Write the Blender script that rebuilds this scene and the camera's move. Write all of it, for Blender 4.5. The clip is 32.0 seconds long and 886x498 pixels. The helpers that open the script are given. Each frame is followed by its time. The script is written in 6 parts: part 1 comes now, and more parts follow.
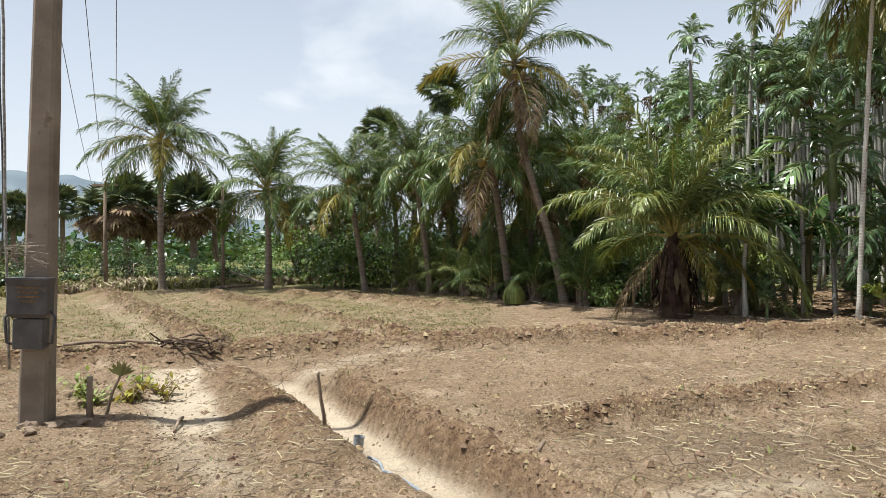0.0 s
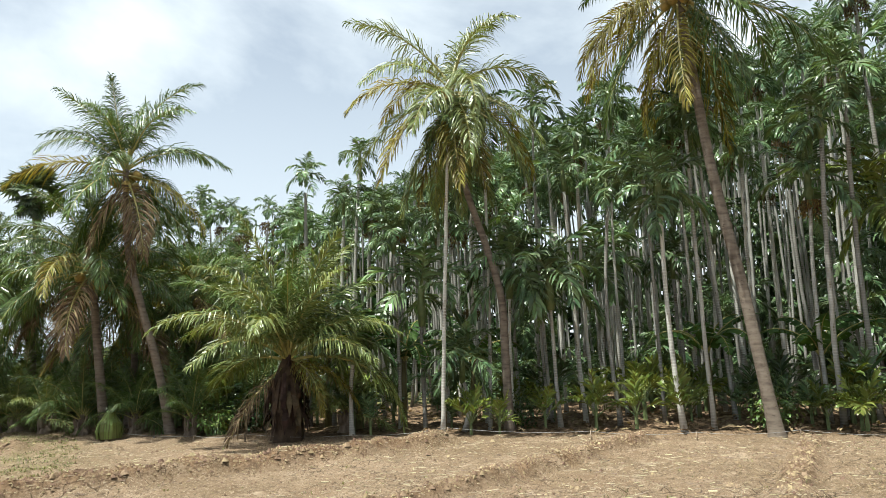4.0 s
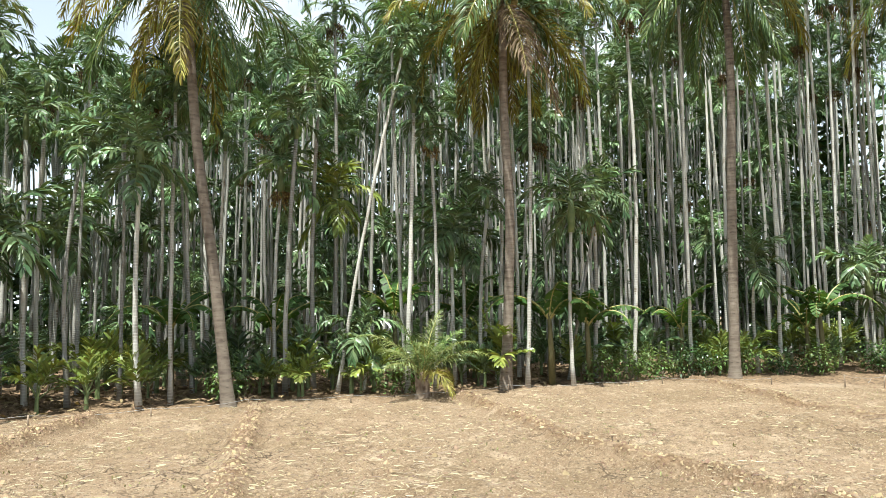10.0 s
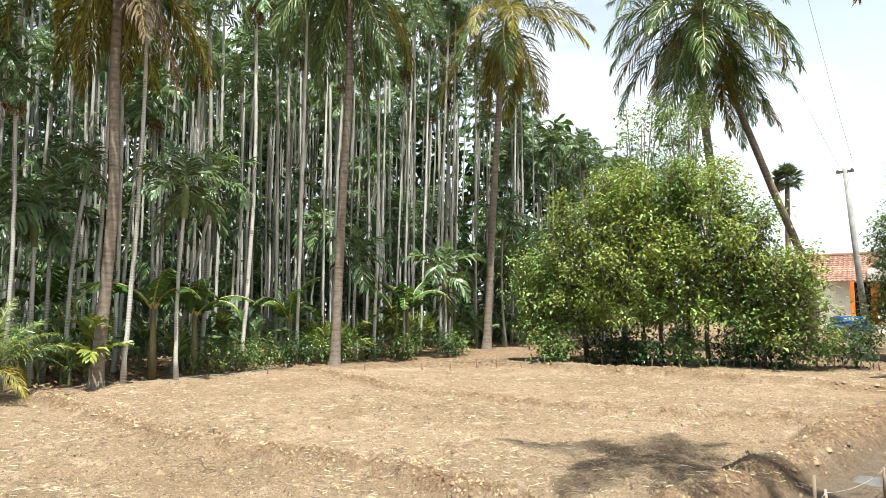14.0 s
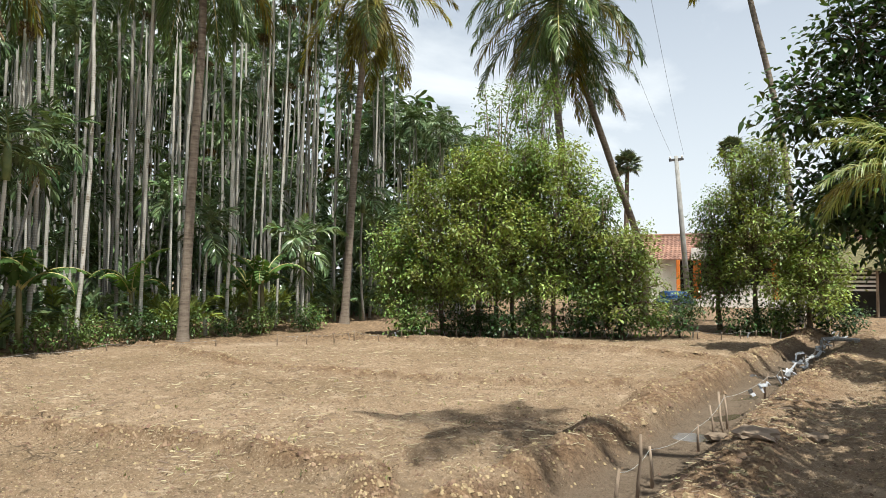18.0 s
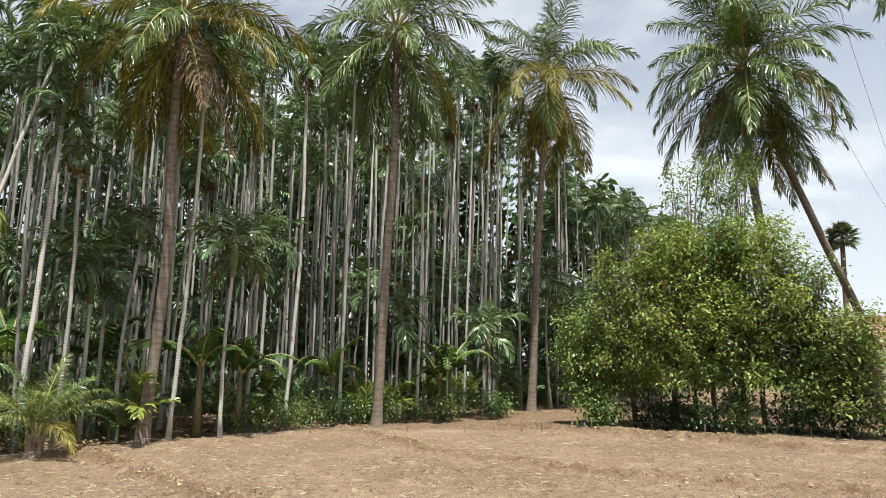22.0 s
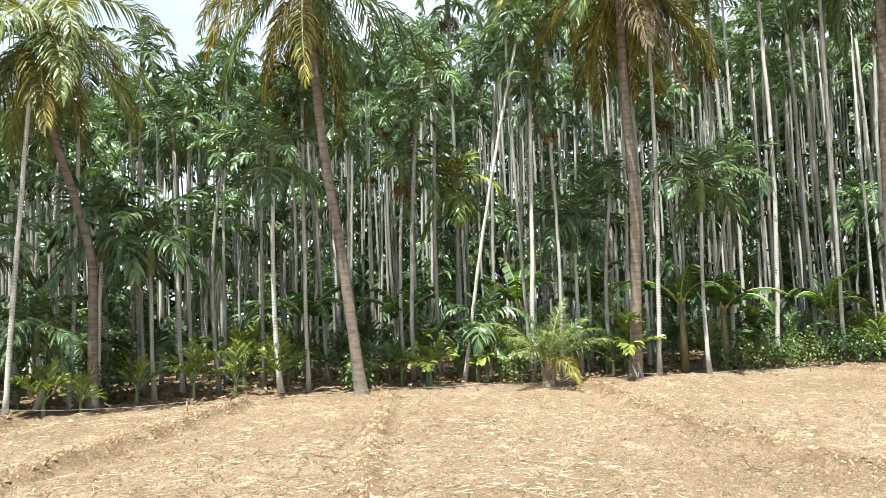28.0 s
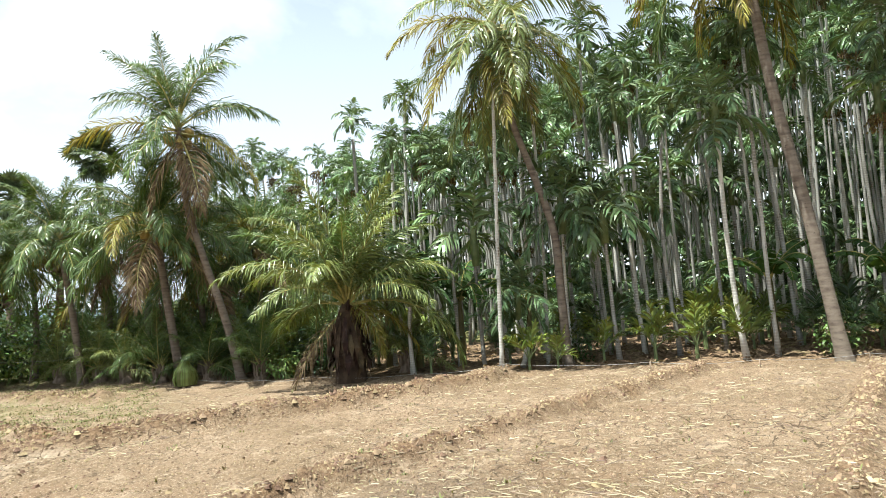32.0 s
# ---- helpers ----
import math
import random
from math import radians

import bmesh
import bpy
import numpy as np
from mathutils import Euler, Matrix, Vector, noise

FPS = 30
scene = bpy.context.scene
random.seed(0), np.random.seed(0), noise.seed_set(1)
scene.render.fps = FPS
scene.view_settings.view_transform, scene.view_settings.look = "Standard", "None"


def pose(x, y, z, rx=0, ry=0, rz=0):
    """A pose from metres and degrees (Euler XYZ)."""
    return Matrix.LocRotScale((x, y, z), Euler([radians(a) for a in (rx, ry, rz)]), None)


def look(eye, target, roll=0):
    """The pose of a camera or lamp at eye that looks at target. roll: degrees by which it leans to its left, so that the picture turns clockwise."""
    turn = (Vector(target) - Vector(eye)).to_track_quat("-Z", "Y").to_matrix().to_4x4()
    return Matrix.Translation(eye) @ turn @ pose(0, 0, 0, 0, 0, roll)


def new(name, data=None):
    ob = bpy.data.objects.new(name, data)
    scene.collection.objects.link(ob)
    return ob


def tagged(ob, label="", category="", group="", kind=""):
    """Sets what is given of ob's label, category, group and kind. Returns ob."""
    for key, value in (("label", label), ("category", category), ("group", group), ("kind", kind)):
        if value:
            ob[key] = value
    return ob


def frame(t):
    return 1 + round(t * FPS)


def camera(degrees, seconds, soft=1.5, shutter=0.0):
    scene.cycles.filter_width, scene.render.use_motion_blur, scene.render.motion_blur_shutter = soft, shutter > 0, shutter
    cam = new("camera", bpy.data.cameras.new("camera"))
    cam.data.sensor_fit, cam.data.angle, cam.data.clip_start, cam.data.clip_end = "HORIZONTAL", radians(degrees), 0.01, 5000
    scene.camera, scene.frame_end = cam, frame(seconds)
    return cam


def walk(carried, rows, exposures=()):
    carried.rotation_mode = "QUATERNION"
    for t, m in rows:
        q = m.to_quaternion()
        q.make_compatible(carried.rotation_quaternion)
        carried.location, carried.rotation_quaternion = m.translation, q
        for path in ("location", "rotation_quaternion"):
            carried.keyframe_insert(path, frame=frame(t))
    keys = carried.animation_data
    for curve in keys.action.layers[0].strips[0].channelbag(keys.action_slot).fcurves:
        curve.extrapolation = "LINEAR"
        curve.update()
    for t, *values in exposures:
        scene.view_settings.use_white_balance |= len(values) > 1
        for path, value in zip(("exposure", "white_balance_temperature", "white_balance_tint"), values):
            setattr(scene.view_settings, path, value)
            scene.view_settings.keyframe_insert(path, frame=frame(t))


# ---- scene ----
EXPOSURES = [(0, 0.75, 6250, 9), (3, 0.84, 6250, 5), (6, 1.25, 6150, 3), (9, 1.32, 6150, 3), (13, 1.46, 6250, 4), (16.5, 1.0, 6400, 7), (19, 0.83, 6400, 7), (20, 0.85, 6400, 7),
             (21, 0.78, 6350, 6), (22, 0.83, 6350, 8), (23, 1.07, 6350, 9), (25, 1.33, 6250, 5), (28, 1.58, 6150, 3), (32, 1.38, 6150, 4)]
cam = camera(67.1, 32.0, soft=0.5)
walk(cam, [
    (0, pose(0, 0, 1.55, 89.40, 1.00, 0.00)),
    (0.5, pose(0, 0, 1.55, 92.12, 0.25, -3.80)),
    (1, pose(0, 0, 1.55, 93.16, -0.47, -6.54)),
    (1.5, pose(0, 0, 1.55, 92.80, -0.43, -9.33)),
    (2, pose(0, 0, 1.55, 94.05, 0.90, -14.30)),
    (2.5, pose(0, 0, 1.55, 95.46, 1.50, -18.86)),
    (3, pose(0, 0, 1.55, 97.06, 1.85, -22.60)),
    (3.5, pose(0, 0, 1.55, 98.57, 1.80, -27.45)),
    (5.5, pose(0, 0, 1.55, 97.41, 1.01, -45.06)),
    (6, pose(0, 0, 1.55, 97.56, 0.56, -50.02)),
    (6.5, pose(0, 0, 1.55, 97.74, 0.36, -53.36)),
    (7, pose(0, 0, 1.55, 97.64, 0.52, -56.16)),
    (7.5, pose(0, 0, 1.55, 97.31, 0.98, -58.52)),
    (8, pose(0, 0, 1.55, 97.80, 0.85, -61.30)),
    (8.5, pose(0, 0, 1.55, 98.74, 0.88, -62.15)),
    (9, pose(0, 0, 1.55, 98.74, 0.72, -66.69)),
    (9.5, pose(0, 0, 1.55, 97.36, 0.98, -71.57)),
    (10, pose(0, 0, 1.55, 95.94, 0.95, -75.34)),
    (10.5, pose(0, 0, 1.55, 97.11, 1.41, -80.64)),
    (11, pose(0, 0, 1.55, 98.08, 1.38, -85.54)),
    (11.5, pose(0, 0, 1.55, 98.96, 1.36, -89.47)),
    (12, pose(0, 0, 1.55, 99.29, 1.46, -93.43)),
    (12.5, pose(0, 0, 1.55, 98.77, 0.60, -98.40)),
    (13, pose(0, 0, 1.55, 97.45, 0.48, -102.27)),
    (13.5, pose(0, 0, 1.55, 96.14, 0.27, -104.78)),
    (14, pose(0, 0, 1.55, 94.84, 0.21, -107.72)),
    (14.5, pose(0, 0, 1.55, 94.31, -0.21, -110.75)),
    (16.5, pose(0, 0, 1.55, 92.91, 0.55, -117.38)),
    (17, pose(0, 0, 1.55, 92.93, 0.22, -118.98)),
    (17.5, pose(0, 0, 1.55, 92.72, 0.07, -119.75)),
    (18, pose(0, 0, 1.55, 92.62, -0.12, -119.78)),
    (18.5, pose(0, 0, 1.55, 92.73, -0.46, -119.03)),
    (19, pose(0, 0, 1.55, 92.78, -0.59, -117.15)),
    (19.5, pose(0, 0, 1.55, 94.62, -0.48, -114.57)),
    (20, pose(0, 0, 1.55, 98.50, -0.03, -111.70)),
    (20.5, pose(0, 0, 1.55, 101.20, -0.14, -110.18)),
    (21, pose(0, 0, 1.55, 103.52, -0.89, -108.49)),
    (21.5, pose(0, 0, 1.55, 101.99, -1.04, -106.93)),
    (22, pose(0, 0, 1.55, 99.90, -0.39, -104.05)),
    (22.5, pose(0, 0, 1.55, 97.76, 0.04, -101.16)),
    (23, pose(0, 0, 1.55, 95.89, 0.50, -98.29)),
    (23.5, pose(0, 0, 1.55, 94.98, 1.15, -94.99)),
    (24, pose(0, 0, 1.55, 95.15, 1.50, -91.33)),
    (24.5, pose(0, 0, 1.55, 95.46, 2.04, -88.18)),
    (25, pose(0, 0, 1.55, 95.45, 1.85, -84.59)),
    (25.5, pose(0, 0, 1.55, 95.72, 2.10, -81.11)),
    (27.5, pose(0, 0, 1.55, 95.80, 2.01, -69.05)),
    (28, pose(0, 0, 1.55, 95.25, 2.07, -64.81)),
    (28.5, pose(0, 0, 1.55, 94.96, 2.43, -60.56)),
    (29, pose(0, 0, 1.55, 94.85, 2.61, -56.97)),
    (29.5, pose(0, 0, 1.55, 94.64, 2.44, -52.47)),
    (30, pose(0, 0, 1.55, 95.07, 2.11, -47.50)),
    (30.5, pose(0, 0, 1.55, 95.46, 2.43, -42.61)),
    (31, pose(0, 0, 1.55, 95.30, 2.64, -36.73)),
    (31.5, pose(0, 0, 1.55, 94.85, 3.36, -32.20)),
    (32, pose(0, 0, 1.55, 94.20, 4.27, -27.27)),
], exposures=EXPOSURES)

# ---- world and sun ----
SUN_AZ, SUN_EL = 268.0, 72.0
world = bpy.data.worlds.new("sky")
scene.world = world
world.use_nodes = True
wn, wl = world.node_tree.nodes, world.node_tree.links
wn.clear()
sky = wn.new("ShaderNodeTexSky")
sky.sky_type, sky.sun_disc = "NISHITA", False
sky.sun_elevation, sky.sun_rotation = radians(SUN_EL), radians(SUN_AZ)
sky.air_density, sky.dust_density, sky.ozone_density = 1.0, 0.7, 1.2
wc = wn.new("ShaderNodeTexCoord")
wsep = wn.new("ShaderNodeSeparateXYZ")
wl.new(wc.outputs["Generated"], wsep.inputs["Vector"])


def wmath(op, a, b):
    q = wn.new("ShaderNodeMath")
    q.operation = op
    for k, v in enumerate((a, b)):
        if isinstance(v, (int, float)):
            q.inputs[k].default_value = v
        else:
            wl.new(v, q.inputs[k])
    return q.outputs["Value"]


# clouds on a flat layer overhead, thinning to blue at the zenith, and white haze towards the horizon
height = wmath("ADD", wmath("MAXIMUM", wsep.outputs["Z"], 0.0), 0.22)
wflat = wn.new("ShaderNodeCombineXYZ")
wl.new(wmath("DIVIDE", wsep.outputs["X"], height), wflat.inputs["X"])
wl.new(wmath("DIVIDE", wsep.outputs["Y"], height), wflat.inputs["Y"])
wnoise = wn.new("ShaderNodeTexNoise")
wnoise.inputs["Scale"].default_value, wnoise.inputs["Detail"].default_value = 0.9, 8.0
wnoise.inputs["Roughness"].default_value, wnoise.inputs["Distortion"].default_value = 0.55, 0.3
wl.new(wflat.outputs["Vector"], wnoise.inputs["Vector"])
wramp = wn.new("ShaderNodeMapRange")
wramp.inputs["From Min"].default_value, wramp.inputs["From Max"].default_value = 0.42, 0.62
wramp.inputs["To Min"].default_value, wramp.inputs["To Max"].default_value = 0.3, 1.0
wl.new(wnoise.outputs["Fac"], wramp.inputs["Value"])
whaze = wn.new("ShaderNodeMapRange")
whaze.inputs["From Min"].default_value, whaze.inputs["From Max"].default_value = 0.0, 0.75
whaze.inputs["To Min"].default_value, whaze.inputs["To Max"].default_value = 0.92, 0.1
wl.new(wsep.outputs["Z"], whaze.inputs["Value"])
wmix = wn.new("ShaderNodeMixRGB")
wmix.inputs["Color2"].default_value = (9.6, 10.0, 10.4, 1)
wbg = wn.new("ShaderNodeBackground")
wbg.inputs["Strength"].default_value = 0.058
wout = wn.new("ShaderNodeOutputWorld")
wl.new(wmath("MAXIMUM", wramp.outputs["Result"], whaze.outputs["Result"]), wmix.inputs["Fac"])
wl.new(sky.outputs["Color"], wmix.inputs["Color1"])
wl.new(wmix.outputs["Color"], wbg.inputs["Color"])
wl.new(wbg.outputs["Background"], wout.inputs["Surface"])

sun = new("sun", bpy.data.lights.new("sun", "SUN"))
sun.data.energy, sun.data.angle, sun.data.color = 5.0, radians(0.6), (1.0, 0.975, 0.89)
sx, sy = math.sin(radians(SUN_AZ)), math.cos(radians(SUN_AZ))
ce = math.cos(radians(SUN_EL))
sun.matrix_world = look((sx * ce * 60, sy * ce * 60, math.sin(radians(SUN_EL)) * 60), (0, 0, 0))


# ---- materials ----
def material(name, dark, light, scale=4.0, rough=0.8, bump=0.3, bump_scale=40.0, spread=0.0, leaf=0.0,
             stretch=(1, 1, 1), spot=None, island=0.0, metal=0.0, spec=0.3, rings=None):
    """Two-scale noise colour with bump; spread varies by object, island by piece; leaf lets light through."""
    m = bpy.data.materials.new(name)
    m.use_nodes = True
    n, l = m.node_tree.nodes, m.node_tree.links
    p = n["Principled BSDF"]
    p.inputs["Roughness"].default_value, p.inputs["Metallic"].default_value = rough, metal
    p.inputs["Specular IOR Level"].default_value = spec
    tc = n.new("ShaderNodeTexCoord")
    mp = n.new("ShaderNodeMapping")
    mp.inputs["Scale"].default_value = stretch
    l.new(tc.outputs["Object"], mp.inputs["Vector"])
    big = n.new("ShaderNodeTexNoise")
    big.inputs["Scale"].default_value, big.inputs["Detail"].default_value = scale, 6
    l.new(mp.outputs["Vector"], big.inputs["Vector"])
    ramp = n.new("ShaderNodeValToRGB")
    ramp.color_ramp.elements[0].position, ramp.color_ramp.elements[0].color = 0.32, (*dark, 1)
    ramp.color_ramp.elements[1].position, ramp.color_ramp.elements[1].color = 0.68, (*light, 1)
    l.new(big.outputs["Fac"], ramp.inputs["Fac"])
    colour = ramp.outputs["Color"]
    if spot:
        fine = n.new("ShaderNodeTexNoise")
        fine.inputs["Scale"].default_value, fine.inputs["Detail"].default_value = spot[1], 4
        l.new(mp.outputs["Vector"], fine.inputs["Vector"])
        cut = n.new("ShaderNodeMapRange")
        cut.inputs["From Min"].default_value, cut.inputs["From Max"].default_value = spot[2], spot[2] + 0.1
        l.new(fine.outputs["Fac"], cut.inputs["Value"])
        mix = n.new("ShaderNodeMixRGB")
        mix.inputs["Color2"].default_value = (*spot[0], 1)
        l.new(cut.outputs["Result"], mix.inputs["Fac"])
        l.new(colour, mix.inputs["Color1"])
        colour = mix.outputs["Color"]
    if rings:
        wave = n.new("ShaderNodeTexWave")
        wave.bands_direction = "Z"
        wave.inputs["Scale"].default_value, wave.inputs["Distortion"].default_value = rings[1], 1.2
        wave.inputs["Detail"].default_value = 2
        l.new(tc.outputs["Object"], wave.inputs["Vector"])
        cut = n.new("ShaderNodeMapRange")
        cut.inputs["From Min"].default_value, cut.inputs["From Max"].default_value = rings[2], 1.0
        l.new(wave.outputs["Fac"], cut.inputs["Value"])
        mix = n.new("ShaderNodeMixRGB")
        mix.inputs["Color2"].default_value = (*rings[0], 1)
        l.new(cut.outputs["Result"], mix.inputs["Fac"])
        l.new(colour, mix.inputs["Color1"])
        colour = mix.outputs["Color"]
    vary = None
    if spread:
        info = n.new("ShaderNodeObjectInfo")
        vary = n.new("ShaderNodeMapRange")
        vary.inputs["To Min"].default_value, vary.inputs["To Max"].default_value = 1 - spread, 1 + spread
        l.new(info.outputs["Random"], vary.inputs["Value"])
    hsv = n.new("ShaderNodeHueSaturation")
    if vary:
        l.new(vary.outputs["Result"], hsv.inputs["Value"])
    if island:
        geo = n.new("ShaderNodeNewGeometry")
        hue = n.new("ShaderNodeMapRange")
        hue.inputs["To Min"].default_value, hue.inputs["To Max"].default_value = 0.5 - 0.05 * island, 0.5 + 0.035 * island
        l.new(geo.outputs["Random Per Island"], hue.inputs["Value"])
        l.new(hue.outputs["Result"], hsv.inputs["Hue"])
        bright = n.new("ShaderNodeMapRange")
        bright.inputs["To Min"].default_value, bright.inputs["To Max"].default_value = 1 - 0.62 * island, 1 + 0.62 * island
        l.new(geo.outputs["Random Per Island"], bright.inputs["Value"])
        both = n.new("ShaderNodeMath")
        both.operation = "MULTIPLY"
        l.new(bright.outputs["Result"], both.inputs[0])
        both.inputs[1].default_value = 1.0
        if vary:
            l.new(vary.outputs["Result"], both.inputs[1])
        l.new(both.outputs["Value"], hsv.inputs["Value"])
    l.new(colour, hsv.inputs["Color"])
    l.new(hsv.outputs["Color"], p.inputs["Base Color"])
    if bump:
        grain = n.new("ShaderNodeTexNoise")
        grain.inputs["Scale"].default_value, grain.inputs["Detail"].default_value = bump_scale, 5
        l.new(mp.outputs["Vector"], grain.inputs["Vector"])
        b = n.new("ShaderNodeBump")
        b.inputs["Strength"].default_value, b.inputs["Distance"].default_value = bump, 0.02
        l.new(grain.outputs["Fac"], b.inputs["Height"])
        l.new(b.outputs["Normal"], p.inputs["Normal"])
    if leaf:
        t = n.new("ShaderNodeBsdfTranslucent")
        warm = n.new("ShaderNodeMixRGB")
        warm.blend_type = "MULTIPLY"
        warm.inputs["Fac"].default_value = 1.0
        warm.inputs["Color2"].default_value = (1.25, 1.1, 0.45, 1)
        l.new(hsv.outputs["Color"], warm.inputs["Color1"])
        l.new(warm.outputs["Color"], t.inputs["Color"])
        mix = n.new("ShaderNodeMixShader")
        mix.inputs["Fac"].default_value = leaf
        l.new(p.outputs["BSDF"], mix.inputs[1])
        l.new(t.outputs["BSDF"], mix.inputs[2])
        l.new(mix.outputs["Shader"], n["Material Output"].inputs["Surface"])
    return m


M_COCO = material("coconut_leaf", (0.045, 0.085, 0.02), (0.125, 0.175, 0.048), 3, 0.34, 0, spread=0.2, leaf=0.15, island=0.45, spec=0.4)
M_COCO_PALE = material("coconut_leaf_pale", (0.1, 0.14, 0.038), (0.22, 0.25, 0.085), 3, 0.36, 0, spread=0.2, leaf=0.2, island=0.45, spec=0.4)
M_COCO_OLD = material("coconut_leaf_yellow", (0.13, 0.125, 0.022), (0.28, 0.235, 0.05), 3, 0.45, 0, spread=0.25, leaf=0.3, island=0.7, spec=0.3)
M_COCO_DRY = material("dry_frond", (0.12, 0.085, 0.045), (0.26, 0.185, 0.105), 4, 0.8, 0, spread=0.25, leaf=0.12, island=0.6)
M_RIB = material("frond_rib", (0.23, 0.21, 0.06), (0.4, 0.35, 0.13), 5, 0.45, 0, spread=0.15)
M_ARECA = material("areca_leaf", (0.05, 0.1, 0.042), (0.17, 0.24, 0.11), 3, 0.3, 0, spread=0.4, leaf=0.16, island=0.55, spec=0.35)
M_ARECA_YOUNG = material("areca_leaf_young", (0.11, 0.165, 0.032), (0.22, 0.26, 0.06), 3, 0.38, 0, spread=0.35, leaf=0.22, island=0.5, spec=0.3)
M_SHAFT = material("areca_crownshaft", (0.09, 0.13, 0.05), (0.2, 0.23, 0.1), 6, 0.5, 0.1)
M_FRUIT = material("areca_nuts", (0.06, 0.045, 0.018), (0.2, 0.13, 0.045), 14, 0.7, 0, spread=0.3, island=0.9)
M_COCONUT = material("coconut_husk", (0.2, 0.15, 0.035), (0.36, 0.25, 0.08), 8, 0.5, 0.1, spread=0.3)
M_ARECA_TRUNK = material("areca_bark", (0.24, 0.225, 0.2), (0.48, 0.46, 0.42), 2.2, 0.85, 0.3, 60, spread=0.4,
                         stretch=(2, 2, 0.5), spot=((0.17, 0.14, 0.105), 7, 0.58), rings=((0.44, 0.425, 0.39), 5.5, 0.8))
M_COCO_TRUNK = material("coconut_bark", (0.12, 0.092, 0.072), (0.24, 0.195, 0.155), 5, 0.9, 0.6, 45, spread=0.15,
                        stretch=(1, 1, 2.5), spot=((0.1, 0.078, 0.06), 11, 0.6), rings=((0.21, 0.172, 0.135), 2.2, 0.7))
M_BARK = material("shrub_bark", (0.09, 0.065, 0.045), (0.22, 0.165, 0.12), 9, 0.9, 0.6, 60, stretch=(1, 1, 0.3))
M_BUSH = material("bush_leaf", (0.07, 0.13, 0.036), (0.19, 0.26, 0.078), 1.2, 0.4, 0, spread=0.25, leaf=0.22, island=0.7, spec=0.22)
M_SHAG = material("rotting_fibre", (0.03, 0.02, 0.013), (0.085, 0.055, 0.034), 8, 0.9, 0.4, 40, island=0.8)
M_BUSH_LIGHT = material("bush_leaf_light", (0.11, 0.17, 0.04), (0.26, 0.31, 0.09), 1.2, 0.42, 0, spread=0.25, leaf=0.24, island=0.7, spec=0.22)
M_BUSH_DARK = material("bush_leaf_dark", (0.024, 0.054, 0.02), (0.07, 0.115, 0.038), 1.5, 0.32, 0, spread=0.2, leaf=0.24, island=0.8, spec=0.25)
M_BANANA = material("banana_leaf", (0.036, 0.088, 0.02), (0.085, 0.15, 0.035), 2, 0.5, 0.15, 30, spread=0.25, leaf=0.3, spec=0.25)
M_BANANA_STEM = material("banana_stem", (0.08, 0.075, 0.03), (0.2, 0.17, 0.075), 5, 0.5, 0.3, 30, stretch=(1, 1, 0.2))
M_STRAW = material("straw", (0.205, 0.16, 0.1), (0.41, 0.34, 0.235), 2, 0.75, 0, island=0.9)
M_CONCRETE = material("pole_concrete", (0.17, 0.135, 0.105), (0.3, 0.25, 0.2), 3, 0.9, 0.5, 70, spot=((0.17, 0.13, 0.1), 9, 0.62))
M_POLE = material("grey_pole_concrete", (0.2, 0.195, 0.185), (0.32, 0.31, 0.295), 3, 0.9, 0.4, 70, spot=((0.2, 0.18, 0.16), 9, 0.62))
M_THATCH = material("old_thatch", (0.07, 0.065, 0.03), (0.16, 0.14, 0.07), 3, 0.9, 0.6, 30, stretch=(1, 4, 4))
M_SPRIG = material("dull_weed", (0.1, 0.105, 0.035), (0.2, 0.185, 0.075), 2, 0.6, 0, leaf=0.15, island=0.7)
M_WOOD = material("weathered_wood", (0.12, 0.085, 0.06), (0.3, 0.23, 0.17), 8, 0.9, 0.6, 50, stretch=(1, 1, 0.25), spread=0.2)
M_STEEL = material("painted_steel", (0.05, 0.048, 0.05), (0.1, 0.095, 0.095), 7, 0.55, 0.15, 60, spot=((0.16, 0.1, 0.06), 13, 0.64))
M_WIRE = material("wire", (0.05, 0.05, 0.05), (0.1, 0.1, 0.1), 5, 0.5, 0)
M_ROPE = material("pale_rope", (0.15, 0.14, 0.125), (0.36, 0.35, 0.33), 30, 0.6, 0.2)
M_TAPE = material("silver_plastic_strip", (0.16, 0.165, 0.18), (0.42, 0.43, 0.45), 20, 0.35, 0.3, 20)
M_STONE = material("field_stone", (0.15, 0.11, 0.08), (0.28, 0.21, 0.15), 6, 0.9, 0.6, 40, spread=0.25)
M_WHITE = material("white_wall_paint", (0.62, 0.58, 0.52), (0.8, 0.77, 0.72), 1.5, 0.85, 0.2, 40, spot=((0.45, 0.4, 0.34), 2.2, 0.66))
M_ORANGE = material("orange_wall_paint", (0.62, 0.17, 0.03), (0.75, 0.24, 0.05), 2, 0.7, 0.1, 40)
# near-black stands in for the shade inside porch, window and shed
M_INSIDE_SHADE = material("inside_shade", (0.02, 0.018, 0.016), (0.045, 0.04, 0.035), 2, 0.7, 0)
M_TILE = material("clay_roof_tile", (0.17, 0.092, 0.068), (0.31, 0.175, 0.13), 3, 0.85, 0.3, 30, spread=0.25, spot=((0.12, 0.08, 0.06), 4, 0.6))
M_BLUE = material("blue_tarpaulin", (0.01, 0.03, 0.1), (0.02, 0.08, 0.2), 3, 0.5, 0.3, 10)
M_CORN = material("maize_leaf", (0.15, 0.21, 0.055), (0.29, 0.33, 0.11), 2, 0.5, 0, leaf=0.25, island=0.6)
# blue-grey tone paints the haze of distance onto the hills
M_HILL = material("hill_with_painted_haze", (0.09, 0.115, 0.14), (0.15, 0.18, 0.205), 0.004, 1.0, 0, spec=0.0)
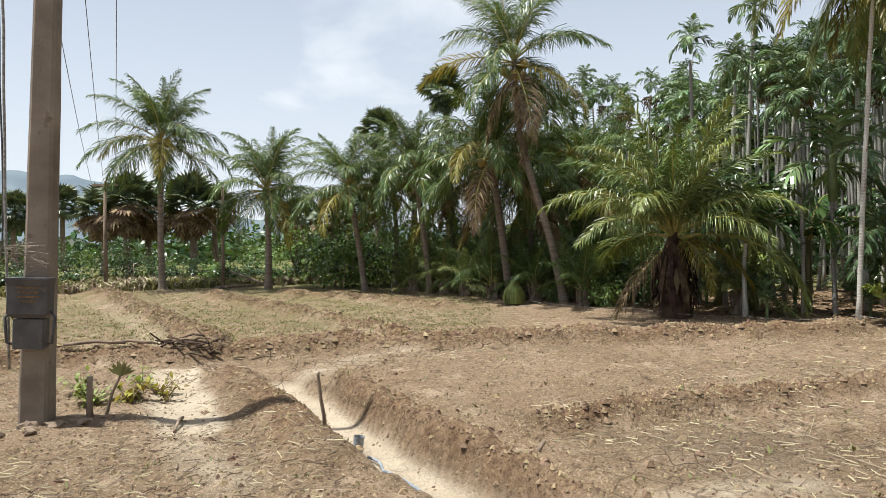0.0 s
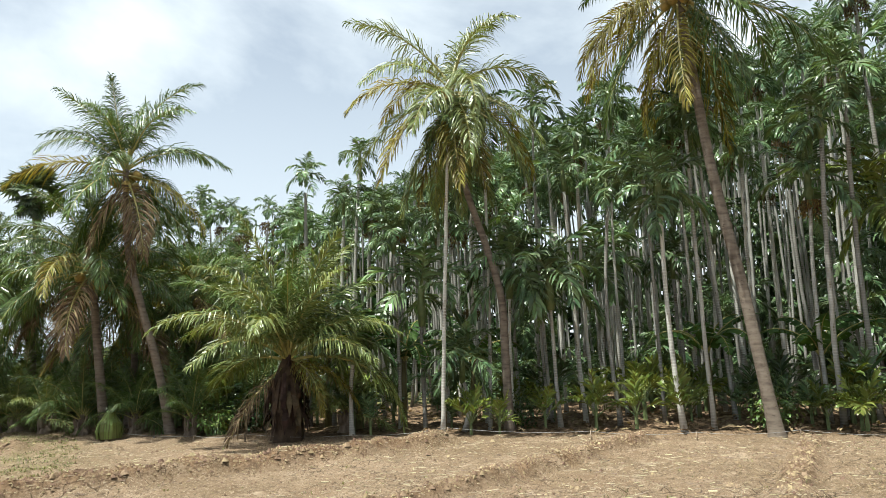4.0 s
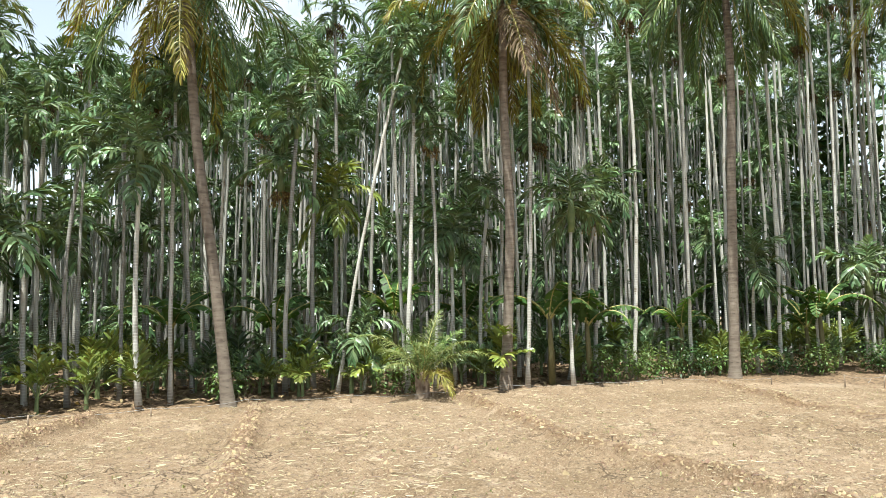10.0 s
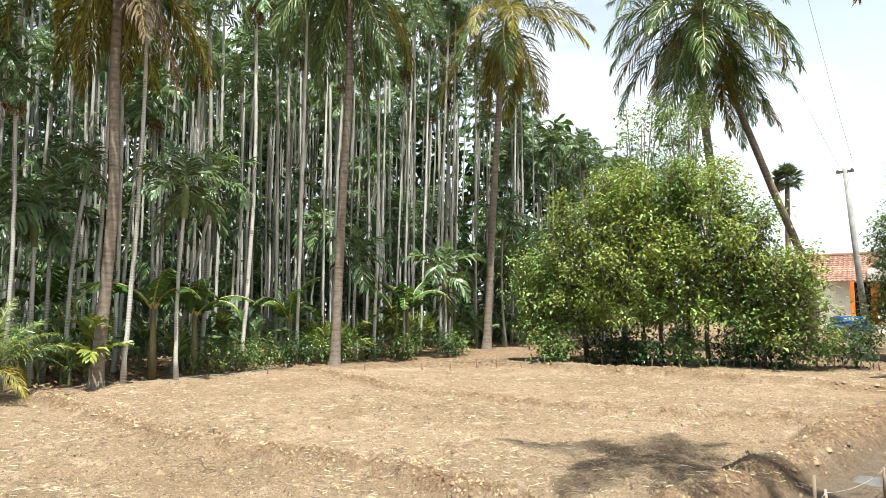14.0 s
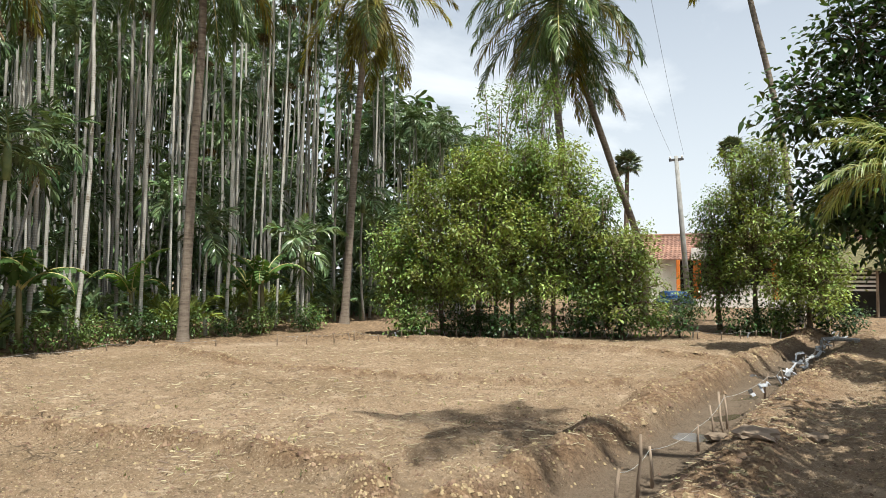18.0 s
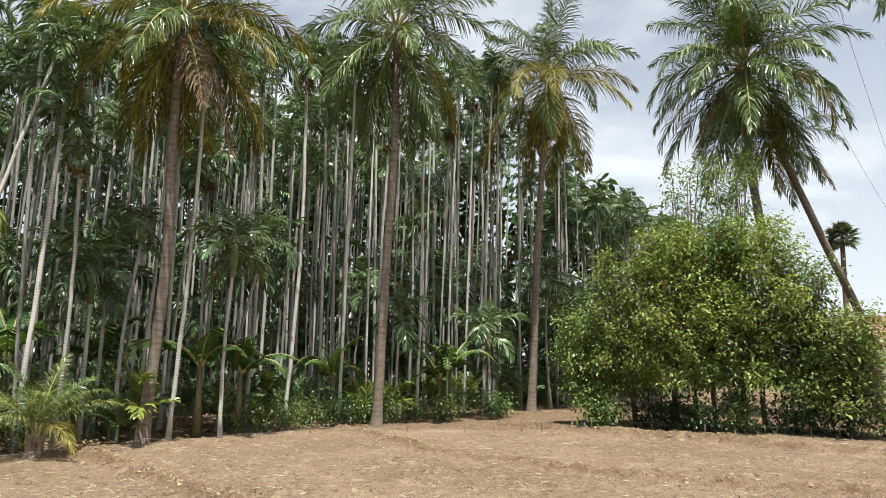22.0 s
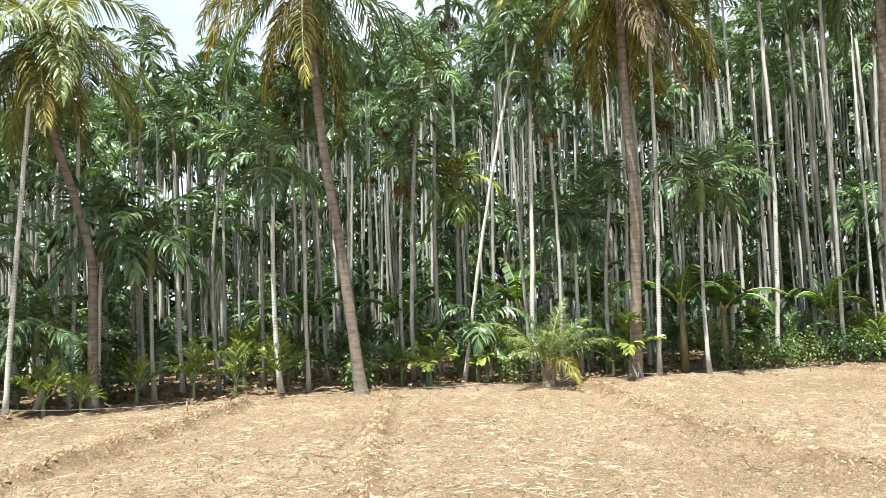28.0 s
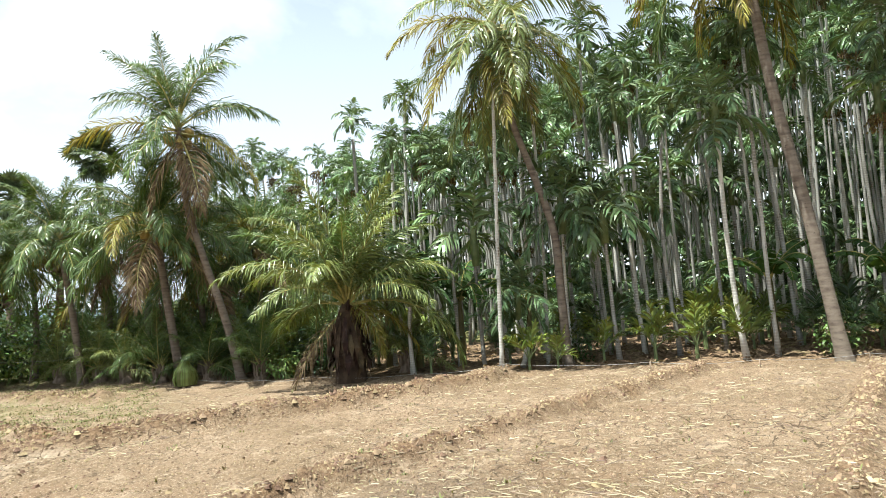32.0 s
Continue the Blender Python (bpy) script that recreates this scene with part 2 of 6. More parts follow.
M_PALMYRA = material("palmyra_leaf", (0.05, 0.075, 0.04), (0.12, 0.15, 0.08), 3, 0.45, 0, spread=0.25, leaf=0.12, island=0.6)


# ---- mesh helpers ----
class Shape:
    """Collects vertices and faces for one mesh."""

    def __init__(self):
        self.v, self.f, self.k = [], [], []

    def tube(self, pts, radii, sides=6, k=0, cap=True):
        pts = [Vector(p) for p in pts]
        o = len(self.v)
        last = len(pts) - 1
        for i, p in enumerate(pts):
            d = (pts[min(i + 1, last)] - pts[max(i - 1, 0)]).normalized()
            a = d.cross(Vector((0.3, 0.95, 0.05)))
            if a.length < 0.1:
                a = d.cross(Vector((1, 0, 0)))
            a.normalize()
            b = d.cross(a)
            for j in range(sides):
                w = 2 * math.pi * j / sides
                self.v.append(tuple(p + (a * math.cos(w) + b * math.sin(w)) * radii[i]))
        for i in range(last):
            for j in range(sides):
                q, r = o + i * sides + j, o + i * sides + (j + 1) % sides
                self.f.append((q, r, r + sides, q + sides))
                self.k.append(k)
        if cap:
            self.f.append(tuple(range(o + last * sides, o + last * sides + sides)))
            self.k.append(k)
            self.f.append(tuple(reversed(range(o, o + sides))))
            self.k.append(k)

    def face(self, pts, k=0):
        o = len(self.v)
        self.v += [tuple(p) for p in pts]
        self.f.append(tuple(range(o, o + len(pts))))
        self.k.append(k)

    def blade(self, a, m, t, w, k=0):
        """A leaf blade from a over m to t, w: half its width as a vector."""
        o = len(self.v)
        self.v += [tuple(a - w * 0.5), tuple(a + w * 0.5), tuple(m + w), tuple(m - w), tuple(t)]
        self.f += [(o, o + 1, o + 2, o + 3), (o + 3, o + 2, o + 4)]
        self.k += [k, k]

    def leaflet(self, a, d, n, ln, w, hang, k=0):
        """A long leaflet from a along d, flat to n, bending down towards its tip."""
        o = len(self.v)
        down = Vector((0, 0, -1))
        d2, d3 = (d + down * hang * 0.9).normalized(), (d + down * hang * 2.4).normalized()
        m1 = a + d * ln * 0.34
        m2 = m1 + d2 * ln * 0.36
        side = d.cross(n).normalized() * w * 0.5
        self.v += [tuple(a - side * 0.45), tuple(a + side * 0.45), tuple(m1 + side), tuple(m1 - side), tuple(m2 + side * 0.8), tuple(m2 - side * 0.8), tuple(m2 + d3 * ln * 0.3)]
        self.f += [(o, o + 1, o + 2, o + 3), (o + 3, o + 2, o + 4, o + 5), (o + 5, o + 4, o + 6)]
        self.k += [k, k, k]

    def oval(self, a, d, side, ln, w, fold, k=0):
        """A pointed oval leaf from a along d, bent down a little at its tip."""
        o = len(self.v)
        drop = Vector((0, 0, -1)) * ln * fold
        m1, m2 = a + d * ln * 0.3, a + d * ln * 0.66 + drop * 0.3
        self.v += [tuple(a), tuple(m1 - side * w * 0.9), tuple(m1 + side * w * 0.9), tuple(m2 + side * w * 0.8), tuple(m2 - side * w * 0.8), tuple(a + d * ln + drop)]
        self.f += [(o, o + 2, o + 1), (o + 1, o + 2, o + 3, o + 4), (o + 4, o + 3, o + 5)]
        self.k += [k, k, k]

    def box(self, c, s, k=0, turn=0.0, bevel=0.0):
        co, si = math.cos(turn), math.sin(turn)
        o = len(self.v)
        x, y, z = (q / 2 for q in s)
        e = min(bevel, x * 0.9, y * 0.9)
        ring = [(-x + e, -y), (x - e, -y), (x, -y + e), (x, y - e), (x - e, y), (-x + e, y), (-x, y - e), (-x, -y + e)] if e else [(-x, -y), (x, -y), (x, y), (-x, y)]
        n = len(ring)
        for h in (-z, z):
            for u, w in ring:
                self.v.append((c[0] + u * co - w * si, c[1] + u * si + w * co, c[2] + h))
        for j in range(n):
            self.f.append((o + j, o + (j + 1) % n, o + n + (j + 1) % n, o + n + j))
        self.f += [tuple(reversed(range(o, o + n))), tuple(range(o + n, o + 2 * n))]
        self.k += [k] * (n + 2)

    def mesh(self, name, mats, smooth=False):
        me = bpy.data.meshes.new(name)
        me.from_pydata(self.v, [], self.f)
        for m in mats:
            me.materials.append(m)
        if len(mats) > 1:
            me.polygons.foreach_set("material_index", self.k)
        if smooth:
            me.polygons.foreach_set("use_smooth", [True] * len(self.f))
        return me


def thing(name, m, label, category, group="", kind=""):
    ob = new(name)
    ob.empty_display_size = 0.2
    ob.matrix_world = m
    return tagged(ob, label, category, group, kind)


def part(name, me, parent, m=None, label=""):
    ob = new(name, me)
    ob.parent = parent
    if m is not None:
        ob.matrix_basis = m
    if label:
        tagged(ob, label)
    return ob


def single(name, me, m, label, category, group="", kind=""):
    ob = new(name, me)
    ob.matrix_world = m
    return tagged(ob, label, category, group, kind)


def lean(x, y, z, dx, dy, h, turn=0.0, s=1.0):
    """A pose whose z axis runs from (x, y, z) towards a point h up and dx, dy aside."""
    q = Vector((0, 0, 1)).rotation_difference(Vector((dx, dy, h)))
    return Matrix.Translation((x, y, z)) @ q.to_matrix().to_4x4() @ pose(0, 0, 0, 0, 0, turn) @ Matrix.Diagonal((s, s, s, 1))


# ---- ground ----
def vnoise(x, y, seed):
    """Smooth value noise on arrays."""
    xi, yi = np.floor(x), np.floor(y)
    u, v = x - xi, y - yi
    u, v = u * u * (3 - 2 * u), v * v * (3 - 2 * v)

    def h(a, b):
        w = np.sin(a * 127.1 + b * 311.7 + seed * 74.7) * 43758.5453
        return w - np.floor(w)
    return (h(xi, yi) * (1 - u) + h(xi + 1, yi) * u) * (1 - v) + (h(xi, yi + 1) * (1 - u) + h(xi + 1, yi + 1) * u) * v


def seg_dist(x, y, pts):
    """Distance to a polyline and the share of the way along it."""
    best, share = np.full(np.shape(x), 1e9), np.zeros(np.shape(x))
    for i, ((ax, ay), (bx, by)) in enumerate(zip(pts[:-1], pts[1:])):
        dx, dy = bx - ax, by - ay
        t = np.clip(((x - ax) * dx + (y - ay) * dy) / (dx * dx + dy * dy), 0, 1)
        d = np.hypot(x - ax - t * dx, y - ay - t * dy)
        share = np.where(d < best, i + t, share)
        best = np.minimum(best, d)
    return best, share


CHANNEL = [(-2.0, 7.9), (-1.4, 7.0), (-0.35, 5.0), (0.35, 3.9), (2.1, 0.0), (3.9, -3.6), (5.5, -6.9), (8.0, -12.5), (11.3, -19.8), (14.0, -27.0)]
SIDE_CHANNEL = [(-3.45, 8.5), (-2.9, 7.2), (-2.2, 5.8)]
BUNDS = [
    ([(-8.0, 8.9), (-3.8, 9.2), (-1.2, 10.0), (1.9, 10.3), (4.6, 10.4), (6.6, 10.7)], 0.22, 0.18),
    ([(0.72, 5.4), (1.3, 5.75), (2.3, 6.15), (4.3, 6.75), (7.0, 7.6), (9.6, 8.6)], 0.17, 0.13),
    ([(2.1, 1.7), (4.4, 2.9), (8.2, 4.95), (11.3, 6.5)], 0.15, 0.1),
    ([(3.5, -1.6), (5.0, -2.2), (6.5, -1.4), (8.6, 0.5), (13.5, 3.2)], 0.15, 0.11),
    ([(6.3, -6.6), (7.0, -7.6), (8.9, -5.3), (13.0, -2.8), (17.0, -1.6)], 0.15, 0.09),
    ([(8.6, -11.0), (12.5, -9.0), (17.5, -6.0)], 0.16, 0.12),
    ([(-3.6, 10.3), (-5.7, 13.6), (-10.7, 21.3), (-12.0, 23.0)], 0.3, 0.2),
    ([(-0.7, 10.7), (-2.7, 14.1), (-6.0, 18.9), (-7.5, 21.5)], 0.24, 0.15),
    ([(0.0, 15.3), (-2.3, 18.5), (-5.1, 21.2)], 0.24, 0.14),
    ([(-1.1, 7.3), (-0.1, 5.3), (0.95, 3.5)], 0.17, 0.15),
    ([(2.6, 0.3), (4.5, -3.4), (6.1, -6.7), (8.7, -12.4), (11.8, -19.5)], 0.24, 0.14),
    ([(-2.6, 8.0), (-1.9, 6.9), (-0.9, 4.9)], 0.24, 0.10),
    ([(1.5, -0.4), (3.2, -4.0), (4.9, -7.4), (7.3, -12.8), (10.6, -20.2)], 0.28, 0.09),
]


def ground_z(x, y):
    x, y = np.asarray(x, float), np.asarray(y, float)
    near = np.exp(-np.maximum(0, np.hypot(x - 4, y) - 26) / 8)
    z = 0.10 * (vnoise(x / 5.0, y / 5.0, 1) - 0.5) * near
    z += (0.06 * (vnoise(x / 0.9, y / 0.9, 2) - 0.5) + 0.045 * (vnoise(x / 0.3, y / 0.3, 3) - 0.5)
          + 0.09 * np.maximum(0, vnoise(x / 0.17, y / 0.17, 4) - 0.6)
          + 0.05 * np.maximum(0, vnoise(x / 0.11 + y / 0.3, y / 0.11, 14) - 0.55)) * near
    wob = 0.10 * (vnoise(x / 0.5, y / 0.5, 7) - 0.5) + 0.06 * (vnoise(x / 0.17, y / 0.17, 8) - 0.5)
    for pts, w, h in BUNDS:
        d, _ = seg_dist(x, y, pts)
        z += h * np.exp(-(np.abs(d + wob) / w) ** 3) * (0.7 + 0.6 * vnoise(x / 0.25, y / 0.25, 9))
        z -= 0.35 * h * np.exp(-((d + wob - 2.1 * w) / (0.7 * w)) ** 2)
    d, s = seg_dist(x, y, CHANNEL)
    half = np.where(s < 3, 0.21, np.minimum(0.21 + (s - 3) * 0.1, 0.36))
    cut = 1 / (1 + np.exp(np.minimum((d + wob * 0.7 - half) / 0.04, 60)))
    z = z * (1 - cut) + cut * (-0.19 + 0.02 * vnoise(x / 0.4, y / 0.4, 5))
    d, _ = seg_dist(x, y, SIDE_CHANNEL)
    cut = 1 / (1 + np.exp(np.minimum((d + wob - 0.2) / 0.06, 60)))
    return z * (1 - cut) + cut * -0.07


def gz(x, y):
    return float(ground_z(x, y))


def axis(lo, hi, step, far):
    """Even steps between lo and hi, then ever longer ones out to far."""
    mid = list(np.arange(lo, hi + step / 2, step))
    s = step
    up = [mid[-1]]
    while up[-1] < far:
        s *= 1.06 if s < 0.3 else 1.16
        up.append(up[-1] + s)
    down, s = [mid[0]], step
    while down[-1] > -far:
        s *= 1.06 if s < 0.3 else 1.16
        down.append(down[-1] - s)
    return np.array(down[:0:-1] + mid + up[1:])


gx, gy = axis(-5.0, 11.5, 0.055, 3500), axis(-9.5, 11, 0.055, 3500)
GX, GY = np.meshgrid(gx, gy)
GZ = ground_z(GX, GY)
nx, ny = len(gx), len(gy)
gme = bpy.data.meshes.new("ground")
idx = np.arange(nx * ny).reshape(ny, nx)
quads = np.stack([idx[:-1, :-1], idx[:-1, 1:], idx[1:, 1:], idx[1:, :-1]], -1).reshape(-1, 4)
gme.vertices.add(nx * ny)
gme.vertices.foreach_set("co", np.stack([GX, GY, GZ], -1).reshape(-1).astype(np.float32))
gme.loops.add(quads.size)
gme.loops.foreach_set("vertex_index", quads.reshape(-1).astype(np.int32))
gme.polygons.add(len(quads))
gme.polygons.foreach_set("loop_start", np.arange(0, quads.size, 4, dtype=np.int32))
gme.polygons.foreach_set("use_smooth", np.ones(len(quads), dtype=bool))
gme.update()


def ground_material():
    m = bpy.data.materials.new("dry_soil")
    m.use_nodes = True
    n, l = m.node_tree.nodes, m.node_tree.links
    p = n["Principled BSDF"]
    p.inputs["Roughness"].default_value, p.inputs["Specular IOR Level"].default_value = 0.95, 0.15
    tc = n.new("ShaderNodeTexCoord")
    src = tc.outputs["Object"]

    def tex(scale, detail=6, stretch=None):
        t = n.new("ShaderNodeTexNoise")
        t.inputs["Scale"].default_value, t.inputs["Detail"].default_value = scale, detail
        t.inputs["Roughness"].default_value = 0.62
        l.new(src, t.inputs["Vector"])
        return t.outputs["Fac"]

    def cut(v, lo, hi):
        r = n.new("ShaderNodeMapRange")
        r.inputs["From Min"].default_value, r.inputs["From Max"].default_value = lo, hi
        l.new(v, r.inputs["Value"])
        return r.outputs["Result"]

    def mix(a, b, f):
        x = n.new("ShaderNodeMixRGB")
        for s, v in (("Color1", a), ("Color2", b), ("Fac", f)):
            if isinstance(v, tuple):
                x.inputs[s].default_value = (*v, 1)
            elif isinstance(v, float):
                x.inputs[s].default_value = v
            else:
                l.new(v, x.inputs[s])
        return x.outputs["Color"]
    c = mix((0.2, 0.137, 0.08), (0.312, 0.221, 0.146), cut(tex(0.35), 0.35, 0.65))
    c = mix(c, (0.235, 0.155, 0.096), cut(tex(0.9), 0.5, 0.7))
    c = mix(c, (0.4, 0.3, 0.206), cut(tex(2.3, 8), 0.54, 0.68))
    c = mix(c, (0.14, 0.096, 0.06), cut(tex(7, 9), 0.53, 0.68))
    c = mix(c, (0.405, 0.306, 0.212), cut(tex(19, 6), 0.56, 0.68))
    c = mix(c, (0.075, 0.05, 0.031), cut(tex(30, 5), 0.56, 0.68))
    c = mix(c, (0.45, 0.355, 0.25), cut(tex(55, 3), 0.57, 0.68))
    sep = n.new("ShaderNodeSeparateXYZ")
    l.new(src, sep.inputs["Vector"])
    low = n.new("ShaderNodeAttribute")
    low.attribute_name = "silt"
    c = mix(c, (0.58, 0.48, 0.36), low.outputs["Fac"])
    wet = n.new("ShaderNodeAttribute")
    wet.attribute_name = "damp"
    c = mix(c, (0.125, 0.095, 0.07), wet.outputs["Fac"])
    green = n.new("ShaderNodeAttribute")
    green.attribute_name = "weedy"
    c = mix(c, mix((0.2, 0.17, 0.07), (0.115, 0.14, 0.045), cut(tex(14, 4), 0.4, 0.6)), green.outputs["Fac"])
    crack = n.new("ShaderNodeTexVoronoi")
    crack.feature = "DISTANCE_TO_EDGE"
    crack.inputs["Scale"].default_value = 4.2
    warp = n.new("ShaderNodeMixRGB")
    warp.inputs["Fac"].default_value = 0.12
    wob = n.new("ShaderNodeTexNoise")
    wob.inputs["Scale"].default_value = 5.0
    l.new(src, wob.inputs["Vector"])
    l.new(src, warp.inputs["Color1"])
    l.new(wob.outputs["Color"], warp.inputs["Color2"])
    l.new(warp.outputs["Color"], crack.inputs["Vector"])
    thin = cut(crack.outputs["Distance"], 0.035, 0.008)
    where = n.new("ShaderNodeMath")
    where.operation = "MULTIPLY"
    l.new(thin, where.inputs[0])
    cracked = n.new("ShaderNodeAttribute")
    cracked.attribute_name = "cracked"
    l.new(cracked.outputs["Fac"], where.inputs[1])
    c = mix(c, (0.06, 0.04, 0.025), where.outputs["Value"])
    bank = n.new("ShaderNodeAttribute")
    bank.attribute_name = "bank"
    c = mix(c, mix((0.11, 0.062, 0.034), (0.26, 0.165, 0.095), cut(tex(13, 6), 0.4, 0.62)), bank.outputs["Fac"])
    litter = n.new("ShaderNodeAttribute")
    litter.attribute_name = "litter"
    c = mix(c, mix((0.10, 0.065, 0.04), (0.30, 0.2, 0.12), cut(tex(11, 6), 0.4, 0.6)), litter.outputs["Fac"])
    l.new(c, p.inputs["Base Color"])
    h1 = n.new("ShaderNodeBump")
    h1.inputs["Strength"].default_value, h1.inputs["Distance"].default_value = 0.9, 0.09
    l.new(tex(16, 8), h1.inputs["Height"])
    h2 = n.new("ShaderNodeBump")
    h2.inputs["Strength"].default_value, h2.inputs["Distance"].default_value = 0.8, 0.03
    l.new(tex(75, 4), h2.inputs["Height"])
    l.new(h1.outputs["Normal"], h2.inputs["Normal"])
    l.new(h2.outputs["Normal"], p.inputs["Normal"])
    return m


EDGE = [(-20.0, 29.0), (-10.5, 24.6), (-6.0, 23.0), (-0.5, 20.4), (1.8, 17.4), (4.0, 13.6), (6.9, 11.2), (11.2, 7.2), (14.3, 2.4), (16.9, -2.2), (15.9, -4.4), (15.4, -7.3),
        (13.5, -11.2), (11.9, -15.0), (11.0, -19.2), (6.5, -23.5)]


def beyond(x, y):
    """How far a place lies past the field's edge, away from the camera."""
    d, s = seg_dist(x, y, EDGE)
    az = np.arctan2(x, y)
    ea = np.array([math.atan2(a, b) for a, b in EDGE])
    er = np.array([math.hypot(a, b) for a, b in EDGE])
    return np.where(np.hypot(x, y) > np.interp(az, ea, er), d, -d)


fade = np.exp(-np.maximum(0, np.hypot(GX, GY) - 40) / 20)
dch, sch = seg_dist(GX, GY, CHANNEL)
patch = vnoise(GX / 0.35, GY / 0.35, 21) * 0.6 + vnoise(GX / 0.12, GY / 0.12, 22) * 0.4
silt = (np.clip((0.19 - dch) / 0.05, 0, 1) * np.clip((3.9 - sch) / 0.7, 0, 1) + np.clip((0.34 - seg_dist(GX, GY, SIDE_CHANNEL)[0] + 0.2 * (patch - 0.5)) / 0.1, 0, 1)
        + np.clip(1 - seg_dist(GX, GY, [(-1.6, 7.9), (-0.4, 10.2), (0.4, 10.9)])[0] / 0.35, 0, 1) * patch
        + np.clip(1 - seg_dist(GX, GY, [(-4.3, 10.4), (-5.0, 11.6), (-7.4, 15.5), (-10.5, 20.0)])[0] / 0.4, 0, 1) * patch
        + np.clip(1 - seg_dist(GX, GY, [(-2.7, 10.3), (-1.4, 10.4), (-1.0, 11.0), (-2.9, 14.1)])[0] / 0.35, 0, 1) * patch
        + np.clip(1 - seg_dist(GX, GY, [(-0.9, 13.5), (-0.3, 14.6), (-2.6, 18.0)])[0] / 0.3, 0, 1) * patch * 0.7
        + np.clip(1 - seg_dist(GX, GY, [(-2.4, 6.0), (-1.9, 5.0), (-1.4, 4.3)])[0] / 0.3, 0, 1) * patch * 0.8
        + np.clip(1 - seg_dist(GX, GY, [(0.9, 3.7), (2.2, 4.2)])[0] / 0.3, 0, 1) * patch
        + np.clip(1.6 - np.hypot(GX - 10.3, GY + 21.0) / 1.5, 0, 1) * 0.7 + np.clip(1.8 - np.hypot(GX - 20.5, GY + 28.0) / 5.0, 0, 1) * 0.7
        + np.clip(1.4 - seg_dist(GX, GY, [(16.2, -4.2), (19.5, -7.8), (22.0, -12.0)])[0] / 0.6, 0, 1) * 0.5)
bed = np.clip((0.5 - dch) / 0.2, 0, 1) * (sch > 4.4) * 0.75 + np.clip((1.7 - dch) / 1.2, 0, 1) * np.clip((sch - 4.2) / 0.6, 0, 1) * 0.35 * patch
plot = np.clip(1 - np.hypot((GX - 2.2) / 1.3, (GY - 4.9) / 0.9), 0, 1) * 0.5 + np.clip(1.2 - np.hypot(GX - 4.6, GY + 2.6) / 2.0, 0, 1) * 0.35 * patch
byd = beyond(GX, GY)
bank = np.zeros(GX.shape)
for pts, w, h in BUNDS:
    bank = np.maximum(bank, np.clip(1.6 - seg_dist(GX, GY, pts)[0] / w, 0, 1) * np.clip(patch * 2.6 - 0.5, 0, 1))
bank *= np.where(GY > 8.8, 0.95, 0.8)
crk = np.clip(vnoise(GX / 2.3, GY / 2.3, 41) * 2.4 - 0.9, 0, 1) * np.clip(vnoise(GX / 0.6, GY / 0.6, 42) * 2 - 0.4, 0, 1) * (np.hypot(GX, GY) < 12) * 0.9
for nm, arr in (("bank", bank), ("cracked", crk), ("silt", np.clip(silt, 0, 1) * (0.6 + 0.5 * patch)), ("damp", np.clip(bed + plot, 0, 0.8)),
                ("weedy", np.clip(np.clip((GY - 10.6) / 2, 0, 1) * np.clip((2 - GX) / 4, 0, 1) * 0.45 * (patch > 0.42) + np.clip((byd - 0.5) / 2, 0, 1) * (GY > 19) * 0.9, 0, 1)),
                ("litter", np.clip(np.clip((byd + 0.2) / 0.8, 0, 1) * (GY < 19) * (GX > 0) * fade, 0, 0.9))):
    at = gme.attributes.new(nm, "FLOAT", "POINT")
    at.data.foreach_set("value", arr.reshape(-1).astype(np.float32))
gme.materials.append(ground_material())
single("ground", gme, Matrix(), "bare tilled tan soil field with low earth bunds and an irrigation furrow", "ground", kind="structure")


# ---- palm leaves ----
def frond(seed, length, e0, droop, pairs, leaf_len, leaf_w, hang, petiole=0.16, mats=(None, None), rib=0.022, forward=(20, 62), sway=0.1):
    """One feather frond, base at the origin, growing along +x."""
    r = random.Random(seed)
    sh = Shape()
    n = 12
    pts, tan = [Vector((0, 0, 0))], []
    yaw = 0.0
    for i in range(n):
        s = (i + 0.5) / n
        e = radians(e0) - radians(droop) * s ** 1.25
        e = max(e, radians(-86))
        yaw += r.uniform(-1, 1) * sway / n * 2
        d = Vector((math.cos(e) * math.cos(yaw), math.cos(e) * math.sin(yaw), math.sin(e)))
        tan.append(d)
        pts.append(pts[-1] + d * length / n)
    tan.append(tan[-1])
    sh.tube(pts, [rib * (1.5 - 1.35 * i / n) for i in range(n + 1)], 4, 1)
    for i in range(pairs):
        s = petiole + (1 - petiole) * (i + 0.5) / pairs
        q = s * n
        j = min(int(q), n - 1)
        p = pts[j].lerp(pts[j + 1], q - j)
        t = tan[j].lerp(tan[j + 1], q - j).normalized()
        side0 = t.cross(Vector((0, 0, 1)))
        if side0.length < 0.15:
            side0 = Vector((0, -1, 0))
        side0.normalize()
        up = side0.cross(t)
        u = (s - petiole) / (1 - petiole)
        ll = leaf_len * (0.55 + 0.45 * math.sin(math.pi * min(1, u * 1.25 + 0.12))) * (1 - 0.5 * max(0, u - 0.75) / 0.25)
        a = radians(forward[0] + (forward[1] - forward[0]) * u)
        for sg in (-1, 1):
            if r.random() < 0.04:
                continue
            b = a + r.uniform(-0.14, 0.14)
            d = (side0 * sg * math.cos(b) + t * math.sin(b) + up * r.uniform(-0.22, 0.55)).normalized()
            face = (up + d.cross(up) * r.uniform(-1.1, 1.1) + t * r.uniform(-0.3, 0.3)).normalized()
            sh.leaflet(p, d, face, ll * r.uniform(0.8, 1.12), leaf_w * r.uniform(0.8, 1.15), hang * r.uniform(0.45, 1.5))
    return sh


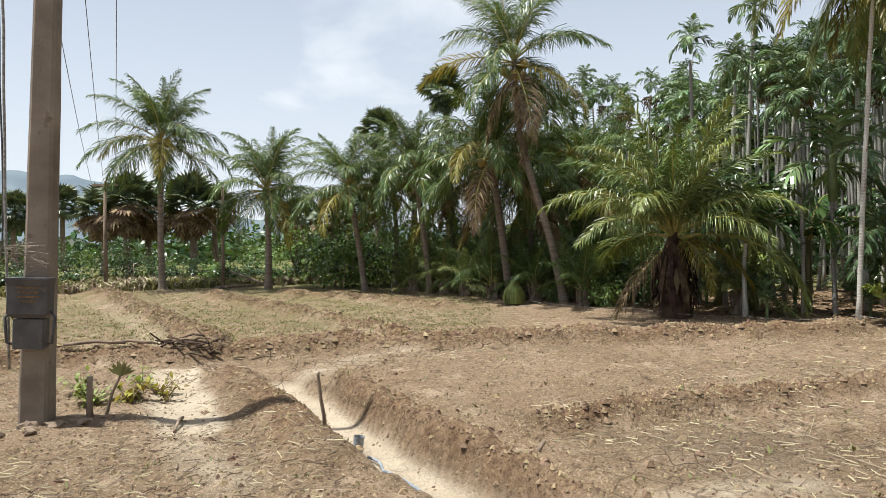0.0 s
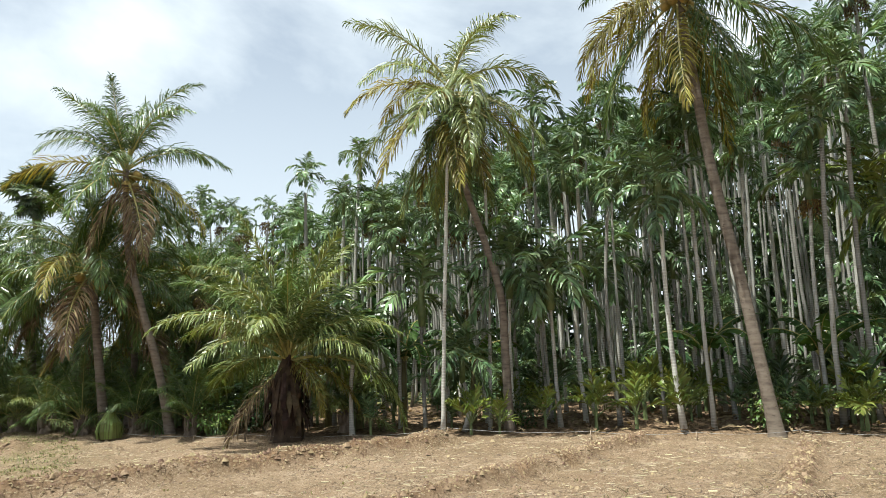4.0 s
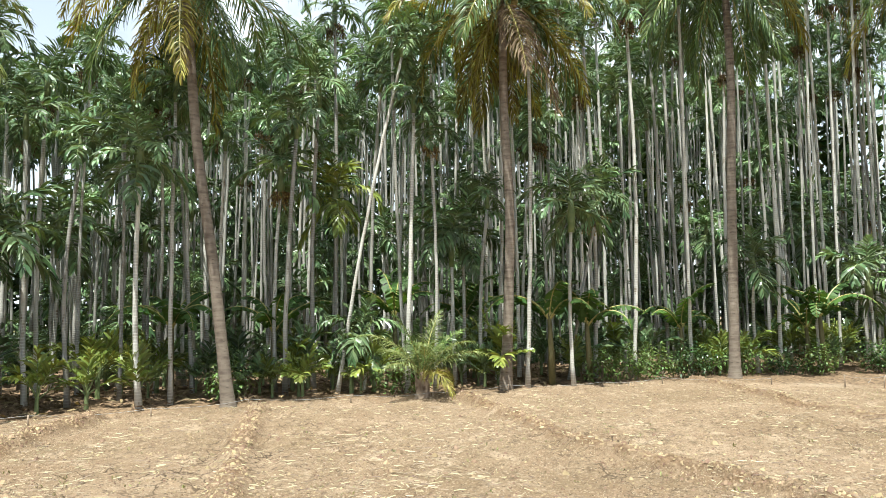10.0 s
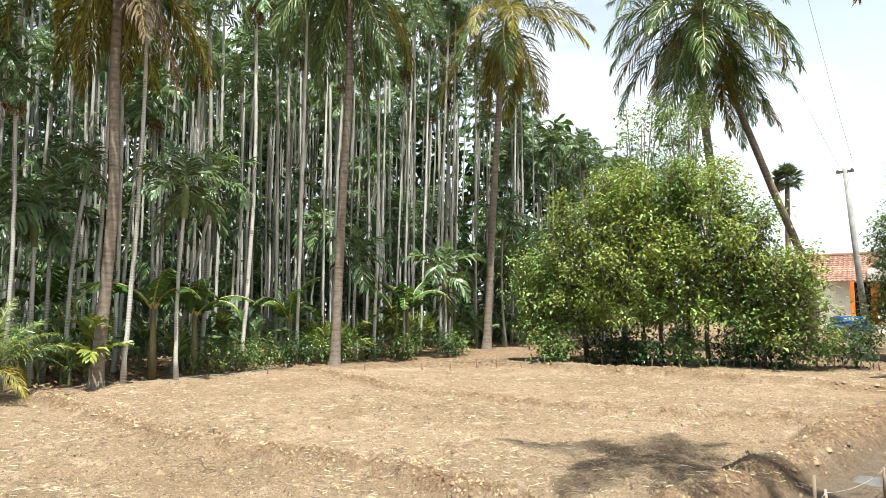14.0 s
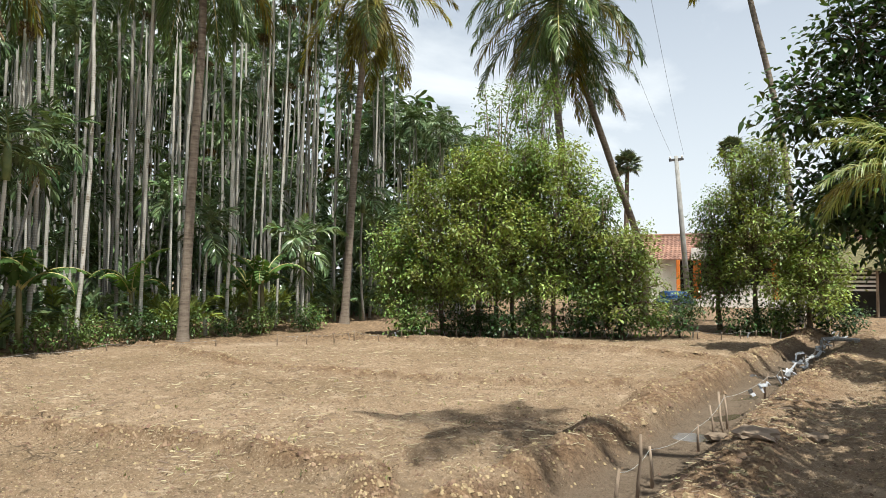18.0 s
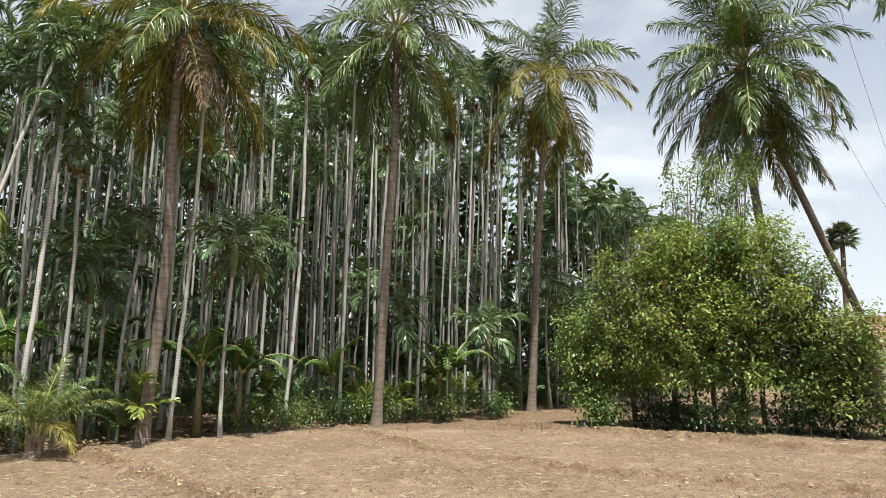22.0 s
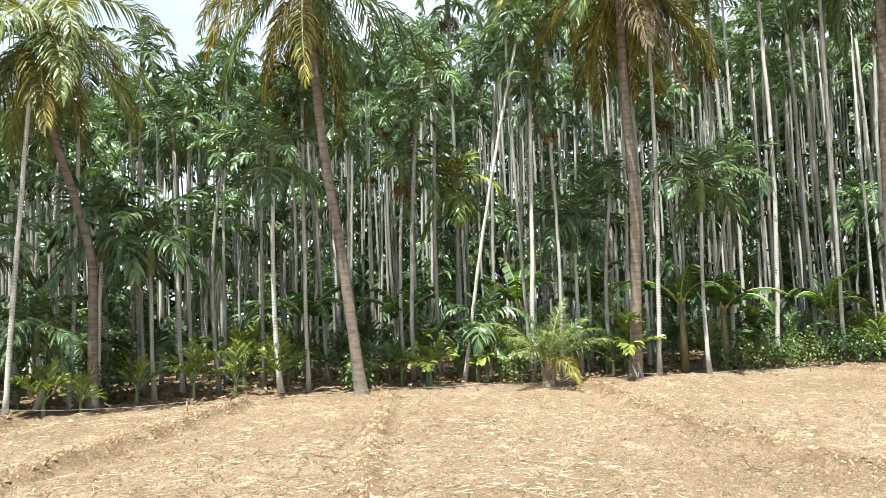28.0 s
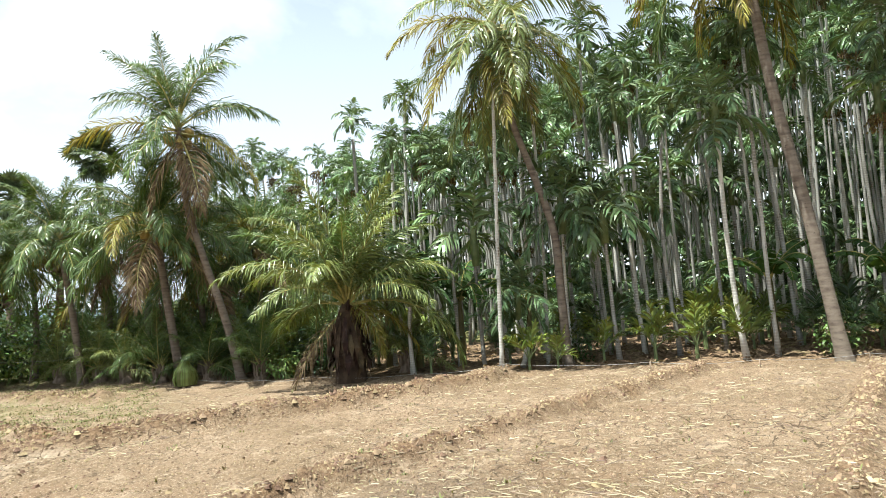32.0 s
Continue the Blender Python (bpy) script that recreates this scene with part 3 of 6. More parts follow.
COCO_CLASS = [(80, 36), (67, 58), (52, 74), (34, 84), (13, 80), (-10, 62), (-34, 42), (-58, 22)]
COCO_FRONDS = {}
for c, (e0, dr) in enumerate(COCO_CLASS):
    for v in range(2):
        sh = frond(100 + c * 7 + v, 3.0, e0, dr * (0.95 + 0.25 * v), 84, 0.88, 0.027, 0.72 + 0.04 * c, forward=(30, 64))
        for kind, mat in (("green", M_COCO), ("pale", M_COCO_PALE), ("yellow", M_COCO_OLD), ("dry", M_COCO_DRY)):
            if kind in ("green", "pale") or c >= 3:
                COCO_FRONDS[kind, c, v] = sh.mesh("frond", [mat, M_RIB])


def nut_mesh():
    bm = bmesh.new()
    bmesh.ops.create_icosphere(bm, subdivisions=2, radius=0.11)
    for v in bm.verts:
        v.co.z *= 1.25
        if v.co.z > 0.05:
            v.co.xy *= 0.85
    me = bpy.data.meshes.new("coconut")
    bm.to_mesh(me)
    me.materials.append(M_COCONUT)
    me.polygons.foreach_set("use_smooth", [True] * len(me.polygons))
    return me


NUT = nut_mesh()


def coconut_palm(path, radius, label, seed, size=1.0, count=24, yellow=0.25, dry=0.08, nuts=7, low=6, bell=0.0, hue="green", category="palm tree", group="coconut palms"):
    """Trunk along path, a list of (x, y, z); the crown sits on its last point."""
    r = random.Random(seed)
    base = Vector(path[0])
    base.z = gz(base.x, base.y) - 0.05
    t = thing("coconut_palm", Matrix.Translation(base), label, category, group)
    pts = [Vector(p) - base for p in path]
    pts[0].z = 0
    # smooth the path
    fine = []
    steps = max(8, int(pts[-1].z / 0.10))
    for i in range(steps + 1):
        q = i / steps * (len(pts) - 1)
        j = min(int(q), len(pts) - 2)
        u = q - j
        p0, p1, p2, p3 = pts[max(j - 1, 0)], pts[j], pts[j + 1], pts[min(j + 2, len(pts) - 1)]
        fine.append(0.5 * ((2 * p1) + (p2 - p0) * u + (2 * p0 - 5 * p1 + 4 * p2 - p3) * u * u + (3 * p1 - p0 - 3 * p2 + p3) * u ** 3))
    sh = Shape()
    rad = []
    for i in range(steps + 1):
        u = i / steps
        flare = 0.75 * math.exp(-u * pts[-1].z / 0.35)
        rad.append(radius * 0.72 * (1.1 - 0.36 * u + flare * 0.8) * (1.0 + (0.018 if i % 2 else -0.01) + r.uniform(-0.02, 0.02)))
    sh.tube(fine, rad, 11)
    part("trunk", sh.mesh("trunk", [M_COCO_TRUNK], True), t)
    top = fine[-1]
    for i in range(count):
        u = (i + 0.5) / count
        c = min(7, int(u ** (1 - bell) * (low + 0.999)))
        turn = i * 137.5 + r.uniform(-14, 14)
        kind = hue
        if c >= 3 and r.random() < yellow * (0.4 + 0.28 * (c - 3)):
            kind = "yellow"
        if c >= 6 and r.random() < dry * 2:
            kind = "dry"
        s = size * r.uniform(0.88, 1.1) * (0.8 if c == 0 else 1.0)
        m = Matrix.Translation(top + Vector((0, 0, 0.12 - 0.05 * c))) @ pose(0, 0, 0, r.uniform(-14, 14), r.uniform(-12, 12), turn) @ Matrix.Diagonal((s, s, s, 1))
        part("frond", COCO_FRONDS[kind, c, r.randrange(2)], t, m, {"yellow": "yellowing drooping frond", "dry": "dry brown hanging frond"}.get(kind, ""))
    for i in range(nuts):
        a = i * 2.4 + r.uniform(-0.3, 0.3)
        part("coconut", NUT, t, Matrix.Translation(top + Vector((math.cos(a) * 0.24, math.sin(a) * 0.24, -0.12 - 0.16 * (i % 3)))) @ pose(0, 0, 0, r.uniform(-30, 30), r.uniform(-30, 30), 0), "yellow-green husked coconut")
    return t


# ---- coconut palms along the field's edge ----
coconut_palm([(8.43, 11.05, 0), (8.42, 11.07, 1.6), (8.39, 11.08, 2.7), (8.16, 11.25, 3.85), (7.81, 11.5, 5.37), (7.67, 11.6, 7.3)], 0.115,
             "coconut palm with a curved trunk and yellow hanging fronds", 1, 0.9, 26, 0.4, 0.05, 14, 7, 0.5, "pale")
coconut_palm([(11.38, 7.18, 0), (11.21, 7.45, 2.6), (11.01, 7.73, 5.0), (10.87, 7.93, 7.9), (10.83, 8.0, 8.7)], 0.142,
             "tall coconut palm leaning over the field edge", 2, 1.0, 30, 0.4, 0.03, 8, 7, 0.2)
coconut_palm([(14.52, 2.42, 0), (14.55, 2.24, 3.6), (14.54, 2.3, 6.1), (14.54, 2.28, 8.7), (14.54, 2.25, 9.1)], 0.145,
             "tall straight coconut palm with orange-yellow lower fronds", 3, 1.05, 30, 0.75, 0.03, 8, 7, 0.2)
coconut_palm([(17.65, -2.66, 0), (17.62, -2.83, 4.5), (17.6, -2.98, 7.7), (17.6, -2.95, 11.0)], 0.16,
             "tall coconut palm with a slightly bowed trunk", 4, 1.12, 30, 0.22, 0.03, 8, 7, 0.2)
coconut_palm([(21.86, -8.57, 0), (21.75, -8.85, 5.4), (21.64, -9.11, 9.4), (21.5, -9.3, 12.1)], 0.175,
             "coconut palm with a flared base beside the path", 5, 1.2, 30, 0.6, 0.03, 8, 7, 0.2)
coconut_palm([(17.2, -15.9, 0), (17.7, -15.2, 4.0), (18.2, -15.0, 8.0), (18.4, -15.2, 11.8)], 0.21,
             "large coconut palm behind the leafy trees", 6, 1.36, 46, 0.15, 0.1, 8, 7)
coconut_palm([(19.6, -20.6, 0), (19.5, -20.5, 2.5), (19.5, -18.9, 6.0), (19.8, -17.8, 9.0), (19.9, -17.5, 9.8)], 0.2,
             "coconut palm with a strongly leaning trunk", 7, 0.95, 22, 0.1, 0.05, 4)
coconut_palm([(12.9, -20.6, 0), (13.1, -20.1, 6.0), (13.9, -19.6, 11.3), (14.3, -19.4, 14.6)], 0.14,
             "slender bent coconut palm by the house", 8, 1.2, 24, 0.15, 0.1, 6)
coconut_palm([(2.89, 15.92, 0), (2.58, 15.97, 1.5), (2.2, 16.03, 2.85), (1.88, 16.07, 4.2), (1.78, 16.08, 5.9)], 0.12,
             "coconut palm leaning away from the grove", 9, 0.8, 28, 0.3, 0.2, 6, 7)
coconut_palm([(1.75, 17.4, 0), (1.5, 17.4, 2.0), (1.3, 17.4, 3.85)], 0.14, "coconut palm with drooping fronds", 10, 0.85, 30, 0.3, 0.2, 6)
coconut_palm([(-9.92, 23.55, 0), (-9.95, 23.57, 2.0), (-9.87, 23.57, 5.3)], 0.16, "coconut palm at the far field edge", 11, 0.95, 32, 0.12, 0.15, 8, 5)
coconut_palm([(-5.94, 22.6, 0), (-5.9, 22.6, 1.7), (-5.95, 22.65, 3.45)], 0.15, "coconut palm with ragged drooping fronds", 12, 0.84, 32, 0.15, 0.2, 5, 5)
coconut_palm([(-2.5, 21.3, 0), (-2.7, 21.2, 1.7), (-2.95, 21.2, 3.4)], 0.13, "small coconut palm in the far row", 13, 0.76, 30, 0.15, 0.2, 5, 5)
coconut_palm([(-0.4, 20.4, 0), (-0.6, 20.3, 2.0), (-0.85, 20.3, 3.85)], 0.13, "small coconut palm with brown fruit stalks", 14, 0.74, 30, 0.2, 0.3, 5, 5)


for i, (az, d, h) in enumerate([(3.2, 21.0, 3.9), (7.2, 18.8, 3.2), (9.2, 21.5, 3.3), (11.8, 19.5, 3.6), (0.6, 23.0, 3.2), (13.5, 22.5, 3.3), (-4.2, 24.0, 3.6)]):
    x, y = d * math.sin(radians(az)), d * math.cos(radians(az))
    coconut_palm([(x, y, 0), (x + 0.1, y, h * 0.5), (x - 0.05, y - 0.1, h)], 0.12, "coconut palm in the crowded corner of the grove", 80 + i, 0.8, 26, 0.2, 0.25, 4)


# ---- areca palms ----
ARECA_CLASS = [(80, 55), (68, 85), (54, 110), (38, 122), (18, 105), (-8, 76), (-38, 44)]
ARECA_SHAPES = {}
for c, (e0, dr) in enumerate(ARECA_CLASS):
    for v in range(2):
        ARECA_SHAPES[c, v] = frond(300 + c * 5 + v, 1.02, e0, dr * (0.8 + 0.25 * v), 19, 0.47, 0.048, 0.36 + 0.07 * c, 0.12, rib=0.011, forward=(22, 66))
ARECA_FRONDS = {k: s.mesh("frond", [M_ARECA, M_SHAFT]) for k, s in ARECA_SHAPES.items()}
YOUNG_FRONDS = {k: s.mesh("frond", [M_ARECA_YOUNG, M_SHAFT]) for k, s in ARECA_SHAPES.items()}


def merged(shapes, name, mats):
    """One mesh of several shapes, each under a matrix and with a shift of its material slots."""
    vs, fs, ks, o = [], [], [], 0
    for sh, m, dk in shapes:
        a = np.array(sh.v) @ np.array(m.to_3x3()).T + np.array(m.translation)
        vs.append(a)
        fs += [tuple(i + o for i in f) for f in sh.f]
        ks += [k + dk for k in sh.k]
        o += len(sh.v)
    sh = Shape()
    sh.v, sh.f, sh.k = [tuple(p) for p in np.concatenate(vs)], fs, ks
    return sh if mats is None else sh.mesh(name, mats)


def cluster_mesh():
    """Drooping stalks with small nuts, all round the trunk below the crown."""
    r = random.Random(4)
    sh = Shape()
    for i in range(30):
        a, u = i * 2.4, r.random()
        d = Vector((math.cos(a), math.sin(a), 0))
        out, drop = r.uniform(0.12, 0.26), r.uniform(0.1, 0.42)
        sh.tube([d * 0.05, d * out + Vector((0, 0, 0.02)), d * out * 1.1 + Vector((0, 0, -drop))], [0.012, 0.009, 0.005], 3)
        for k in range(5):
            p = d * out * r.uniform(0.8, 1.25) + Vector((r.uniform(-0.05, 0.05), r.uniform(-0.05, 0.05), -drop * r.uniform(0.2, 1.1)))
            sh.tube([p - Vector((0, 0, 0.03)), p, p + Vector((0, 0, 0.03))], [0.006, 0.022, 0.006], 4)
    return sh.mesh("nut_bunch", [M_FRUIT])


CLUSTER = cluster_mesh()


def crown_layout(seed):
    r = random.Random(seed)
    n = r.choice((10, 11, 11, 12))
    rows = []
    for i in range(n):
        c = min(6, int((i + 0.5) / n * 6.6))
        rows.append((c, r.randrange(2), i * 137.5 + r.uniform(-18, 18), r.uniform(0.85, 1.12) * (0.75 if c == 0 else 1.0), r.uniform(-8, 8)))
    return rows


def crown_parts(rows):
    out = []
    for c, v, turn, s, tilt in rows:
        out.append((c, v, Matrix.Translation((0, 0, 0.05 - 0.03 * c)) @ pose(0, 0, 0, tilt, 0, turn) @ Matrix.Diagonal((s, s, s, 1))))
    return out


LAYOUTS = [crown_layout(40 + i) for i in range(7)]
COARSE = {(c, v): frond(300 + c * 5 + v, 1.02, e0, dr * (0.8 + 0.25 * v), 13, 0.48, 0.058, 0.36 + 0.07 * c, 0.12, rib=0.014, forward=(22, 66)) for c, (e0, dr) in enumerate(ARECA_CLASS) for v in range(2)}
BACK_SHAPES = [merged([(COARSE[c, v], m, 0) for c, v, m in crown_parts(L)], "crown", None) for L in LAYOUTS]
CROWN_SHAPES = [merged([(ARECA_SHAPES[c, v], m, 0) for c, v, m in crown_parts(L)], "crown", None) for L in LAYOUTS]
CROWNS = [s.mesh("crown", [M_ARECA, M_SHAFT]) for s in CROWN_SHAPES]


def trunk_shape(h, seed, sides=8, rad=0.043):
    r = random.Random(seed)
    sh = Shape()
    n = max(6, int(h / 0.5))
    bx, by = r.uniform(-0.12, 0.12), r.uniform(-0.12, 0.12)
    pts, rr = [], []
    for i in range(n + 1):
        u = i / n
        b = math.sin(math.pi * u)
        pts.append((bx * b + r.uniform(-0.008, 0.008), by * b + r.uniform(-0.008, 0.008), h * u))
        rr.append(rad * (1.12 - 0.3 * u + 0.5 * math.exp(-u * h / 0.18)) * r.uniform(0.97, 1.03))
    sh.tube(pts, rr, sides)
    return sh


HEIGHTS = [2, 3, 4, 5, 6, 7, 8, 9, 10, 11]
TRUNK_SHAPES = {(h, v): trunk_shape(h, h * 3 + v) for h in HEIGHTS for v in range(3)}
TRUNKS = {k: s.mesh("trunk", [M_ARECA_TRUNK], True) for k, s in TRUNK_SHAPES.items()}
shaft = Shape()
shaft.tube([(0, 0, -0.55), (0, 0, -0.3), (0, 0, 0.0), (0, 0, 0.2)], [0.055, 0.068, 0.05, 0.02], 8)
SHAFT = shaft.mesh("crownshaft", [M_SHAFT], True)


def areca(x, y, h, dx, dy, seed, split=False, young=False, size=1.0):
    r = random.Random(seed)
    k = min(HEIGHTS, key=lambda q: abs(q - (h - 0.5)))
    z = gz(x, y) - 0.03
    words = "slender areca palm with a pale ringed trunk" if h > 5.5 else "short areca palm with a low dark green crown"
    t = thing("areca_palm", lean(x, y, z, dx, dy, h, r.uniform(0, 360)), words, "palm tree", "areca palms")
    f = (h - 0.5) / k
    w = r.uniform(0.8, 1.15)
    part("trunk", TRUNKS[k, r.randrange(3)], t, Matrix.Diagonal((w, w, f, 1)))
    s = size * r.uniform(0.8, 1.15)
    head = Matrix.Translation((0, 0, h)) @ Matrix.Diagonal((s, s, s, 1))
    part("crownshaft", SHAFT, t, head)
    i = r.randrange(len(LAYOUTS))
    if split:
        pool = YOUNG_FRONDS if young else ARECA_FRONDS
        for c, v, m in crown_parts(LAYOUTS[i]):
            part("frond", pool[c, v], t, head @ m)
    else:
        part("crown", CROWNS[i], t, head)
    if r.random() < 0.4 and h > 3.5:
        q = r.uniform(0.75, 1.15)
        part("nut_bunch", CLUSTER, t, Matrix.Translation((0, 0, h - 0.6)) @ pose(0, 0, 0, 0, 0, r.uniform(0, 360)) @ Matrix.Diagonal((q, q, q, 1)), "drooping cluster of brown areca nuts")
    return t


FRONT = [
    (10.8, 8.7, 4.9, -0.06, 0.08), (13.9, 7.6, 5.2, 0.05, -0.09), (14.8, 6.6, 4.7, 0.03, -0.07), (13.5, 5.9, 8.2, 0.55, -1.48),
    (17.4, 5.9, 9.6, 0.12, -0.36), (17.0, -0.3, 9.6, 0.0, -0.19), (14.9, 1.0, 4.1, 0.01, -0.08), (14.9, 2.0, 8.6, 0.04, -0.24),
    (21.9, -1.8, 10.3, -0.02, -0.24), (15.5, 6.9, 9.8, 0.02, -0.05), (15.2, 14.3, 9.3, 0.04, -0.04), (14.6, 10.2, 9.0, -0.32, 0.44),
    (7.0, 11.3, 6.4, 0.26, -0.16), (8.5, 11.8, 6.9, 0.08, -0.06), (5.7, 14.9, 6.0, -0.11, 0.04), (20.5, -1.8, 9.6, 0.02, 0.2),
    (24.5, -1.3, 9.6, 0.0, 0.0), (22.4, -5.0, 10.2, 0.04, 0.18), (24.0, -8.0, 10.1, 0.05, 0.16), (10.4, 12.0, 7.7, -0.07, 0.06),
    (12.4, 11.6, 8.1, 0.04, -0.04), (7.2, 15.9, 7.0, 0.23, -0.1), (9.4, 10.6, 3.2, -0.07, 0.06), (25.1, -2.9, 6.2, 0.05, 0.46),
    (10.6, 12.4, 3.2, -0.06, 0.05), (13.0, 12.9, 4.0, 0.04, -0.04), (16.3, 1.2, 4.6, 0.3, -0.9), (19.6, 0.6, 4.4, 0.0, 0.1),
]
FRONT += [(15.6, 3.8, 3.5, 0.0, 0.05), (8.9, 11.5, 3.6, 0.05, 0.0), (7.4, 12.6, 3.0, 0.0, 0.08), (5.7, 12.6, 2.1, 0.05, 0.0), (16.1, 3.7, 3.8, 0.1, 0.0), (17.9, 1.8, 6.8, 0.0, 0.1),
          (19.2, -3.5, 3.0, 0.0, 0.0), (20.4, -6.6, 2.7, 0.1, 0.0), (23.0, -9.8, 4.8, 0.0, 0.1), (7.9, 11.9, 1.6, 0.0, 0.0), (14.0, 5.5, 1.3, 0.0, 0.05)]
FRONT += [(37.0, -21.5, 11.4, 0.1, 0.1), (33.5, -22.0, 9.6, -0.2, 0.1), (31.0, -17.6, 10.2, 0.1, 0.0), (35.0, -19.2, 10.8, 0.0, 0.2), (30.0, -20.0, 8.0, 0.1, 0.0)]
for az, d, h in ((7.5, 28, 7.6), (8.8, 31, 8.3), (9.6, 27, 7.2), (10.4, 30, 7.6), (11.2, 26, 6.6), (12.0, 29, 8.4), (12.8, 27, 7.3), (13.6, 25, 7.0), (14.4, 30, 8.2), (15.2, 26, 7.0)):
    FRONT.append((d * math.sin(radians(az)), d * math.cos(radians(az)), h, 0.0, 0.0))
placed = []
for i, (x, y, h, dx, dy) in enumerate(FRONT):
    areca(x, y, h, dx, dy, 500 + i, True, i == 2, 1.3 if h < 5.5 else 0.76 if math.atan2(x, y) < 0.56 else 1.02)
    placed.append((x, y))
COCO_AT = [(8.43, 11.05), (11.38, 7.18), (14.52, 2.42), (17.65, -2.66), (21.86, -8.57), (2.89, 15.92), (4.4, 12.9)]
rg = random.Random(77)
back = []
ROW = [(3.2, 17.6), (5.0, 14.6), (7.6, 12.0), (11.8, 8.0), (14.9, 3.1), (18.0, -1.8), (22.6, -8.0), (27.5, -13.8)]
lens = [0]
for a, b in zip(ROW[:-1], ROW[1:]):
    lens.append(lens[-1] + math.hypot(b[0] - a[0], b[1] - a[1]))
made = 0
for row in range(21):
    s = -4.0 * (row > 3) + rg.uniform(0, 1)
    while s < lens[-1] + row * 0.8:
        q = np.clip(s, 0, lens[-1])
        ax, ay = np.interp(q, lens, [p[0] for p in ROW]), np.interp(q, lens, [p[1] for p in ROW])
        ax, ay = ax + (s - q) * 0.6, ay - (s - q) * 0.8
        d = 0.3 + row * 1.3
        x, y = ax + 0.8 * d + rg.uniform(-0.4, 0.4), ay + 0.6 * d + rg.uniform(-0.4, 0.4)
        s += rg.uniform(0.8, 1.3) if row > 1 else rg.uniform(0.8, 1.6)
        az = math.degrees(math.atan2(x, y))
        if az < 12.5 or az > 118 or (az < 19 and row < 3):
            continue
        if min(math.hypot(x - a, y - b) for a, b in placed + COCO_AT) < (0.55 if row < 4 else 0.4):
            continue
        placed.append((x, y))
        dist = math.hypot(x, y)
        mean = dist * math.tan(radians(np.interp(az, [12, 25, 45, 60, 80, 105, 112, 118], [11.5, 14, 18.5, 22.5, 26.5, 26.5, 23, 16]))) + 1.2
        h = min(max(mean * ((0.74 + 0.32 * math.sqrt(rg.random())) if az < 50 else (0.6 + 0.46 * math.sqrt(rg.random()))), 3.4), 14.6)
        if row < 9 and rg.random() < (0.15 if row < 2 or az < 50 else 0.32):
            h *= rg.uniform(0.3, 0.8) if az > 32 else rg.uniform(0.6, 0.9)
        if row >= 7 and dist > 24:
            h = min(h, 14.2) * rg.uniform(0.84, 1.0)
        ldx, ldy = rg.gauss(-0.018, 0.022) * h, rg.gauss(-0.014, 0.022) * h
        if made < 285:
            areca(x, y, h, ldx, ldy, 1000 + made, row < 2, False, 0.74 if az < 32 else 0.98)
            made += 1
        else:
            back.append((x, y, h, ldx, ldy))
for i in range(62):
    az, d = rg.uniform(112.5, 123.5), rg.uniform(27, 42)
    x, y = d * math.sin(radians(az)), d * math.cos(radians(az))
    back.append((x, y, (1.4 + d * math.tan(radians(np.interp(az, [112, 117, 124], [18.5, 14.5, 11.0])))) * rg.uniform(0.7, 1.03), rg.gauss(0, 0.2), rg.gauss(0, 0.2)))
shapes = []
for i, (x, y, h, dx, dy) in enumerate(back):
    k = min(HEIGHTS, key=lambda q: abs(q - h))
    m = lean(x, y, gz(x, y), dx, dy, h, rg.uniform(0, 360))
    shapes.append((TRUNK_SHAPES[k, i % 3], m @ Matrix.Diagonal((1, 1, h / k, 1)), 2))
    k = 0.78 if math.atan2(x, y) < 0.56 else 1.02
    shapes.append((BACK_SHAPES[i % 7], m @ Matrix.Translation((0, 0, h)) @ Matrix.Diagonal((k, k, k, 1)), 0))
single("areca_grove", merged(shapes, "areca_grove", [M_ARECA, M_SHAFT, M_ARECA_TRUNK]), Matrix(), "dense back rows of tall areca palms in deep shade", "palm grove", kind="stuff")


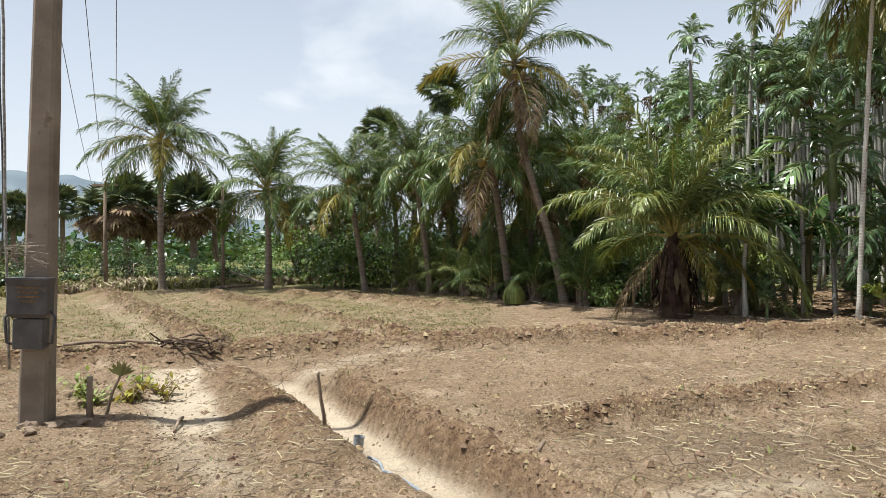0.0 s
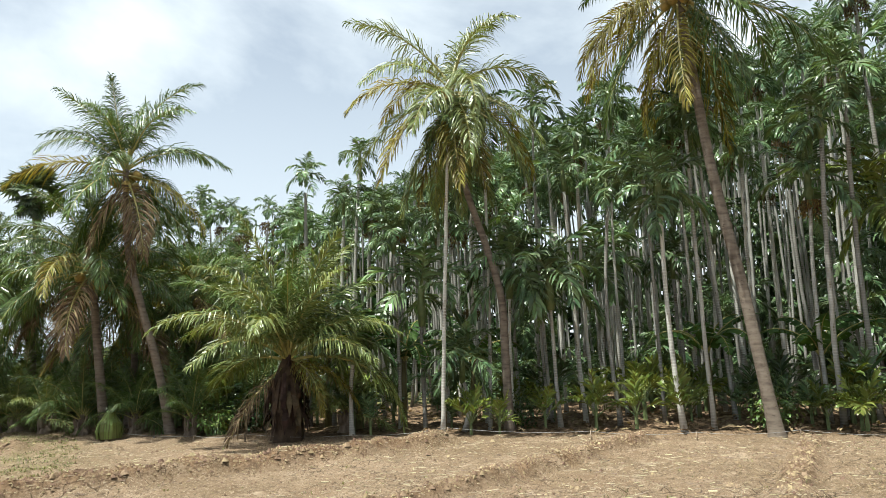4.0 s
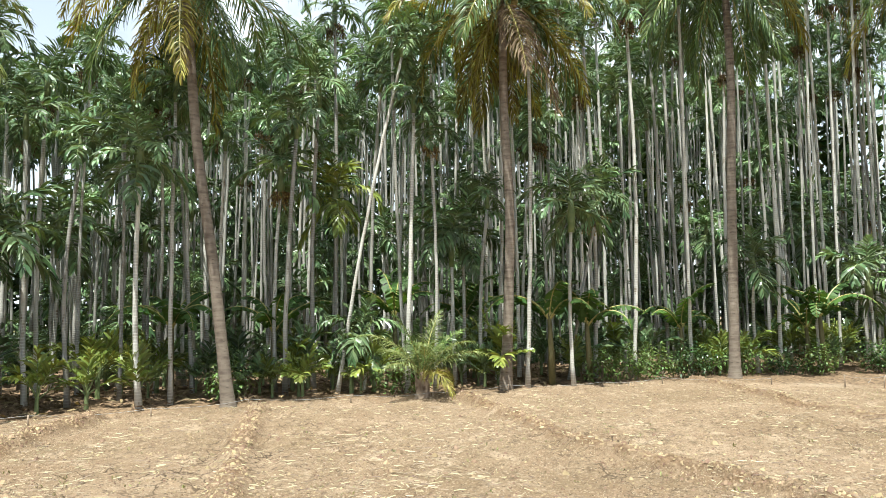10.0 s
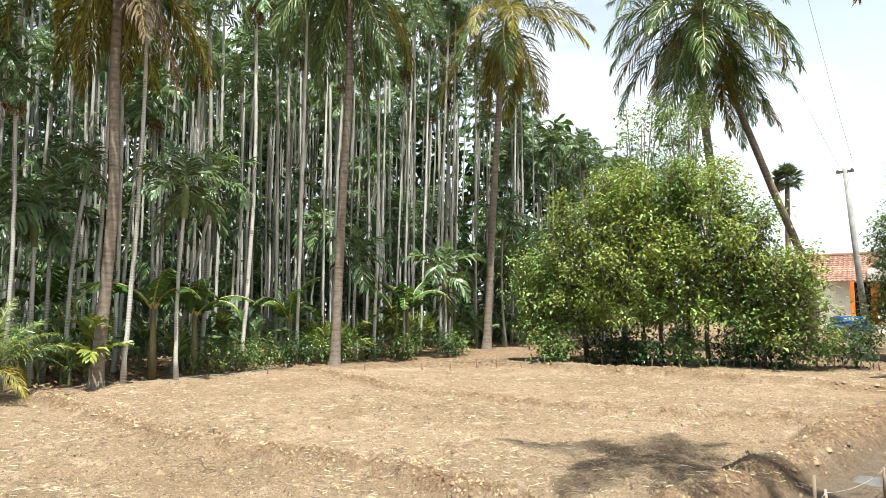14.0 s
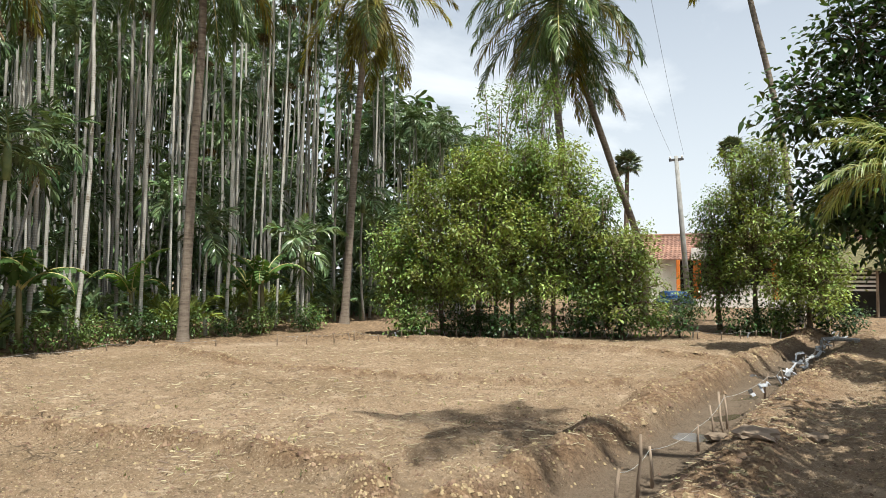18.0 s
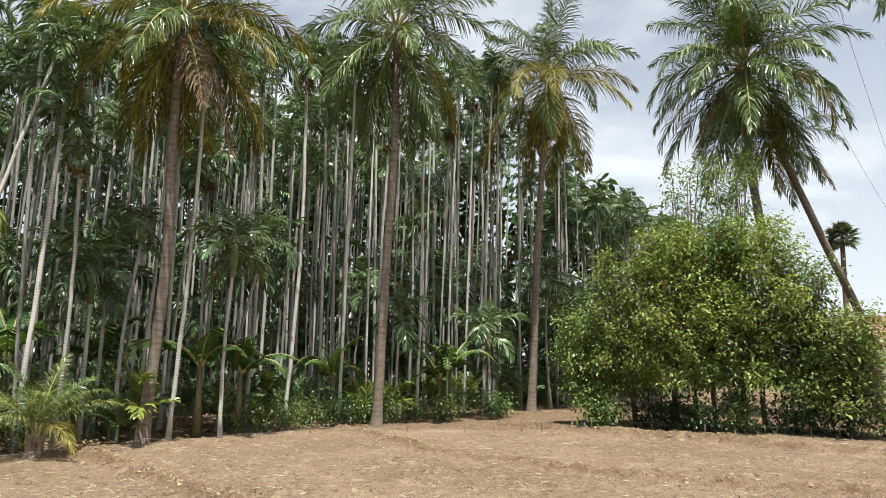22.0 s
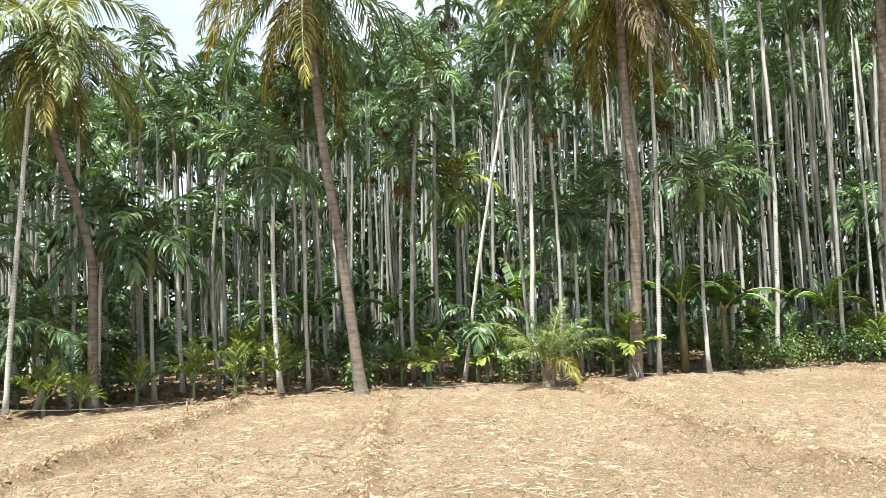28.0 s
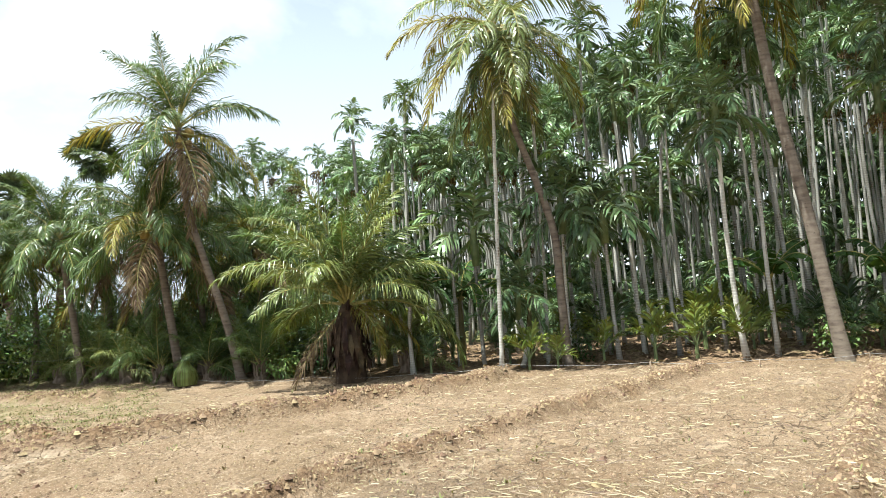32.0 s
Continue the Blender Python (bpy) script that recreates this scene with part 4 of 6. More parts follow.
# ---- young palms and undergrowth ----
def young_coconut(x, y, h, size, count, label, seed, classes=(0, 1, 1, 2, 2, 3, 3, 4, 5), yellow=0.2, dry=0.0, hue="pale"):
    r = random.Random(seed)
    t = thing("young_coconut_palm", Matrix.Translation((x, y, gz(x, y) - 0.04)), label, "palm tree", "young coconut palms")
    sh = Shape()
    sh.tube([(0, 0, 0), (0.02, 0, h * 0.4), (0, 0.02, h), (0, 0, h + 0.25)], [0.3 * size + 0.04, 0.26 * size + 0.03, 0.17 * size, 0.05], 10)
    for i in range(int(34 * size)):
        a, z = r.uniform(0, 6.28), r.uniform(0.1, h)
        d = Vector((math.cos(a), math.sin(a), 0))
        sh.tube([d * 0.1 + Vector((0, 0, z)), d * 0.3 * size + Vector((0, 0, z + 0.22))], [0.05, 0.02], 4)
    for i in range(int(90 * h * size) if h > 1 else 0):
        a, z = r.uniform(0, 6.28), r.uniform(0.35, 1.0) * h
        d = Vector((math.cos(a), math.sin(a), 0))
        ln = r.uniform(0.4, 0.9) * z
        p = d * r.uniform(0.2, 0.34) * size + Vector((0, 0, z))
        sh.blade(p, p + d * 0.16 - Vector((0, 0, ln * 0.5)), p + d * r.uniform(0.0, 0.25) - Vector((0, 0, ln)), Vector((-d.y, d.x, 0)) * r.uniform(0.02, 0.06), 1)
    part("trunk", sh.mesh("trunk", [M_SHAG if h > 1 else M_WOOD, M_SHAG]), t)
    for i in range(count):
        c = classes[int(i / count * len(classes))]
        kind = ("green" if c < 2 and i % 2 else hue) if c < 3 or r.random() > yellow else "yellow"
        if c >= 5 and r.random() < dry:
            kind = "dry"
        s = size * r.uniform(0.8, 1.1)
        m = Matrix.Translation((0, 0, h + 0.1)) @ pose(0, 0, 0, r.uniform(-8, 8), 0, i * 137.5 + r.uniform(-15, 15)) @ Matrix.Diagonal((s, s, s, 1))
        part("frond", COCO_FRONDS[kind, c, r.randrange(2)], t, m, {"yellow": "yellowing frond", "dry": "dry brown frond touching the ground"}.get(kind, ""))
    return t


young = young_coconut(4.5, 13.0, 1.45, 0.96, 28, "young coconut palm with wide arching fronds and shaggy base", 21, (0, 0, 0, 1, 1, 1, 2, 2, 2, 3, 4), 0.15, 0.5)
part("frond", COCO_FRONDS["dry", 6, 0], young, Matrix.Translation((0, 0, 1.5)) @ pose(0, 0, 0, 0, 0, 196) @ Matrix.Diagonal((0.74, 0.5, 0.7, 1)), "dry brown frond touching the ground")
part("frond", COCO_FRONDS["yellow", 5, 1], young, Matrix.Translation((0, 0, 1.6)) @ pose(0, 0, 0, 0, 0, 285) @ Matrix.Diagonal((0.55, 0.55, 0.55, 1)), "yellowing frond")
part("frond", COCO_FRONDS["yellow", 5, 0], young, Matrix.Translation((0, 0, 1.6)) @ pose(0, 0, 0, 0, 0, 335) @ Matrix.Diagonal((0.6, 0.6, 0.6, 1)), "yellowing frond")
young_coconut(13.2, 3.9, 0.3, 0.5, 14, "bushy young coconut palm at the grove edge", 22, (0, 1, 1, 1, 2, 2, 3), 0.4)
young_coconut(5.1, -11.9, 2.95, 0.8, 16, "coconut palm with low arching fronds by the channel", 23, (1, 2, 2, 3, 3, 4), 0.2)
for i, (x, y, s) in enumerate([(0.6, 19.2, 0.5), (1.3, 17.9, 0.6), (2.3, 16.9, 0.5), (0.0, 20.3, 0.55), (3.2, 15.4, 0.45), (2.6, 18.2, 0.62), (5.9, 13.4, 0.5),
                               (3.6, 16.6, 0.6), (1.0, 21.3, 0.6), (-1.0, 21.6, 0.5), (2.2, 20.5, 0.8), (3.8, 19.0, 0.85), (0.2, 22.5, 0.8), (5.0, 17.0, 0.75), (3.0, 22.0, 0.9), (1.6, 24.0, 0.9), (4.6, 21.5, 0.95), (5.6, 19.6, 0.9)]):
    young_coconut(x, y, 0.25, s, 11, "young coconut palm crowding the grove edge", 30 + i, (0, 0, 1, 1, 2, 2, 3, 4), 0.15, 0.0, "pale" if i % 3 == 0 else "green")


SEED_CLASS = [(84, 30), (74, 50), (62, 62), (46, 70)]
SEED_SHAPES = {(c, v): frond(900 + c * 3 + v, 0.9, e0, dr * (0.85 + 0.3 * v), 11, 0.42, 0.055, 0.3, 0.3, rib=0.012, forward=(34, 66)) for c, (e0, dr) in enumerate(SEED_CLASS) for v in range(2)}
SEED_GREEN = {k: s.mesh("frond", [M_ARECA, M_SHAFT]) for k, s in SEED_SHAPES.items()}
SEED_BRIGHT = {k: s.mesh("frond", [M_ARECA_YOUNG, M_SHAFT]) for k, s in SEED_SHAPES.items()}


def seedling(x, y, s, young, seed):
    r = random.Random(seed)
    t = thing("areca_seedling", Matrix.Translation((x, y, gz(x, y) - 0.02)) @ pose(0, 0, 0, 0, 0, r.uniform(0, 360)) @ Matrix.Diagonal((s, s, s, 1)),
              "bright yellow-green areca seedling at the grove edge" if young else "dark green areca seedling under the palms", "seedling", "areca seedlings")
    sh = Shape()
    sh.tube([(0, 0, 0), (0, 0, 0.25), (0, 0, 0.4)], [0.035, 0.028, 0.012], 6)
    part("stem", sh.mesh("stem", [M_SHAFT]), t)
    pool = SEED_BRIGHT if young else SEED_GREEN
    for i in range(r.choice((6, 7, 8))):
        c = (0, 0, 1, 1, 2, 2, 3, 3)[i]
        q = r.uniform(0.6, 0.95)
        part("frond", pool[c, r.randrange(2)], t, Matrix.Translation((0, 0, 0.22)) @ pose(0, 0, 0, 0, 0, i * 137.5 + r.uniform(-20, 20)) @ Matrix.Diagonal((q, q * 0.8, q, 1)))


rs = random.Random(5)
for x, y, s, yg in [(9.8, 10.0, 1.15, True), (10.4, 9.5, 1.2, True), (10.9, 8.8, 1.25, True), (12.7, 7.0, 1.0, True), (12.9, 6.5, 1.1, True),
                    (13.6, 5.4, 0.9, True), (7.6, 11.2, 1.0, True), (8.0, 10.8, 0.8, True), (9.0, 10.6, 0.9, True), (6.0, 12.4, 0.9, False)]:
    seedling(x, y, s, yg, rs.randrange(9999))
for i in range(150):
    q = rs.uniform(0, lens[-1])
    ax, ay = np.interp(q, lens, [p[0] for p in ROW]), np.interp(q, lens, [p[1] for p in ROW])
    d = rs.uniform(-0.4, 4.5)
    seedling(ax + 0.8 * d, ay + 0.6 * d, rs.uniform(0.7, 1.7), rs.random() < 0.42, rs.randrange(9999))


def banana(x, y, h, count, seed, label="banana plant with broad torn leaves at the grove edge"):
    r = random.Random(seed)
    t = thing("banana_plant", Matrix.Translation((x, y, gz(x, y) - 0.03)), label, "banana plant", "banana plants")
    sh = Shape()
    sh.tube([(0, 0, 0), (0.02, 0, h * 0.5), (0.04, 0.02, h), (0.05, 0.02, h + 0.25)], [0.085, 0.07, 0.045, 0.015], 9)
    part("stem", sh.mesh("stem", [M_BANANA_STEM], True), t)
    for i in range(count):
        sh = Shape()
        e0, dr, L = radians(r.uniform(50, 86)), radians(r.uniform(70, 150)), r.uniform(1.3, 1.95)
        n, p, pts = 15, Vector((0, 0, 0)), [Vector((0, 0, 0))]
        for k in range(n):
            e = e0 - dr * ((k + 0.5) / n) ** 1.4
            p = p + Vector((math.cos(e), 0, math.sin(e))) * L / n
            pts.append(p)
        sh.tube(pts, [0.022 * (1.2 - k / n) for k in range(n + 1)], 4, 1)
        for sg in (-1, 1):
            for k in range(2, n):
                u0, u1 = k / n, (k + 1) / n
                w0, w1 = (0.19 * math.sin(math.pi * (0.08 + 0.9 * u)) ** 0.7 for u in (u0, min(u1, 0.995)))
                gap = r.uniform(0.0, 0.3)
                dz = r.uniform(0.15, 0.75)
                a, b = pts[k], pts[k + 1].lerp(pts[k], gap)
                sh.face([a, b, b + Vector((0.03, sg * w1, -w1 * dz)), a + Vector((0.03, sg * w0, -w0 * dz))][::sg], 0)
        part("leaf", sh.mesh("leaf", [M_BANANA, M_RIB]), t, Matrix.Translation((0.04, 0.02, h - 0.05)) @ pose(0, 0, 0, 0, 0, i * 137.5 + r.uniform(-25, 25)))


for i, (x, y, h) in enumerate([(15.3, 1.5, 1.5), (15.9, 0.7, 1.3), (16.5, 5.6, 1.7), (14.0, 7.7, 1.4), (19.8, -5.2, 1.5), (20.4, -5.0, 1.2), (6.3, 13.6, 1.6), (7.3, 13.4, 1.5),
                               (6.0, 14.6, 1.7), (12.9, 9.6, 1.5), (17.6, 4.0, 1.6), (18.8, -1.6, 1.2), (8.9, 13.0, 1.4), (5.2, 15.4, 1.6)]):
    banana(x, y, h, 8, 60 + i)


# ---- leafy shrubs and trees ----
def leafy(name, x, y, height, blobs, leaves, size, mat, label, category, seed, trunk=0.07, group="", limb=True, z0=None):
    """A trunk with limbs to each blob (dx, dy, z, radius), and a crown of small leaves in clumps."""
    r = random.Random(seed)
    t = thing(name, Matrix.Translation((x, y, gz(x, y) - 0.05 if z0 is None else z0)), label, category, group)
    wood = Shape()
    fork = Vector((r.uniform(-0.1, 0.1), r.uniform(-0.1, 0.1), height * 0.32))
    wood.tube([(0, 0, 0), fork * 0.5 + Vector((0.04, 0.02, 0)), fork], [trunk * 1.25, trunk, trunk * 0.85], 8)
    crown = Shape()
    total = sum(b[3] ** 2 for b in blobs)
    for bx, by, bz, br in blobs:
        c = Vector((bx, by, bz))
        mid = fork.lerp(c, 0.5) + Vector((r.uniform(-0.15, 0.15), r.uniform(-0.15, 0.15), 0.1))
        wood.tube([fork, mid, c], [trunk * 0.7, trunk * 0.45, trunk * 0.2], 6)
        n = max(6, int(leaves * br * br / total / 9))
        for _ in range(n):
            d = Vector((r.gauss(0, 1), r.gauss(0, 1), r.gauss(0, 0.9))).normalized()
            p = c + d * br * (r.uniform(0.35, 1.12) ** 0.6)
            if p.z < 0.12:
                p.z = r.uniform(0.12, 0.5)
            if limb and r.random() < 0.5:
                wood.tube([c.lerp(p, 0.25), p], [trunk * 0.12, trunk * 0.05], 3, 0, False)
            for _ in range(9):
                q = p + Vector((r.gauss(0, 1), r.gauss(0, 1), r.gauss(0, 0.7))) * size * 1.5
                out = (Vector((r.gauss(0, 1), r.gauss(0, 1), r.gauss(-0.08, 0.35))) + d * 0.5).normalized()
                sd = out.cross(Vector((r.gauss(0, 0.4), r.gauss(0, 0.4), 1))).normalized()
                ln = size * r.uniform(0.7, 1.3)
                crown.oval(q, out, sd, ln, ln * 0.26, r.uniform(0.15, 0.6))
    part("trunk", wood.mesh("trunk", [M_BARK], True), t)
    part("crown", crown.mesh("crown", [mat]), t)
    return t


def blob_set(seed, n, radius, z0, z1, br):
    r = random.Random(seed)
    out = []
    for i in range(n):
        a, u = i * 2.4, (i + 0.5) / n
        d = radius * math.sqrt(r.uniform(0.1, 1)) * (1.0 - 0.45 * u)
        out.append((math.cos(a) * d, math.sin(a) * d, z0 + (z1 - z0) * u, br * r.uniform(0.75, 1.2)))
    return out


G_TREES = "leafy trees along the fence"
for i, (az, d, h, rad, n, mat) in enumerate([(116.6, 18.4, 2.9, 0.9, 2000, M_BUSH), (119.8, 18.2, 4.3, 1.1, 3300, M_BUSH_LIGHT), (123.0, 17.8, 4.8, 1.1, 3600, M_BUSH_LIGHT), (125.8, 18.6, 5.3, 1.15, 3800, M_BUSH),
                                             (127.8, 19.6, 7.2, 0.75, 2200, M_BUSH), (129.2, 18.4, 5.1, 1.15, 3500, M_BUSH_LIGHT), (132.3, 18.6, 4.1, 0.95, 2600, M_BUSH), (134.8, 18.4, 2.9, 0.9, 1800, M_BUSH_LIGHT), (124.4, 20.2, 7.4, 0.7, 2000, M_BUSH)]):
    leafy("leafy_tree", d * math.sin(radians(az)), d * math.cos(radians(az)), h, blob_set(200 + i, 34, rad * 1.3, h * 0.24, h * 1.0, 0.36), int(n * (2.2 if h > 7 else 3.7)), 0.095, mat,
          "bushy tree with glossy yellow-green leaves along the fence", "tree", 300 + i, 0.06, G_TREES)
for i, (x, y, h, rad, n, mat) in enumerate([(12.6, -18.0, 5.7, 1.25, 5600, M_BUSH_LIGHT), (13.7, -17.7, 4.3, 0.95, 3000, M_BUSH), (11.4, -18.6, 3.5, 1.15, 4000, M_BUSH_LIGHT),
                                            (8.6, -23.5, 4.6, 1.6, 3000, M_BUSH_DARK)]):
    leafy("leafy_tree", x, y, h, blob_set(240 + i, 32, rad * 1.2, h * 0.2, h * 0.98, 0.4), int(n * 2.9), 0.095, mat,
          "leafy tree in front of the house", "tree", 330 + i, 0.07, "leafy trees by the house")
for i, (x, y, h, rad) in enumerate([(15.5, -8.0, 0.7, 0.4), (15.1, -9.3, 0.8, 0.5), (14.6, -9.8, 0.7, 0.5), (14.2, -10.9, 0.8, 0.5), (13.7, -12.0, 0.9, 0.5), (13.3, -12.8, 0.9, 0.6),
                                    (12.9, -13.7, 1.0, 0.6), (12.5, -14.5, 1.1, 0.6), (12.2, -17.0, 0.8, 0.5), (12.0, -18.0, 0.9, 0.6), (11.6, -19.0, 1.0, 0.7), (11.2, -19.9, 1.0, 0.6)]):
    leafy("dark_shrub", x, y, h, blob_set(260 + i, 5, rad, 0.3, h * 0.85, 0.36), 1100, 0.1, M_BUSH_DARK if i % 3 else M_BUSH,
          "low dark green glossy shrub by the fence", "shrub", 360 + i, 0.025, "low shrubs by the fence", False)
for i, (x, y, h) in enumerate([(17.0, -0.9, 0.8), (17.6, -1.7, 0.8), (16.6, -0.2, 0.9), (18.3, -3.0, 0.8), (18.9, -4.0, 0.7), (18.2, -2.2, 0.7), (15.9, 0.4, 0.7),
                               (19.6, -6.4, 0.8), (20.2, -6.9, 0.9), (12.0, 7.6, 0.7), (8.9, 11.3, 0.7), (14.0, 4.6, 0.6), (19.2, -5.0, 0.9), (4.2, 14.7, 0.8), (3.6, 15.1, 0.7)]):
    leafy("edge_shrub", x, y, h, blob_set(280 + i, 4, 0.35, 0.25, h * 0.85, 0.3), 560, 0.085, (M_BUSH, M_BUSH_DARK, M_BUSH)[i % 3],
          "small green shrub at the foot of the palms", "shrub", 390 + i, 0.02, "small shrubs along the grove", False)
SHADE = [(2.3, 1.9, 4.3, 0.75), (2.7, 2.2, 5.6, 0.7), (1.7, 1.4, 5.2, 0.9), (1.8, 1.2, 6.4, 0.9), (2.6, 1.6, 3.6, 0.6), (0.8, 0.6, 6.4, 1.1), (-0.7, 0.7, 6.0, 1.1),
         (1.3, -0.6, 5.6, 1.1), (1.2, 1.0, 3.9, 0.8), (2.2, 1.9, 6.9, 0.8), (0.4, 0.2, 4.6, 1.0), (0.2, -1.0, 5.0, 1.1), (3.2, 1.9, 3.1, 0.75), (2.9, 1.1, 2.7, 0.8), (2.5, 2.1, 3.2, 0.75), (3.3, 2.6, 4.6, 0.7)]
leafy("shade_tree", 4.3, -17.2, 8.6, [(a * 1.26, b * 1.26, 1.55 + (c - 1.55) * 1.26, d * 1.2) for a, b, c, d in SHADE], 26000, 0.19, M_BUSH_DARK,
      "dark leafy shade tree overhanging the channel bank", "tree", 420, 0.16)
# added tree, kept out of view; its canopy only dapples the bank with shade
leafy("shade_tree", -0.3, -8.0, 6.4, [(x + 0.3, y + 8.0, z, 0.9) for x, y, z in ((0.4, -4.2, 5.4), (1.2, -5.1, 5.8), (0.5, -6.1, 6.2), (1.8, -6.4, 5.5), (1.3, -7.5, 6.0), (2.3, -7.9, 5.6), (1.8, -9.0, 6.1), (0.8, -8.4, 6.5),
                                                                       (2.1, -10.0, 5.5), (1.2, -10.6, 6.0))],
      5600, 0.17, M_BUSH_DARK, "unseen dark leafy tree added to shade the channel bank", "tree", 421, 0.13)
# unseen palm implied by a crown shadow; its place and lean only aim it
coconut_palm([(0.2, -8.6, 0), (0.6, -7.4, 5.0), (2.3, -4.3, 11.0)], 0.13, "unseen tall coconut palm leaning over the channel bank, placed for its crown shadow", 40, 0.66, 12, 0.2, 0.1, 6)


# ---- far side: palmyras, hedges, maize, hills ----
def fan_leaf(seed):
    r = random.Random(seed)
    sh = Shape()
    sh.tube([(0, 0, 0), (0.35, 0, 0.03), (0.7, 0, 0.0)], [0.025, 0.02, 0.014], 4, 0)
    c = Vector((0.7, 0, 0))
    for i in range(18):
        a = radians(-125 + 250 * (i + 0.5) / 18)
        ln = 0.62 * r.uniform(0.9, 1.08)
        d = Vector((math.cos(a), math.sin(a), -0.06))
        sd = Vector((-math.sin(a), math.cos(a), 0.25 * (-1) ** i))
        sh.blade(c, c + d * ln * 0.6, c + d * ln - Vector((0, 0, 0.12)), sd * 0.06)
    return sh


FANS = [fan_leaf(i) for i in range(3)]
FAN_MESHES = [s.mesh("fan_leaf", [M_PALMYRA]) for s in FANS]
FAN_DRY = FANS[0].mesh("fan_leaf", [M_COCO_DRY])


def palmyra(x, y, h, size, seed, skirt=0):
    r = random.Random(seed)
    t = thing("palmyra_palm", Matrix.Translation((x, y, gz(x, y) - 0.05)), "dark palmyra fan palm beyond the field", "palm tree", "palmyra palms")
    sh = Shape()
    n = 8
    bx = r.uniform(-0.25, 0.25)
    sh.tube([(bx * math.sin(math.pi * i / n), 0, h * i / n) for i in range(n + 1)], [0.2 - 0.07 * i / n for i in range(n + 1)], 8)
    part("trunk", sh.mesh("trunk", [M_BARK], True), t)
    for i in range(30 + skirt):
        e = 85 - 130 * (i / 30) if i < 30 else r.uniform(-80, -55)
        s = size * r.uniform(0.85, 1.1)
        me = FAN_MESHES[i % 3] if e > (-5 if skirt > 6 else -100) else FAN_DRY
        part("fan_leaf", me, t, Matrix.Translation((0, 0, h + 0.1)) @ pose(0, 0, 0, 0, 0, i * 137.5) @ pose(0, 0, 0, r.uniform(-30, 30), -e, 0) @ Matrix.Diagonal((s, s, s, 1)))


for i, (az, d, h, s, k) in enumerate([(0.3, 31, 8.5, 1.0, 4), (-5.3, 33, 7.0, 1.0, 4), (-29.6, 52, 4.4, 1.3, 0), (-32.6, 56, 4.2, 1.3, 4), (-25.0, 36, 3.6, 1.35, 18), (-23.6, 39, 3.2, 1.2, 14), (-27.0, 40, 3.4, 1.3, 14),
                                      (-20.6, 36, 3.5, 1.4, 18), (-18.6, 40, 3.6, 1.1, 10), (-12.3, 30, 2.6, 0.9, 16), (-9.2, 28, 2.6, 0.9, 16), (-7.0, 30, 3.0, 0.9, 12),
                                      (135.3, 45, 9.0, 0.85, 0), (143.3, 42, 9.0, 0.72, 0), (-34.5, 60, 4.0, 1.3, 2), (-2.2, 33, 4.6, 0.9, 8)]):
    palmyra(d * math.sin(radians(az)), d * math.cos(radians(az)), h, s, 600 + i, k)
rh = random.Random(9)
for i in range(46):
    az = -36 + 46 * (i + rh.random()) / 34 if i < 34 else 110 + 27 * (i - 34 + rh.random()) / 12
    d = rh.uniform(27.5, 42) if az < -10 else rh.uniform(30, 44)
    h = rh.uniform(1.0, 2.1) * (0.55 if d < 31 else 1.0) * (1.4 if i >= 34 else 1.0)
    leafy("hedge_shrub", d * math.sin(radians(az)), d * math.cos(radians(az)), h, blob_set(700 + i, 5, h * 0.6, h * 0.25, h * 0.8, h * 0.36), 1100, 0.12,
          (M_BUSH, M_BUSH_DARK, M_BUSH_DARK)[i % 3], "green shrub in the hedge beyond the field", "shrub", 700 + i, 0.04, "hedge shrubs", False)

for i in range(20):
    az = -13 + 21 * (i + rh.random()) / 20
    d = rh.uniform(22.8, 28)
    h = rh.uniform(1.6, 3.0)
    leafy("thicket_shrub", d * math.sin(radians(az)), d * math.cos(radians(az)), h, blob_set(760 + i, 6, h * 0.5, h * 0.15, h * 0.85, h * 0.33), 1200, 0.13,
          M_BUSH_DARK if i % 3 else M_BUSH, "dark green thicket shrub behind the coconut palms", "shrub", 760 + i, 0.04, "thicket shrubs", False)

# low weeds and maize behind the far edge, joined
weeds, maize, hay = Shape(), Shape(), Shape()
for i in range(5200):
    az = radians(rh.uniform(-38, 8))
    d = rh.uniform(25.6, 34)
    x, y = d * math.sin(az), d * math.cos(az)
    if d < 20.5 / math.cos(az + 0.42) + 0.4:
        continue
    tall = 0.95 if -7.5 < math.degrees(az) < 1 else 0.38
    for _ in range(3):
        b = Vector((x + rh.gauss(0, 0.1), y + rh.gauss(0, 0.1), 0))
        o = Vector((rh.gauss(0, 0.22), rh.gauss(0, 0.22), 1)) * tall * rh.uniform(0.5, 1.2)
        (maize if tall > 0.5 else hay if math.sin(x * 0.9) + rh.gauss(0, 0.7) > 0.5 else weeds).blade(b, b + o * 0.6, b + o + Vector((rh.gauss(0, 0.15), rh.gauss(0, 0.15), -0.05)), Vector((rh.gauss(0, 1), rh.gauss(0, 1), 0)).normalized() * 0.04)
single("weed_strip", weeds.mesh("weed_strip", [M_SPRIG]), Matrix(), "green weeds and grass beyond the field", "weeds", kind="stuff")
single("dry_grass", hay.mesh("dry_grass", [M_STRAW]), Matrix(), "dry yellow grass at the far field edge", "grass", kind="stuff")
single("maize_plot", maize.mesh("maize_plot", [M_CORN]), Matrix(), "light green young maize beyond the field", "crop", kind="stuff")

